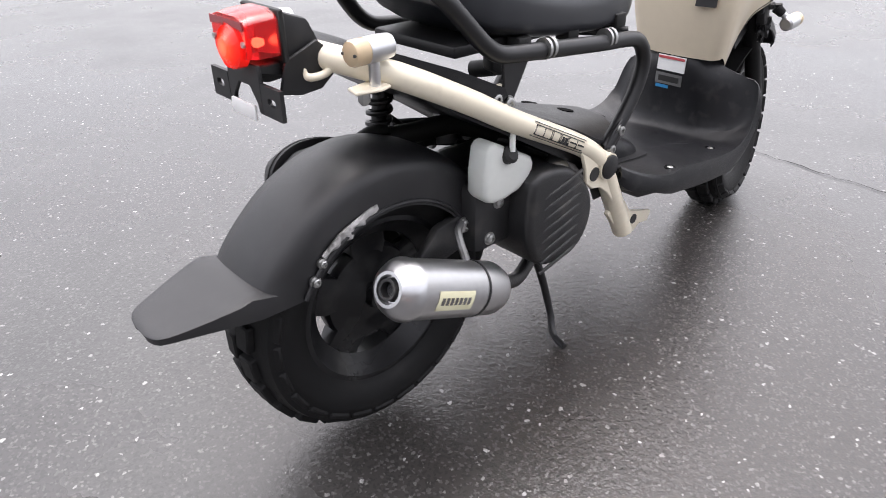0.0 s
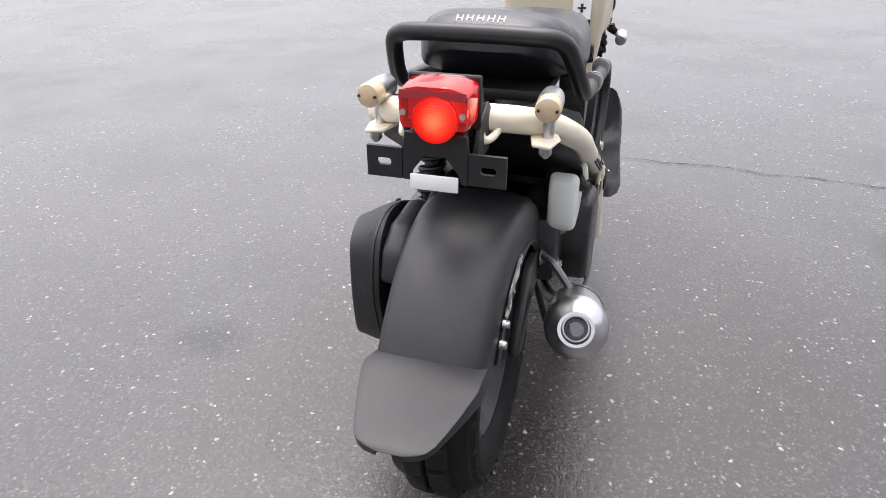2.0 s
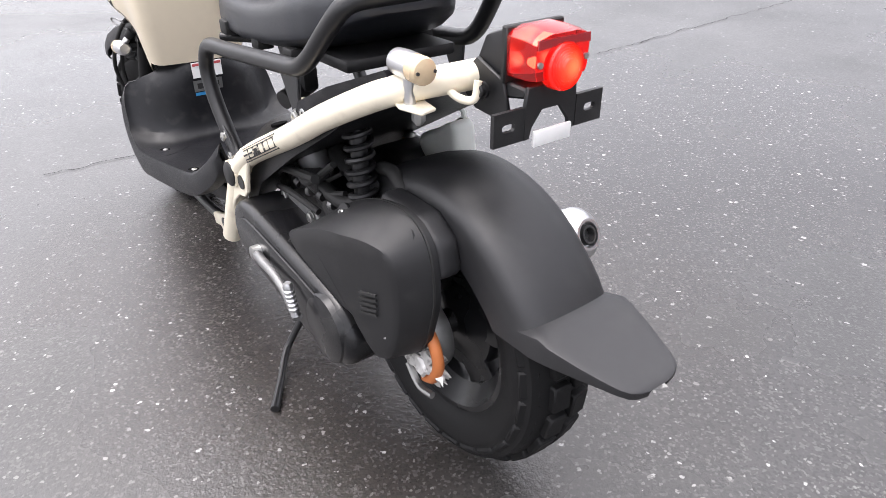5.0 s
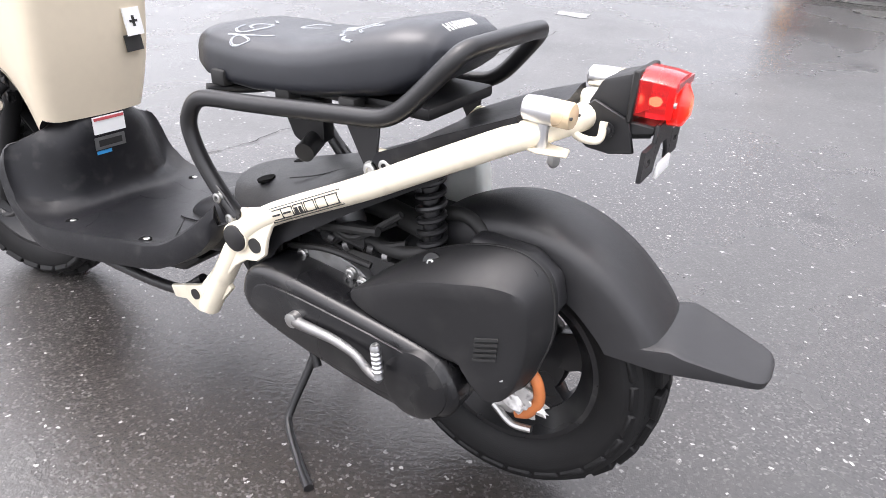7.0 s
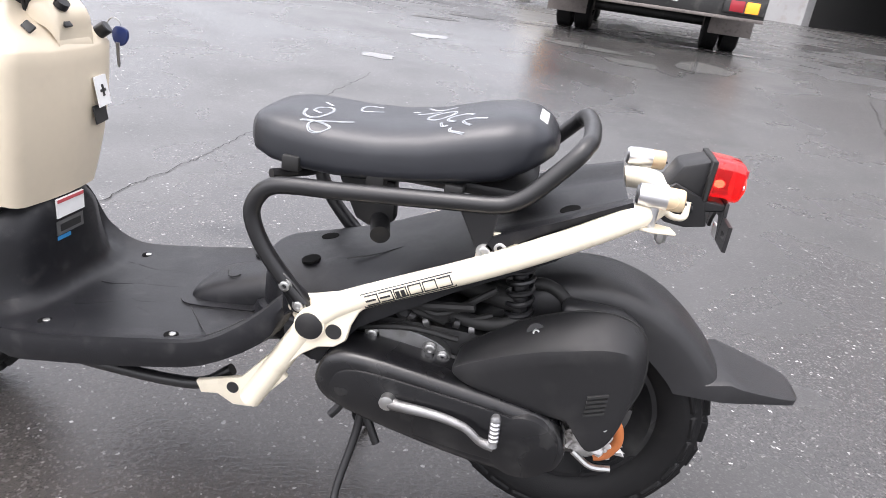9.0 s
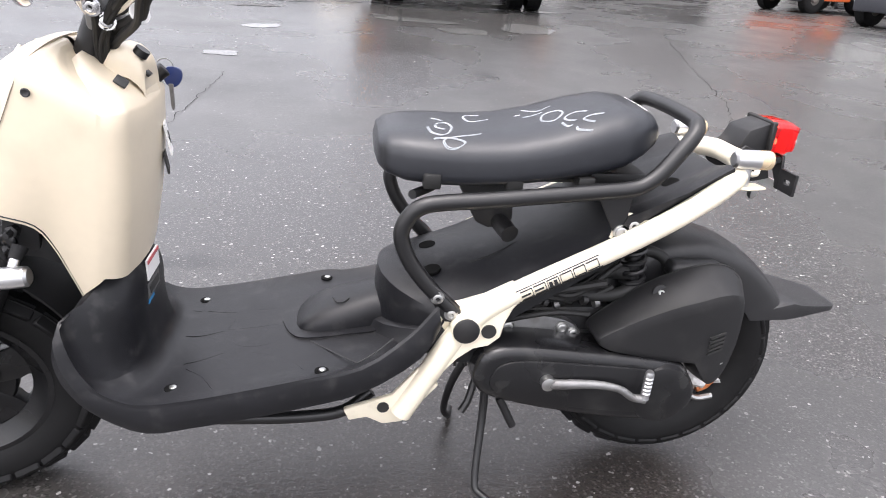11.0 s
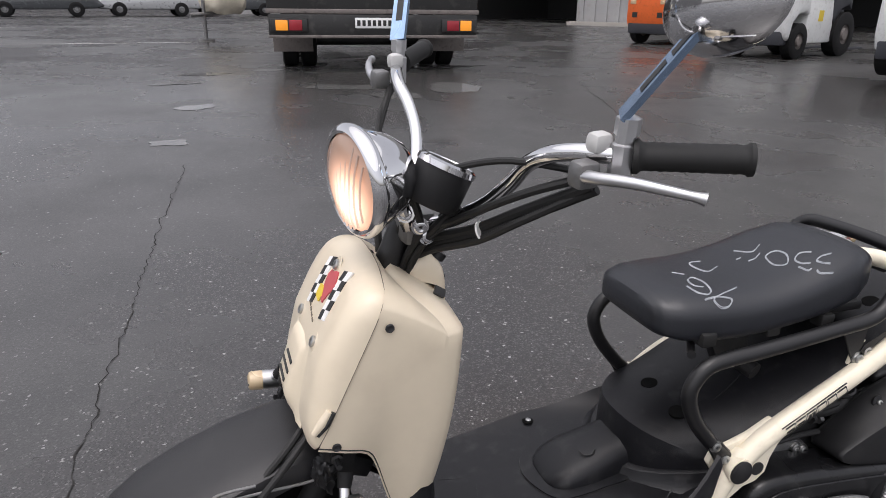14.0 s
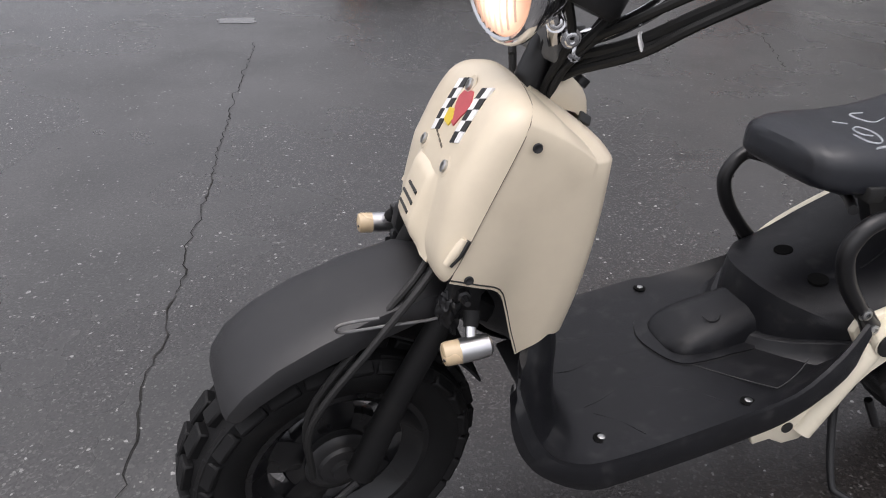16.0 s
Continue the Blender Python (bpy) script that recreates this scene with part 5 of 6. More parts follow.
# cream front body: side shell and front cover, joined along a sloping seam plane
CY = 0.025
SEAM_O, SEAM_N, SEAM_U = Vector((1.177, CY, 0.636)), Vector((0.898, 0.0, 0.439)), Vector((-0.428, 0.0, 0.904))
low_line = [(1.177, 0.636, 0.147), (1.138, 0.622, 0.143), (1.103, 0.603, 0.130), (1.087, 0.566, 0.116), (1.074, 0.518, 0.106), (1.060, 0.470, 0.101), (1.044, 0.486, 0.110), (1.029, 0.498, 0.115), (1.016, 0.510, 0.116)]
top_line = [(1.081, 0.842, 0.146), (1.062, 0.834, 0.146), (1.044, 0.825, 0.146), (1.030, 0.818, 0.146), (1.018, 0.810, 0.145), (1.006, 0.802, 0.143), (0.995, 0.794, 0.1415), (0.987, 0.788, 0.140), (0.980, 0.782, 0.138)]
low_c = curve_points(low_line[:6], 3) + curve_points(low_line[5:], 3)[1:]
top_c = curve_points(top_line[:6], 3) + curve_points(top_line[5:], 3)[1:]


def body_ring(s, inset=0.0, lift=0.0):
    """One level of the side shell: left seam, round the back, right seam."""
    side = []
    for a, b in zip(low_c, top_c):
        p = a.lerp(b, s)
        f = len(side) / (len(low_c) - 1)
        w = a.z + (b.z + 0.002 - a.z) * (1 - (1 - s) ** 2.4)
        side.append((p.x - 0.006 * math.sin(math.pi * s) * f, p.y + lift, w - inset))
    xb, zb, wb = side[-1]
    back = []
    for a in (25, 50, 75, 90):
        a = radians(a)
        back.append((xb - 0.030 * math.sin(a), zb - 0.004 * math.sin(a) * (1 - s), wb - 0.030 * (1 - math.cos(a))))
    back.append((xb - 0.036, zb - 0.004, (wb - 0.03) * 0.5))
    pts = side + back
    if inset:
        fwd = [min(inset, 0.085) * max(0.0, min(1.0, (1.075 - x) / 0.125)) for x, z, w in pts]
        # the front edge keeps to the seam plane, the back to the slope of the top
        lean = [0.473 * lift * max(0.0, min(1.0, (x - 1.0) / 0.07)) for x, z, w in pts]
        pts = [(x + d - e, z + 0.52 * d, w) for d, e, (x, z, w) in zip(fwd, lean, pts)]
    ring = [(x, CY + max(0.0, w), z) for x, z, w in pts] + [(pts[-1][0] - 0.002, CY, pts[-1][1])] + [(x, CY - max(0.0, w), z) for x, z, w in reversed(pts)]
    return ring


levels = [body_ring(s) for s in np.linspace(0, 1, 12)]
for inset, lift in ((0.002, 0.004), (0.007, 0.009), (0.014, 0.0145), (0.024, 0.019), (0.036, 0.0225), (0.06, 0.027), (0.10, 0.031), (0.14, 0.033)):
    levels.append(body_ring(1.0, inset, lift))
bm = loft(levels, closed=False)
bmesh.ops.remove_doubles(bm, verts=bm.verts, dist=0.0004)
shellbody = part("front_body", bm, M_CREAM, scooter, "cream painted front body panel")
cover_line = smooth_outline([(0.0, -0.016), (0.07, -0.015), (0.118, -0.011), (0.139, 0.0), (0.147, 0.022), (0.149, 0.07), (0.149, 0.13), (0.149, 0.19), (0.147, 0.218), (0.136, 0.240), (0.112, 0.252), (0.06, 0.263), (0.0, 0.266), (-0.06, 0.263), (-0.112, 0.252), (-0.136, 0.240), (-0.147, 0.218), (-0.149, 0.19), (-0.149, 0.13), (-0.149, 0.07), (-0.147, 0.022), (-0.139, 0.0), (-0.118, -0.011), (-0.07, -0.015)], 3)


def cover_depth(v):
    return 0.044 * float(np.interp(v, [-0.02, 0.0, 0.05, 0.11, 0.17, 0.22, 0.27], [0.40, 0.45, 0.72, 1.0, 0.97, 0.85, 0.62]))


def on_cover(y, v, out=0.0):
    """A place on the face of the cover, y from its middle, v up along the seam."""
    return SEAM_O + Vector((0, y, 0)) + SEAM_U * v + SEAM_N * (cover_depth(v) * 1.005 + out)


fc = []
for h, inset in ((-0.004, 0.003), (0.0, 0.0), (0.18, 0.001), (0.42, 0.004), (0.64, 0.009), (0.82, 0.016), (0.94, 0.025), (0.995, 0.036), (1.0, 0.07), (1.005, 0.11)):
    k, kv = 1 - inset / 0.149, 1 - inset / 0.141
    ring = []
    for y, v in cover_line:
        vv = 0.125 + (v - 0.125) * kv
        ring.append(SEAM_O + Vector((0, y * k, 0)) + SEAM_U * vv + SEAM_N * (h * cover_depth(vv)))
    fc.append(ring)
front = part("front_cover", loft(fc), M_CREAM, scooter, "cream front cover with vent slots and a sticker")
seam_path = [SEAM_O + Vector((0, y, 0)) + SEAM_U * v for y, v in cover_line]
part("cover_seam", tube(seam_path + [seam_path[0]], 0.0006, 5, 1, smooth=False), M_SEAM, front, "thin dark seam round the cover")
# raised vent scoop
scoop = []
for h, v, hw in ((-0.006, 0.110, 0.040), (0.001, 0.103, 0.042), (0.0065, 0.096, 0.043), (0.0092, 0.088, 0.044), (0.0125, 0.066, 0.044), (0.0155, 0.044, 0.044), (0.0190, 0.026, 0.044), (0.0185, 0.012, 0.044), (0.0120, 0.001, 0.045), (-0.004, -0.010, 0.045)):
    row = []
    for q, dn in ((-1.6, -0.10), (-1.35, 0.03), (-1.16, 0.24), (-1.04, 0.62), (-0.95, 0.90), (-0.82, 1.0), (-0.4, 1.0), (0.0, 1.0), (0.4, 1.0), (0.82, 1.0), (0.95, 0.90), (1.04, 0.62), (1.18, 0.26), (1.5, 0.06), (1.9, -0.10)):
        row.append(on_cover(q * hw - 0.008, v, h * dn if dn > 0 else dn * 0.06))
    scoop.append(row)
part("vent_scoop", shell(scoop, 0.002), M_CREAM, front)
for v, h, y0, y1 in ((0.061, 0.0132, -0.026, 0.020), (0.0435, 0.0155, -0.040, 0.018), (0.0275, 0.0186, -0.038, 0.014)):
    a, b = on_cover(y0, v, h), on_cover(y1, v, h)
    # Black bars on the scoop are painted slot shade, nothing is cut.
    part("vent_slot", tube([a, a.lerp(b, 0.5), b], 0.0028, 8, 2), M_INK_HOLE, front, "black bar painted as the shade of a vent slot")
for y, v in ((0.064, 0.123), (-0.056, 0.122), (-0.002, 0.226)):
    bolt(on_cover(y, v, -0.001), SEAM_N, 0.0085, front)
    part("bolt_dish", revolve([(0.0, 0.0), (0.0, 0.015), (0.0012, 0.0145), (0.0012, 0.0)], on_cover(y, v, -0.001), SEAM_N, 20), M_CREAM, front)
for s in (1, -1):
    for x, z, w in ((1.071, 0.816, 0.1525), (1.150, 0.637, 0.1465)):
        part("panel_screw", revolve([(0, 0.0), (0, 0.0066), (0.0012, 0.0066), (0.002, 0.005), (0.0008, 0.003), (0.0008, 0)], (x, CY + w * s, z), (0, s, 0), 18), M_ENGINE, shellbody, "dark panel screw")
    dish = [SEAM_O + Vector((0, q * s, 0)) + SEAM_U * v + SEAM_N * h for q, v, h in ((0.1475, 0.024, 0.010), (0.1485, 0.045, 0.006), (0.1495, 0.066, 0.004))]
    # Black bead along the joint, painted as the recess's shade.
    part("side_recess", tube(dish, [0.003, 0.0055, 0.0035], 8, 4), M_INK_HOLE, front, "black bead painted as the shade of the joint recess")
    part("recess_rim", tube([p + Vector((0.005, -0.0022 * s, 0.002)) for p in dish], [0.005, 0.0075, 0.005], 10, 4), M_CREAM, front)
    trim = [(p.x - 0.002, CY + (p.z + 0.0012) * s, p.y + 0.005) for p in low_c[:16]]
    part("panel_trim", tube(trim, 0.0011, 5, 1, smooth=False), M_INK_HOLE, shellbody, "dark line along the panel edge")
secs = []
for x, hw, top in ((1.012, 0.040, 0.838), (1.006, 0.046, 0.856), (0.996, 0.049, 0.864), (0.982, 0.050, 0.867), (0.968, 0.050, 0.863), (0.957, 0.049, 0.853), (0.950, 0.047, 0.842), (0.947, 0.044, 0.828), (0.950, 0.040, 0.815)):
    secs.append([(x, 0.002 + y, top - 0.05 + z) for y, z in ((-hw, 0.005), (-hw * 0.99, 0.026), (-hw * 0.94, 0.040), (-hw * 0.8, 0.047), (-hw * 0.5, 0.050), (hw * 0.5, 0.050), (hw * 0.8, 0.047), (hw * 0.94, 0.040), (hw * 0.99, 0.026), (hw, 0.005))])
part("ignition_pod", loft(secs), M_CREAM, shellbody)
part("top_switch", box(0.970, 0.087, 0.8195, 0.020, 0.015, 0.006, 0.002, m=Matrix.Rotation(radians(-32), 4, "Y") @ Matrix.Rotation(radians(-50), 4, "X")), M_INK_HOLE, shellbody, "small black square switch")
part("keyhole_cap", box(0.9475, 0.024, 0.824, 0.014, 0.018, 0.006, 0.002, m=Matrix.Rotation(radians(-45), 4, "Y")), M_TUBE, shellbody)

# stickers at the back of the body
tilt = Matrix.Rotation(radians(12), 4, "Z") @ Matrix.Rotation(radians(9), 4, "Y")
part("rear_sticker", box(0.9450, -0.056, 0.697, 0.003, 0.048, 0.056, m=tilt), M_WHITE, shellbody, "white instruction sticker with a dark foot")
part("sticker_foot", box(0.9517, -0.056, 0.652, 0.0035, 0.048, 0.034, m=tilt), M_INK_HOLE, shellbody)
part("sticker_sign", box(0.9437, -0.056, 0.698, 0.003, 0.022, 0.005, m=tilt), M_INK_HOLE, shellbody)
part("sticker_sign", box(0.9437, -0.056, 0.698, 0.003, 0.007, 0.022, m=tilt), M_INK_HOLE, shellbody)
part("warning_label", box(0.9745, 0.020, 0.485, 0.003, 0.076, 0.038), M_WHITE, foot, "white warning label with a red heading")
part("label_heading", box(0.9725, 0.020, 0.499, 0.002, 0.072, 0.006), M_REDINK, foot)
part("data_plate", box(0.9765, 0.023, 0.445, 0.003, 0.074, 0.028), M_ALLOY, foot, "small silver data plate")
part("plate_bar", box(0.9745, 0.023, 0.445, 0.002, 0.056, 0.014), M_INK_HOLE, foot)
part("blue_label", box(0.9785, 0.040, 0.424, 0.003, 0.036, 0.008), M_BLUEINK, foot, "small blue label")

# race-flag sticker lying on the front cover: checks either side of a red and yellow shape


def decal(name, outline, mat, label="", out=0.0012):
    bm = bmesh.new()
    vs = [[bm.verts.new(on_cover(y, v, h)) for y, v in outline] for h in (-0.002, out)]
    ring_faces(bm, vs)
    return part(name, bm, mat, front, label, smooth=False)


for i in range(5):
    for j in range(2):
        for s in (1, -1):
            y0, v0 = 0.010 + 0.030 * s + s * 0.015 * j, 0.150 + 0.0165 * i + 0.005 * j * s
            decal("check_square", [(y0, v0), (y0 + 0.015 * s, v0 + 0.005 * s), (y0 + 0.015 * s, v0 + 0.005 * s + 0.0165), (y0, v0 + 0.0165)], M_INK_HOLE if (i + j) % 2 == 0 else M_WHITE)
decal("sticker_centre", [(0.014 + 0.024 * math.cos(a) * (1 + 0.25 * math.sin(3 * a)), 0.196 + 0.025 * math.sin(a) * (1 + 0.15 * math.cos(5 * a))) for a in np.linspace(0, 5.9, 16)], M_REDINK, "red and yellow shape of a round sticker", 0.0014)
decal("sticker_spot", [(-0.018, 0.166), (0.006, 0.164), (0.012, 0.176), (-0.002, 0.188), (-0.022, 0.184)], M_YELLOWINK, "", 0.0018)
for k in range(4):
    decal("sticker_bar", [(-0.030 + 0.014 * k, 0.146 - 0.003 * k), (-0.020 + 0.014 * k, 0.144 - 0.003 * k), (-0.020 + 0.014 * k, 0.1468 - 0.003 * k), (-0.030 + 0.014 * k, 0.1488 - 0.003 * k)], M_SEAM)

# front fender
ff = []
for x, z, nx, nz, hw, skirt in ((1.085, 0.530, -0.55, 0.83, 0.070, 0.03), (1.13, 0.570, -0.35, 0.94, 0.078, 0.038), (1.20, 0.592, -0.15, 0.99, 0.083, 0.040), (1.29, 0.577, 0.22, 0.97, 0.086, 0.042), (1.37, 0.552, 0.38, 0.92, 0.088, 0.040), (1.43, 0.525, 0.55, 0.83, 0.087, 0.034), (1.475, 0.492, 0.72, 0.70, 0.085, 0.028), (1.497, 0.462, 0.85, 0.5, 0.080, 0.022), (1.502, 0.446, 0.95, 0.3, 0.073, 0.02)):
    ff.append([(x - nx * skirt * dn, v * hw + 0.022, z - nz * skirt * dn) for v, dn in ((-1, 1), (-1, 0.5), (-0.94, 0.2), (-0.8, 0.06), (-0.45, 0), (0, 0), (0.45, 0), (0.8, 0.06), (0.94, 0.2), (1, 0.5), (1, 1))])
part("front_fender", steered(shell(ff, -0.004)), M_FENDER, scooter, "matt black plastic front fender")
for s in (1, -1):
    part("fork_leg", steered(tube([(1.145, 0.022 + 0.088 * s, 0.62), (1.25, 0.022 + 0.088 * s, 0.42), (FW[0] - 0.02, 0.022 + 0.088 * s, FW[2] + 0.02)], [0.018, 0.021, 0.024], 16, 4)), M_RUBBER, scooter, "black front fork leg")
    part("front_cable", steered(tube([(1.12, 0.03 * s, 0.70), (1.19, 0.080 + 0.012 * s, 0.632), (1.29, 0.115 + 0.012 * s, 0.552), (1.39, 0.120 + 0.01 * s, 0.43), (1.39, 0.10, 0.28)], 0.0055, 8)), M_GRIP, scooter, "black front brake cable")
part("fork_yoke", steered(box(1.125, 0.022, 0.635, 0.07, 0.21, 0.04, 0.01)), M_TUBE, scooter)
guard = [[(FW[0] - 0.282 * math.cos(radians(a)), 0.012 + y, FW[2] + 0.282 * math.sin(radians(a))) for y in (-0.086, -0.08, -0.05, 0.0, 0.05, 0.08, 0.086)] for a in range(34, 77, 6)]
part("splash_guard", shell(guard, 0.004), M_RUBBER, scooter, "black splash guard behind the front wheel")
part("head_shroud", prism([(1.00, 0.50), (1.06, 0.52), (1.10, 0.60), (1.14, 0.64), (1.05, 0.70), (0.98, 0.62)], -0.09, 0.09, 0.02, 3), M_PLASTIC, scooter)
part("cable_guide", tube([(1.15, 0.11, 0.548), (1.193, 0.125, 0.551), (1.255, 0.134, 0.556), (1.305, 0.140, 0.558), (1.323, 0.143, 0.562), (1.322, 0.143, 0.571), (1.300, 0.140, 0.573), (1.265, 0.134, 0.570)], 0.0024, 8), M_ALLOY, scooter, "bent grey wire cable guide")
for s in (1, -1):
    lens_at = Vector(straight((1.186, 0.174, 0.524) if s > 0 else (1.258, -0.152, 0.580)))
    ahead = (UNTURN.to_3x3() @ Vector((1.0, 0.02, -0.09 if s > 0 else 0.08))).normalized()
    indicator(lens_at - ahead * 0.032, ahead, (-0.014, -0.034 * s, 0.036), steer=True)
    part("indicator_bracket", steered(prism([(1.135, 0.56), (1.17, 0.555), (1.185, 0.59), (1.178, 0.625), (1.15, 0.632), (1.13, 0.60)], (0.118 if s > 0 else 0.096) * s - 0.010, (0.118 if s > 0 else 0.096) * s + 0.010, 0.004, 2)), M_PLASTIC, scooter)
    part("indicator_nut", steered(revolve([(0, 0.010), (0.012, 0.010), (0.014, 0.006), (0.03, 0.005), (0.03, 0)], (1.165, (0.128 if s > 0 else 0.106) * s, 0.60), (0.2, s, 0.1), 6)), M_ENGINE, scooter)
    wrap = bmesh.new()
    bmesh.ops.create_icosphere(wrap, subdivisions=4, radius=1.0)
    for v in wrap.verts:
        n = noise.noise(v.co * 2.1 + Vector((3.0 * s, 0, 0))) * 0.45 + abs(noise.noise(v.co * 5.0)) * 0.35
        v.co = Vector((1.196, -0.097, 0.556) if s < 0 else (1.162, 0.118, 0.558)) + Vector((v.co.x * 0.018, v.co.y * 0.014, v.co.z * 0.030)) * (1 + n)
    part("cable_wrap", wrap, M_GLOSS, scooter, "crumpled black tape round the indicator wires")
    part("indicator_mount", steered(box(1.145, (0.112 if s > 0 else 0.090) * s, 0.61, 0.045, 0.03, 0.05, 0.008)), M_PLASTIC, scooter)

# headlamp, gauge, bars
hl = Vector(straight((1.071, 0.084, 1.003)))
hd = (UNTURN.to_3x3() @ Vector((0.963, 0.262, -0.075))).normalized()
lampshell = part("headlamp", steered(revolve([(-0.062, 0.0), (-0.060, 0.024), (-0.046, 0.046), (-0.024, 0.061), (0.0, 0.069), (0.018, 0.073), (0.026, 0.072), (0.026, 0.0)], hl, hd, 64)), M_CHROME, scooter, "chrome bowl headlamp, lit")
part("bezel", steered(revolve([(0.012, 0.070), (0.014, 0.077), (0.020, 0.0805), (0.027, 0.0805), (0.033, 0.077), (0.036, 0.072), (0.034, 0.068)], hl, hd, 64, cap=False)), M_CHROME, lampshell)
bulb_at = (TURN @ (hl + hd * 0.042 + Vector((0, 0.010, -0.022)))) * K
M_LAMPGLASS = lit_glass("lit_headlight_glass", (0.40, 0.30, 0.24), bulb_at, 0.072, (1.0, 0.86, 0.74), (1.0, 0.50, 0.30), 2.6, 0.05, 0.25)
M_LAMPRIB = lit_glass("headlight_glass_rib", (0.40, 0.34, 0.30), bulb_at, 0.085, (1.0, 0.80, 0.62), (0.9, 0.52, 0.36), 1.1, 0.03, 0.25)
part("glass", steered(revolve([(0.028, 0.0), (0.028, 0.070), (0.036, 0.064), (0.043, 0.042), (0.046, 0.0)], hl, hd, 40)), M_LAMPGLASS, lampshell, "ribbed headlamp glass, lit warm")
for k in range(9):
    y = -0.052 + 0.013 * k
    h = math.sqrt(0.066 ** 2 - y * y)
    sid = Vector((0, 1, 0))
    rib = []
    for q in (-0.95, -0.5, 0.0, 0.5, 0.95):
        rr = math.hypot(y, q * h)
        rib.append(hl + hd * float(np.interp(rr, [0, 0.042, 0.064, 0.07], [0.0465, 0.0435, 0.0365, 0.029])) + sid * y + Vector((0, 0, q * h)))
    part("glass_rib", steered(tube(rib, 0.0015, 6, 3)), M_LAMPRIB, lampshell)
gd = Vector((-0.42, 0.0, 0.90)).normalized()
gauge = part("speedometer", steered(revolve([(-0.055, 0.0), (-0.055, 0.034), (-0.045, 0.041), (0.004, 0.042), (0.004, 0.0)], straight((0.968, 0.100, 1.012)), gd, 32)), M_PLASTIC, scooter, "round black speedometer with a chrome ring")
part("ring", steered(revolve([(0.0, 0.041), (0.002, 0.0445), (0.010, 0.0445), (0.013, 0.039), (0.010, 0.037), (0.010, 0.0)], straight((0.968, 0.100, 1.012)), gd, 32)), M_CHROME, gauge)
part("dial", steered(revolve([(0.0105, 0.0), (0.0105, 0.036), (0.0115, 0.036), (0.0115, 0.0)], straight((0.968, 0.100, 1.012)), gd, 28)), M_INK_HOLE, gauge, "black dial face")
half_bar = [(0.995, 0.045, 0.915), (0.955, 0.080, 0.930), (0.915, 0.120, 0.962), (0.892, 0.155, 1.000), (0.884, 0.190, 1.034), (0.875, 0.232, 1.055), (0.857, 0.266, 1.064), (0.835, 0.295, 1.066), (0.804, 0.321, 1.067), (0.703, 0.384, 1.070)]
half_bar = [straight(p) for p in half_bar]
barpts = [(x, 0.044 - y, z) for x, y, z in reversed(half_bar)] + [(1.0, 0.022, 0.912)] + half_bar
part("handlebar", steered(tube(barpts, 0.0115, 16, 6)), M_CHROME, scooter, "chrome swept-back handlebar")
part("bar_clamp", steered(box(1.0, 0.022, 0.918, 0.05, 0.09, 0.05, 0.008)), M_ALLOY, scooter)
part("steering_stem", steered(tube([(1.0, 0.022, 0.925), (1.03, 0.022, 0.86), (1.125, 0.022, 0.64)], 0.022, 16, 2)), M_TUBE, scooter)
for s in (1, -1):
    g0, g1 = Vector(straight((0.806, 0.320, 1.067))), Vector(straight((0.699, 0.386, 1.070)))
    side = Matrix.Translation((0, 0.022 - 0.022 * s, 0)) @ Matrix.Diagonal((1, s, 1, 1))
    g0, g1 = side @ g0, side @ g1

    def on_bar(p):
        return tuple(side @ Vector(straight(p)))

    gdv = (g1 - g0).normalized()
    n = (g1 - g0).length
    ribs = [(-0.006, 0.0), (-0.006, 0.021), (0.0, 0.021)] + [(0.004 + (n - 0.012) * k / 20, 0.0165 if k % 2 else 0.0172) for k in range(21)] + [(n - 0.005, 0.0195), (n, 0.019), (n, 0.0)]
    part("grip", steered(revolve(ribs, g0, gdv, 24)), M_GRIP, scooter, "black rubber handlebar grip")
    perch = part("lever_perch", steered(box(*on_bar((0.866, 0.303, 1.046)), 0.032, 0.028, 0.034, 0.008)), M_ALLOY, scooter, "alloy lever perch")
    part("brake_lever", steered(tube([on_bar(p) for p in ((0.872, 0.305, 1.045), (0.865, 0.335, 1.048), (0.842, 0.375, 1.050), (0.806, 0.422, 1.046), (0.795, 0.432, 1.044))], [0.0085, 0.0075, 0.0068, 0.0055, 0.0075], 12)), M_BRUSHED, perch, "bare alloy brake lever")
    part("switch_box", steered(box(*on_bar((0.842, 0.292, 1.080)), 0.028, 0.024, 0.026, 0.008)), M_PALEGREY, scooter, "pale grey switch housing")
    part("mirror_clamp", steered(revolve([(-0.034, 0.016), (0.012, 0.016), (0.014, 0.012), (0.024, 0.012), (0.024, 0.015), (0.044, 0.015), (0.046, 0.010), (0.05, 0.0)], on_bar((0.820, 0.311, 1.068)), (0, 0, 1), 8)), M_BRUSHED, scooter)
    arm0, arm1 = Vector(on_bar((0.826, 0.310, 1.112))), Vector(on_bar((0.772, 0.372, 1.224)))
    d = (arm1 - arm0).normalized()
    e = d.cross(Vector((0.3, 0, 1))).normalized()
    mir = part("mirror_arm", steered(loft([[arm0 + d * h + e * (0.0145 * a) + d.cross(e) * (0.004 * b) for a, b in ((-1, -1), (1, -1), (1, 1), (-1, 1))] for h in (0.0, (arm1 - arm0).length)])), M_BLUESTEEL, scooter, "slotted blue-tinted mirror arm")
    n = (arm1 - arm0).length
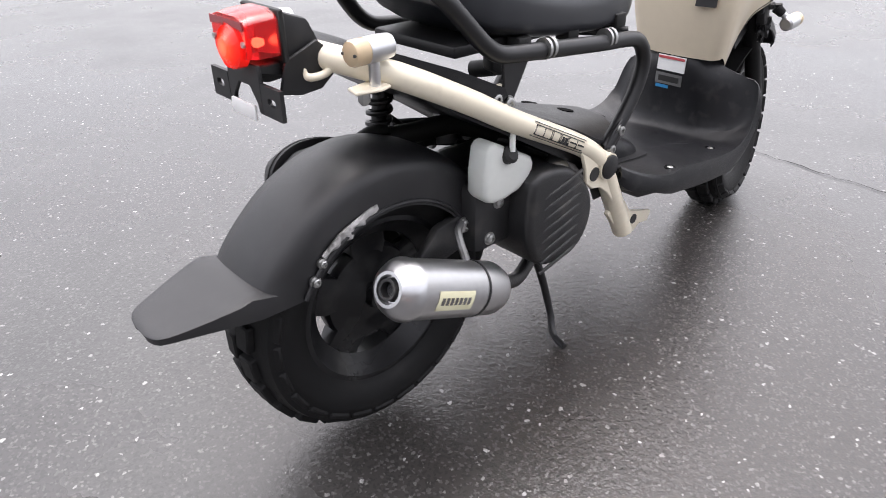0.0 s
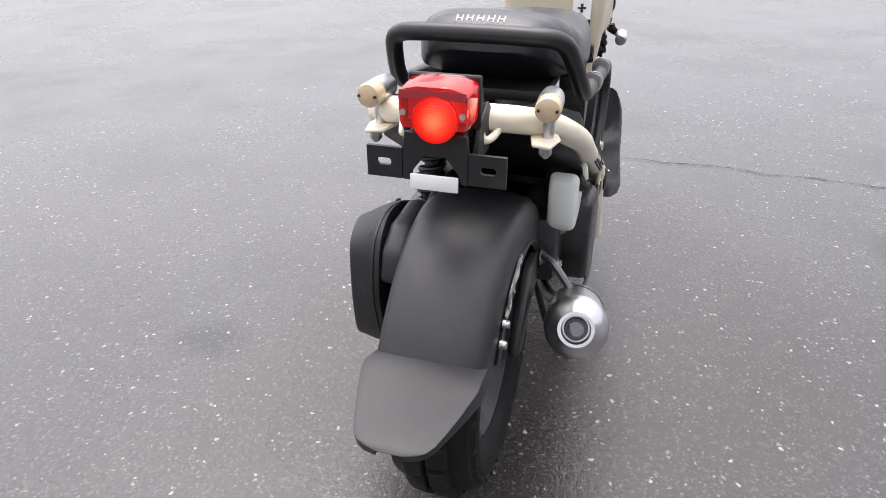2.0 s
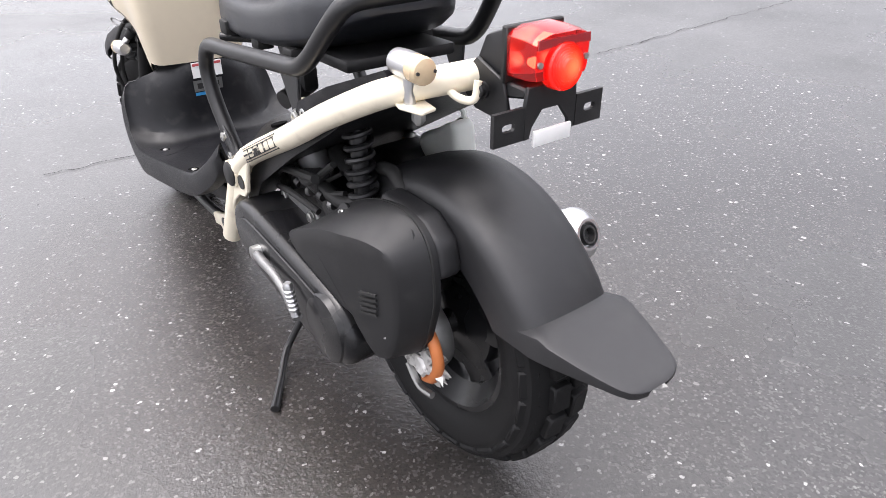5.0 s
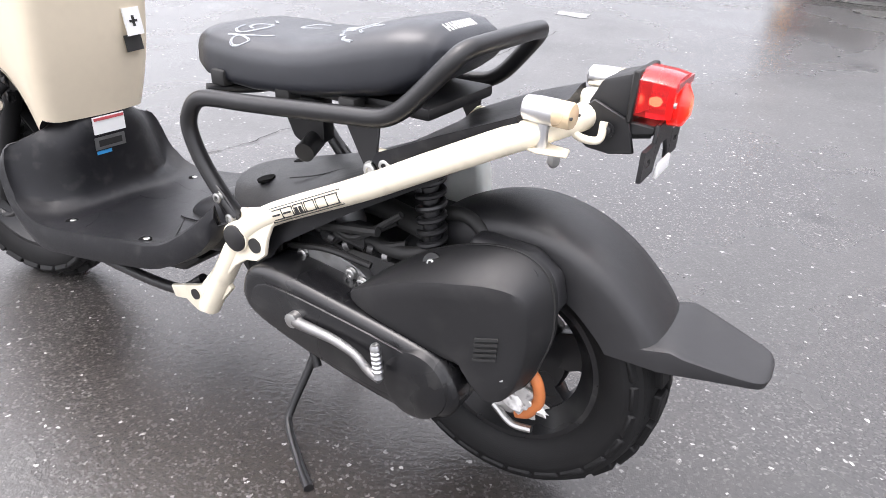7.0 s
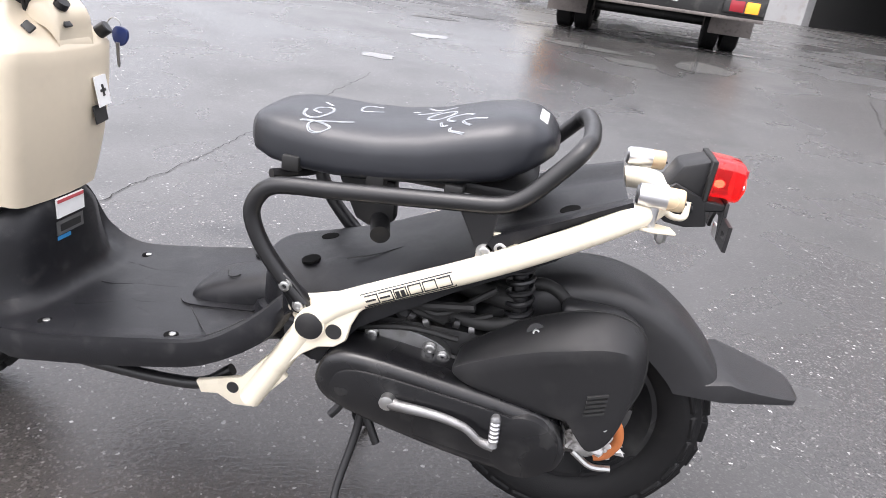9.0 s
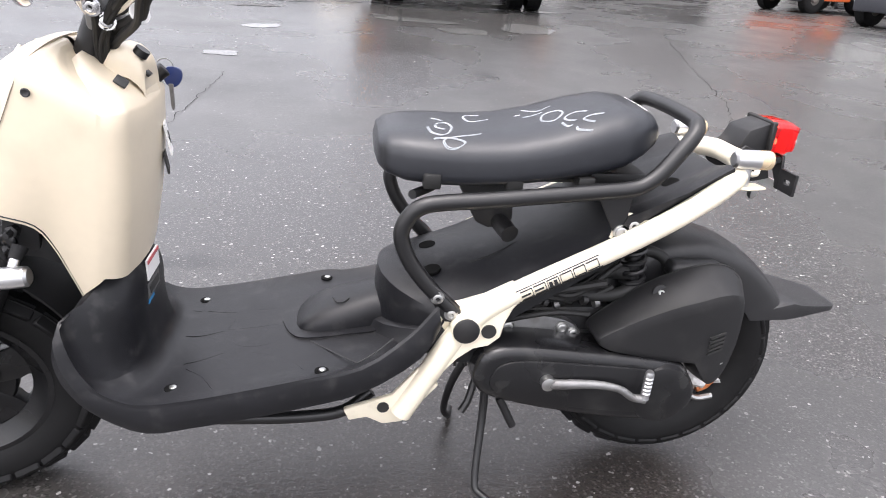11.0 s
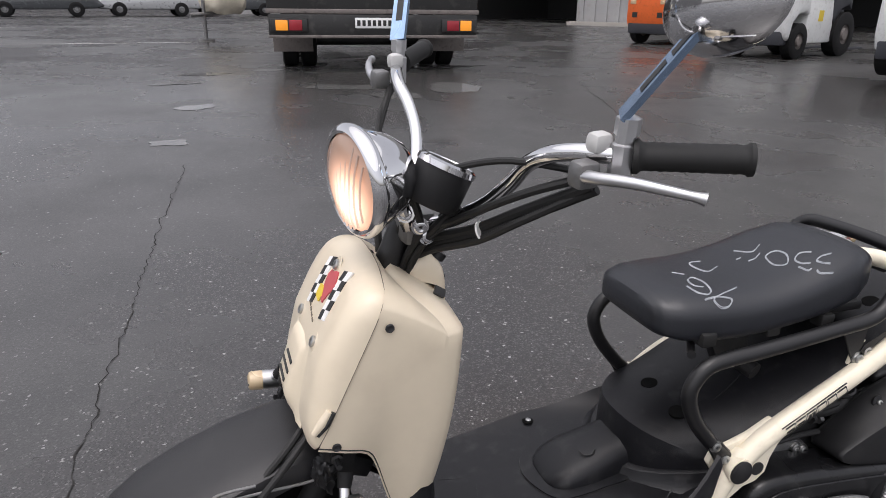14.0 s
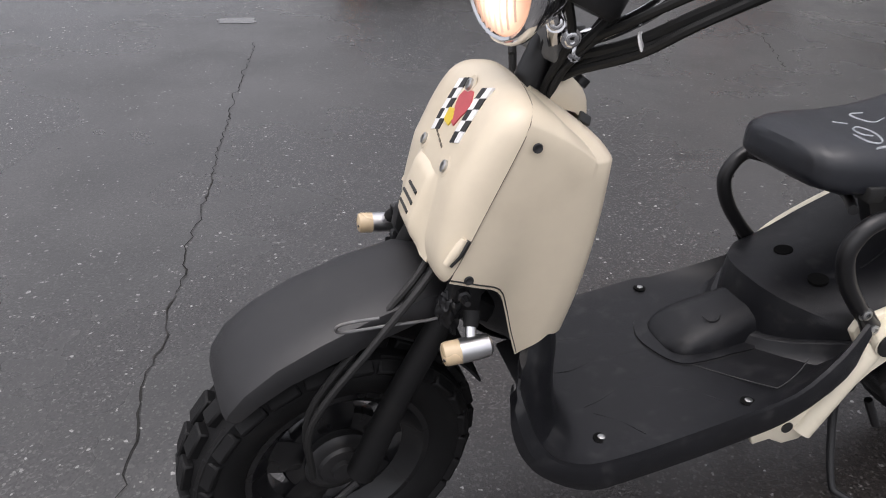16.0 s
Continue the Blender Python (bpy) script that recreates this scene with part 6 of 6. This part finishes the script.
    for a0, a1 in ((0.26, 0.55), (0.62, 0.9)):
        part("arm_slot", steered(loft([[arm0 + d * (n * h) + e * (0.0062 * a) + d.cross(e) * (0.0048 * b) for a, b in ((-1, -1), (1, -1), (1, 1), (-1, 1))] for h in (a0, a1)])), M_INK_HOLE, mir, "dark slot in the arm")
    head = arm1 + Vector((-0.012, 0.0, 0.012))
    sq = Matrix.Translation(head) @ Matrix.Rotation(radians(14), 4, "X") @ Matrix.Diagonal((1, 1, 0.58, 1)) @ Matrix.Translation(-head)
    bm = revolve([(-0.036, 0.0), (-0.033, 0.03), (-0.022, 0.068), (-0.006, 0.092), (0.0, 0.095), (0.004, 0.095), (0.004, 0.0)], head, (-0.95, 0.18 * s, -0.05), 36)
    bmesh.ops.transform(bm, matrix=sq, verts=bm.verts)
    part("mirror_shell", steered(bm), M_CHROME, mir, "oval chrome mirror shell")
    bm = revolve([(0.0042, 0.0), (0.0042, 0.090), (0.0055, 0.090), (0.0055, 0.0)], head, (-0.95, 0.18 * s, -0.05), 36)
    bmesh.ops.transform(bm, matrix=sq, verts=bm.verts)
    part("mirror_glass", steered(bm), M_MIRROR, mir)
for pts, r in (([(0.875, 0.29, 1.040), (0.925, 0.19, 0.965), (0.94, 0.14, 0.930), (0.98, 0.06, 0.885), (1.01, 0.02, 0.83)], 0.0062), ([(0.88, 0.28, 1.035), (0.93, 0.21, 0.975), (0.948, 0.14, 0.922), (0.99, 0.05, 0.87), (1.01, 0.03, 0.82)], 0.006), ([(0.96, 0.10, 0.965), (0.985, 0.085, 0.93), (1.0, 0.06, 0.89), (1.01, 0.04, 0.83)], 0.007), ([(1.03, 0.09, 0.985), (1.01, 0.08, 0.93), (1.015, 0.05, 0.87), (1.02, 0.03, 0.82)], 0.006), ([(0.885, 0.28, 1.055), (0.93, 0.22, 1.02), (0.96, 0.13, 0.96), (1.0, 0.05, 0.90), (1.02, 0.02, 0.84)], 0.006), ([(0.88, 0.285, 1.045), (0.92, 0.20, 0.985), (0.945, 0.12, 0.93), (1.0, 0.03, 0.88), (1.03, 0.0, 0.82)], 0.008), ([(0.88, 0.28, 1.06), (0.945, 0.17, 1.05), (1.0, 0.08, 1.0), (1.02, 0.04, 0.92), (1.03, 0.02, 0.85)], 0.005), ([(0.89, -0.27, 1.055), (0.95, -0.2, 1.02), (1.0, -0.1, 0.96), (1.03, -0.03, 0.88)], 0.005), ([(0.90, -0.26, 1.06), (0.98, -0.15, 0.98), (1.02, -0.05, 0.90), (1.03, -0.02, 0.85)], 0.006)):
    part("control_cable", steered(tube(pts, r, 8)), M_GRIP, scooter, "black control cable")
for k in range(6):
    a = 0.4 + 0.9 * k
    pts = [(0.955 - 0.012 * math.cos(a), 0.10 + 0.012 * math.sin(a), 0.955 + 0.004 * k), (0.985, 0.075 + 0.010 * math.sin(a), 0.918), (1.005 + 0.010 * math.cos(a), 0.050 + 0.012 * math.sin(a), 0.878), (1.015, 0.035 + 0.012 * math.sin(a), 0.825)]
    part("control_cable", steered(tube(pts, 0.0034, 8)), M_GRIP, scooter)
for p, d in (((1.020, 0.078, 0.945), (0.3, 1, 0.2)), ((1.000, 0.085, 0.925), (0.1, 1, -0.2)), ((0.985, 0.070, 0.905), (-0.2, 1, 0.1))):
    bolt(p, d, 0.010, scooter, M_CHROME)
part("stem_bracket", steered(tube([(1.040, 0.070, 0.985), (1.030, 0.066, 0.950), (1.012, 0.052, 0.912)], 0.011, 12)), M_CHROME, scooter, "chrome headlamp bracket")
part("cable_tie", steered(revolve([(0, 0.0), (0, 0.0155), (0.003, 0.0155), (0.003, 0.0)], (0.943, 0.137, 0.934), (-0.5, 0.6, 0.4), 16)), M_WHITE, scooter, "white cable tie")
part("key_barrel", revolve([(0, 0.012), (0.012, 0.012), (0.012, 0)], (0.956, 0.026, 0.851), (-0.6, 0, 0.8), 16), M_TUBE, scooter)
part("key_lock", revolve([(-0.01, 0.013), (0.010, 0.013), (0.012, 0.011), (0.012, 0)], (0.955, -0.082, 0.806), (-0.75, -0.2, 0.6), 16), M_TUBE, scooter, "black lock barrel with the key in it")
key_fob = part("key_fob", prism(smooth_outline([(-0.020, 0.018), (0.006, 0.022), (0.018, 0.004), (0.010, -0.020), (-0.010, -0.022), (-0.024, -0.002)], 3), -0.005, 0.005, 0.003, 2), M_BLUEDARK, scooter, "dark blue key fob hanging from the lock")
key_fob.location = Vector((0.944, -0.116, 0.794)) * K
key_fob.scale = (0.8, 0.8, 0.8)
part("key_blade", prism([(-0.005, -0.015), (0.006, -0.015), (0.004, -0.070), (0.0, -0.076), (-0.004, -0.070)], 0.006, 0.009, 0.001, 1), M_ALLOY, key_fob, "steel key hanging below the fob")
part("key_ring", tube([(0.030 * math.cos(a) * 0.6 + 0.012, 0.0, 0.022 + 0.030 * math.sin(a) * 0.6) for a in np.linspace(0, 2 * math.pi, 13)], 0.0014, 6, 2), M_STEEL, key_fob)


# ---- things at the far side of the yard ----
def wheel_bm(c, r, w, segs=28):
    return revolve([(-w / 2, r * 0.45), (-w / 2, r * 0.6), (-w / 2, r * 0.9), (-w * 0.42, r), (w * 0.42, r), (w / 2, r * 0.9), (w / 2, r * 0.6), (w / 2, r * 0.45)], c, (0, 1, 0), segs, cap=False)


def hub_bm(c, r, w):
    return revolve([(-w / 2 - 0.01, 0.0), (-w / 2 - 0.01, r * 0.25), (-w / 2 + 0.03, r * 0.3), (-w / 2 + 0.02, r * 0.58), (w / 2 - 0.02, r * 0.58), (w / 2 - 0.03, r * 0.3), (w / 2 + 0.01, r * 0.25), (w / 2 + 0.01, 0.0)], c, (0, 1, 0), 20)


FAR = 0.377
# truck seen from behind; local x to its rear, y across
truck = thing("flatbed_truck", "dusty black flatbed truck seen from behind", "truck", (-0.68, -6.95, FAR), 83)
part("tail_board", box(-0.06, 0, 0.88, 0.06, 2.36, 0.5, 0.01), M_TRUCK, truck, k=1.0)
part("deck_edge", box(-0.04, 0, 0.65, 0.08, 2.38, 0.05, 0.008), M_TRUCKGREY, truck, "scuffed steel deck edge", k=1.0)
part("deck", box(-2.3, 0, 0.71, 4.5, 2.34, 0.12, 0.01), M_TRUCK, truck, k=1.0)
for s in (1, -1):
    part("side_board", box(-2.3, 1.17 * s, 0.95, 4.4, 0.05, 0.4, 0.01), M_TRUCK, truck, k=1.0)
    part("mudflap", box(-0.55, 0.92 * s, 0.37, 0.02, 0.46, 0.36, 0.004), M_TRUCKGREY, truck, "grey rubber mudflap", k=1.0)
    for q in (0, 1):
        w = part("wheel", wheel_bm((-0.95, (0.74 + 0.22 * q) * s, 0.31), 0.31, 0.19), M_RUBBER, truck, k=1.0)
        part("hub", hub_bm((-0.95, (0.74 + 0.22 * q) * s, 0.31), 0.31, 0.19), M_TRUCKGREY, w, k=1.0)
    w = part("wheel", wheel_bm((-3.6, 0.90 * s, 0.31), 0.31, 0.2), M_RUBBER, truck, k=1.0)
    cl = part("tail_lamp", box(0.015, 0.95 * s, 0.505, 0.05, 0.40, 0.14, 0.01), M_TRUCK, truck, k=1.0)
    part("amber_lens", box(0.042, 1.03 * s, 0.505, 0.012, 0.13, 0.11, 0.004), M_TILTAMBER, cl, "amber signal lens", k=1.0)
    part("red_lens", box(0.042, 0.88 * s, 0.505, 0.012, 0.14, 0.11, 0.004), M_TRUCKRED, cl, "dark red tail lens", k=1.0)
part("rear_panel", box(-0.02, 0, 0.51, 0.04, 2.34, 0.22, 0.006), M_TRUCK, truck, k=1.0)
part("bumper_bar", box(0.0, 0, 0.385, 0.05, 2.34, 0.035, 0.008), M_TRUCKGREY, truck, k=1.0)
np_ = part("number_plate", box(0.012, 0.03, 0.53, 0.01, 0.52, 0.112, 0.003), M_WHITE, truck, "white number plate with plain dark bars", k=1.0)
for i in range(8):
    part("plate_bar", box(0.019, -0.19 + 0.058 * i, 0.53, 0.004, 0.036, 0.06, 0.0), M_INK_HOLE, np_, k=1.0)
part("chassis", box(-2.2, 0, 0.5, 4.0, 0.7, 0.2, 0.01), M_TRUCK, truck, k=1.0)
part("axle", tube([(-0.95, -0.7, 0.31), (-0.95, 0.7, 0.31)], 0.07, 12), M_TRUCK, truck, k=1.0)
part("cab", box(-4.6, 0, 1.2, 1.6, 1.9, 1.7, 0.08), M_TRUCK, truck, k=1.0)


def forklift(at, turn, paint, lower, label):
    f = thing("forklift", label, "forklift", at, turn, "forklifts along the yard")
    cw = [(-1.05, 0.30), (-1.12, 0.45), (-1.12, 0.95), (-1.02, 1.10), (-0.55, 1.12), (-0.45, 0.95), (-0.40, 0.62), (-0.55, 0.66), (-0.72, 0.64), (-0.86, 0.52), (-0.9, 0.36), (-0.92, 0.25)]
    part("counterweight", prism(cw, -0.52, 0.52, 0.05, 3), paint, f, k=1.0)
    part("counterweight_foot", prism([(-1.08, 0.2), (-1.1, 0.42), (-0.92, 0.42), (-0.9, 0.2)], -0.48, 0.48, 0.03, 2), lower, f, k=1.0)
    part("body", prism([(-0.50, 0.22), (-0.44, 0.62), (-0.45, 1.05), (0.25, 1.05), (0.35, 0.62), (0.42, 0.22)], -0.50, 0.50, 0.03, 2), paint, f, k=1.0)
    part("front_hood", prism([(0.33, 0.55), (0.30, 1.15), (0.62, 1.1), (0.92, 0.85), (0.95, 0.7), (0.82, 0.78), (0.6, 0.72), (0.45, 0.5)], -0.5, 0.5, 0.03, 2), M_FORKDARK, f, k=1.0)
    for s in (1, -1):
        for x, r, w in ((-0.68, 0.26, 0.17), (0.68, 0.34, 0.22)):
            wl = part("wheel", wheel_bm((x, 0.46 * s, r), r, w), M_RUBBER, f, k=1.0)
            part("hub", hub_bm((x, 0.46 * s, r), r, w), M_TRUCKGREY, wl, k=1.0)
        part("guard_post", tube([(-0.45, 0.45 * s, 1.05), (-0.40, 0.45 * s, 2.0), (-0.2, 0.45 * s, 2.1), (0.5, 0.45 * s, 2.08), (0.75, 0.45 * s, 1.05)], 0.035, 10), M_FORKDARK, f, k=1.0)
        part("mast_rail", box(1.0, 0.28 * s, 1.1, 0.12, 0.08, 2.0, 0.01), M_FORKDARK, f, k=1.0)
        part("fork", box(1.55, 0.25 * s, 0.08, 1.0, 0.1, 0.04, 0.005), M_FORKDARK, f, k=1.0)
        part("data_label", box(-0.05, 0.503 * s, 0.62, 0.14, 0.004, 0.16), M_YELLOWINK, f, "yellow label", k=1.0)
        part("stripe_bar", box(-0.02, 0.503 * s, 0.86, 0.62, 0.004, 0.018), M_REDINK, f, k=1.0)
        part("name_bar", box(-0.15, 0.503 * s, 0.93, 0.32, 0.004, 0.05), M_BLUEINK, f, k=1.0)
        part("rear_lamp", box(-1.125, 0.36 * s, 0.80, 0.02, 0.14, 0.08, 0.01), M_AMBER, f, k=1.0)
        part("vent_slot", box(-1.124, 0.30 * s, 0.56, 0.01, 0.12, 0.1), M_INK_HOLE, f, k=1.0)
    part("roof", box(0.05, 0, 2.1, 0.9, 0.95, 0.05, 0.01), M_FORKDARK, f, k=1.0)
    part("seat", box(-0.3, 0, 1.2, 0.45, 0.5, 0.3, 0.06), M_PLASTIC, f, k=1.0)
    return f


forklift((-7.75, -8.2, FAR), 198, M_FORKWHITE, M_FORKDARK, "white forklift with a yellow label parked by the wall")
forklift((-8.3, -11.7, FAR), 198, M_FORKORANGE, M_FORKDARK, "orange forklift with a dark counterweight foot")
forklift((-7.2, -5.0, FAR), 198, M_FORKWHITE, M_FORKDARK, "white forklift standing at the yard's edge")


def car(at, turn, paint, label):
    c = thing("car", label, "car", at, turn, "cars parked far across the yard")
    side = smooth_outline([(-2.1, 0.35), (-2.15, 0.7), (-1.9, 0.9), (-1.3, 0.95), (-0.8, 1.4), (0.5, 1.42), (1.1, 1.0), (1.9, 0.85), (2.15, 0.6), (2.1, 0.32)], 3)
    part("body", prism(side, -0.82, 0.82, 0.08, 3), paint, c, k=1.0)
    for s in (1, -1):
        part("side_glass", prism([(-1.05, 0.98), (-0.72, 1.33), (0.45, 1.35), (0.92, 1.0)], 0.822 * s - 0.004, 0.822 * s + 0.004), M_DARKGLASS, c, k=1.0)
        for x in (-1.3, 1.35):
            w = part("wheel", wheel_bm((x, 0.74 * s, 0.31), 0.31, 0.2), M_RUBBER, c, k=1.0)
            part("hub", hub_bm((x, 0.74 * s, 0.31), 0.31, 0.2), M_ALLOY, w, k=1.0)
    part("rear_glass", box(-1.12, 0, 1.17, 0.02, 1.3, 0.4, m=Matrix.Rotation(radians(42), 4, "Y")), M_DARKGLASS, c, k=1.0)
    return c


car((7.6, -34.0, FAR), 10, M_CARDARK, "dark car parked at the far side")
car((3.4, -35.5, FAR), 10, M_CARSILVER, "silver car parked at the far side")
car((-0.5, -37.0, FAR), 10, M_CARDARK, "dark car parked at the far side")
car((12.5, -33.0, FAR), 10, M_CARSILVER, "silver car parked at the far side")

# workshop wall with a dark gateway, behind truck and forklifts
WD = Vector((-0.51, 0.86, 0.0)).normalized()
WN = Vector((WD.y, -WD.x, 0.0))
W0 = Vector((-12.0, -25.2, FAR))
TURNW = math.degrees(math.atan2(WD.y, WD.x))


def wall_piece(name, a, b, z0, z1, mat, thick=0.4, off=0.0):
    c = W0 + WD * ((a + b) / 2) - WN * off
    return part(name, box(c.x, c.y, FAR + (z0 + z1) / 2, b - a, thick, z1 - z0, m=Matrix.Rotation(radians(TURNW), 4, "Z")), mat, k=1.0, smooth=False)


wall_east = tagged(wall_piece("wall_east", 1.5, 4.3, 0, 4.5, M_SHEET), "grey corrugated workshop wall between two gateways", "wall", kind="structure")
# Carried up to 12 m, out of view, to darken reflections below.
tagged(wall_piece("wall_north", -22.0, -5.6, 0, 12.0, M_SHEET), "grey corrugated workshop wall beyond the gateway", "wall", kind="structure")
tagged(wall_piece("wall_west", 14.0, 24.0, 0, 12.0, M_SHEET), "grey corrugated workshop wall by the forklifts", "wall", kind="structure")
tagged(wall_piece("wall_sky_block", -5.6, 14.0, 4.5, 12.0, M_SHEET), "unseen grey sheet above the gateways, added to block sky", "wall", kind="structure")
# Interior shade is in the colour; unseen roof and ends added against the sky.
tagged(wall_piece("wall_shade_back", -5.6, 14.0, 0, 4.8, M_SHADE, 0.2, 9.0), "back wall with the workshop's shade in its near-black colour", "wall", kind="structure")
tagged(wall_piece("sky_block_roof", -5.6, 14.0, 4.8, 5.0, M_SHADE, 8.9, 4.65), "unseen near-black roof added to keep sky out of the gateways", "ceiling", kind="structure")
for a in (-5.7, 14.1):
    tagged(wall_piece("sky_block_end", a - 0.1, a + 0.1, 0, 4.8, M_SHADE, 8.9, 4.65), "unseen near-black end wall added to keep the workshop dark", "wall", kind="structure")
tagged(wall_piece("floor_kerb", 1.5, 4.3, 0, 0.12, M_CONCRETE, 0.6, -0.6), "pale concrete kerb along the wall", "kerb", kind="structure")
for i in range(6):
    c = W0 + WD * (1.7 + 0.5 * i) + WN * 0.2
    part("corrugation", box(c.x, c.y, FAR + 2.25, 0.22, 0.09, 4.5, 0.0, m=Matrix.Rotation(radians(TURNW), 4, "Z")), M_SHEET, wall_east, k=1.0, smooth=False)

# unseen slab beyond the cars, added to block low sky from ground reflections
tagged(part("sky_block_south", box(20.0, -52.0, FAR + 4.5, 70.0, 0.5, 9.0), M_SKYBLOCK, k=1.0, smooth=False), "long unseen grey slab added to darken the yard's reflections", "wall", kind="structure")

# covered trailer beside the truck, with its prop stand
trailer = thing("covered_trailer", "small trailer under a cream canvas with a steel prop", "trailer", (0.75, -13.6, FAR), 20)
bm = bmesh.new()
bmesh.ops.create_icosphere(bm, subdivisions=3, radius=1.0)
for v in bm.verts:
    q = Vector((math.copysign(abs(v.co.x) ** 0.5, v.co.x), math.copysign(abs(v.co.y) ** 0.5, v.co.y), math.copysign(abs(v.co.z) ** 0.5, v.co.z)))
    v.co = Vector((0.0, 0.0, 1.0)) + Vector((q.x * 0.36, q.y * 0.5, q.z * 0.5)) * (1 + 0.12 * noise.noise(v.co * 3.0))
part("canvas", bm, M_CANVAS, trailer, k=1.0)
part("prop", tube([(0.42, 0.1, 0.75), (0.42, 0.1, 0.3), (0.42, 0.1, 0.05)], 0.035, 10), M_ALLOY, trailer, k=1.0)
part("prop_foot", box(0.42, 0.1, 0.03, 0.3, 0.12, 0.06, 0.01), M_ALLOY, trailer, k=1.0)
part("drawbar", tube([(0.0, 0.0, 0.52), (0.42, 0.1, 0.5), (0.7, 0.15, 0.48)], 0.04, 8), M_ALLOY, trailer, k=1.0)


# painted lines, cracks and pale residue on the asphalt
def strip(name, pts, width, mat, label, lift=0.004, jag=0.0, seed=1, kind="structure"):
    rng = random.Random(seed)
    bm = bmesh.new()
    path = []
    for a, b in zip(pts, pts[1:]):
        n = max(2, int((Vector(b) - Vector(a)).length / (0.028 if jag else 0.4)))
        path += [Vector(a).lerp(Vector(b), i / n) for i in range(n)]
    path.append(Vector(pts[-1]))
    rows = []
    drift = 0.0
    for i, p in enumerate(path):
        d = (path[min(i + 1, len(path) - 1)] - path[max(i - 1, 0)]).normalized()
        side = Vector((-d.y, d.x))
        drift = drift * 0.6 + rng.uniform(-jag, jag)
        w = width * (rng.uniform(0.25, 1.0) if jag else 1.0)
        rows.append([bm.verts.new((q.x, q.y, ground_z(q.x, q.y) + lift)) for q in (p + side * (drift - w / 2), p + side * (drift + w / 2))])
    for a, b in zip(rows, rows[1:]):
        bm.faces.new((a[0], a[1], b[1], b[0]))
    return tagged(part(name, bm, mat, k=1.0), label, name.replace("_", " "), kind=kind)


strip("road_marking", [(1.0, -13.3), (2.4, -13.1), (6.0, -13.0), (14.0, -12.4)], 0.10, M_PAINTLINE, "worn white line painted across the yard")
strip("road_marking", [(3.0, -21.5), (9.0, -21.0), (20.0, -20.0)], 0.12, M_PAINTLINE, "worn white line painted across the yard")
strip("pavement_crack", [(1.66, 0.35), (1.61, -0.2), (1.60, -0.55), (1.585, -0.85), (1.575, -1.15), (1.55, -1.42), (1.515, -1.95), (1.43, -2.95), (1.36, -3.6)], 0.006, M_CRACK, "long jagged crack in the asphalt", 0.003, 0.013, 3)
strip("pavement_crack", [(-1.75, -2.7), (-2.0, -3.25), (-2.27, -4.4), (-2.8, -6.4)], 0.006, M_CRACK, "faint crack in the asphalt", 0.003, 0.014, 5)


def residue(x, y, rx, ry, turn, seed):
    rng = random.Random(seed)
    bm = bmesh.new()
    n = 26
    ring = []
    for i in range(n):
        a = 2 * math.pi * i / n
        r = 1 + 0.5 * noise.noise(Vector((math.cos(a) * 1.6, math.sin(a) * 1.6, seed * 3.7)))
        q = Matrix.Rotation(radians(turn), 2) @ Vector((math.cos(a) * rx * r, math.sin(a) * ry * r))
        ring.append(bm.verts.new((x + q.x, y + q.y, ground_z(x + q.x, y + q.y) + 0.0025)))
    bm.faces.new(ring)
    bmesh.ops.triangulate(bm, faces=bm.faces)
    return tagged(part("pale_puddle", bm, M_PUDDLE, k=1.0), "pale shallow puddle film on the asphalt", "puddle", kind="structure")


for i, (x, y, rx, ry, turn) in enumerate(((1.27, -5.19, 0.20, 0.06, 10), (1.47, -4.12, 0.15, 0.05, 0), (1.45, -6.4, 0.28, 0.07, 15), (1.2, -7.1, 0.3, 0.08, 5), (-1.2, -5.7, 0.35, 0.14, -50), (-0.55, -5.4, 0.30, 0.08, -10), (-1.6, -7.4, 0.6, 0.08, 5), (-0.1, -5.9, 0.45, 0.09, -8), (0.5, -7.4, 0.2, 0.06, 0))):
    residue(x, y, rx * 0.85, ry * 1.7, turn, i + 1)
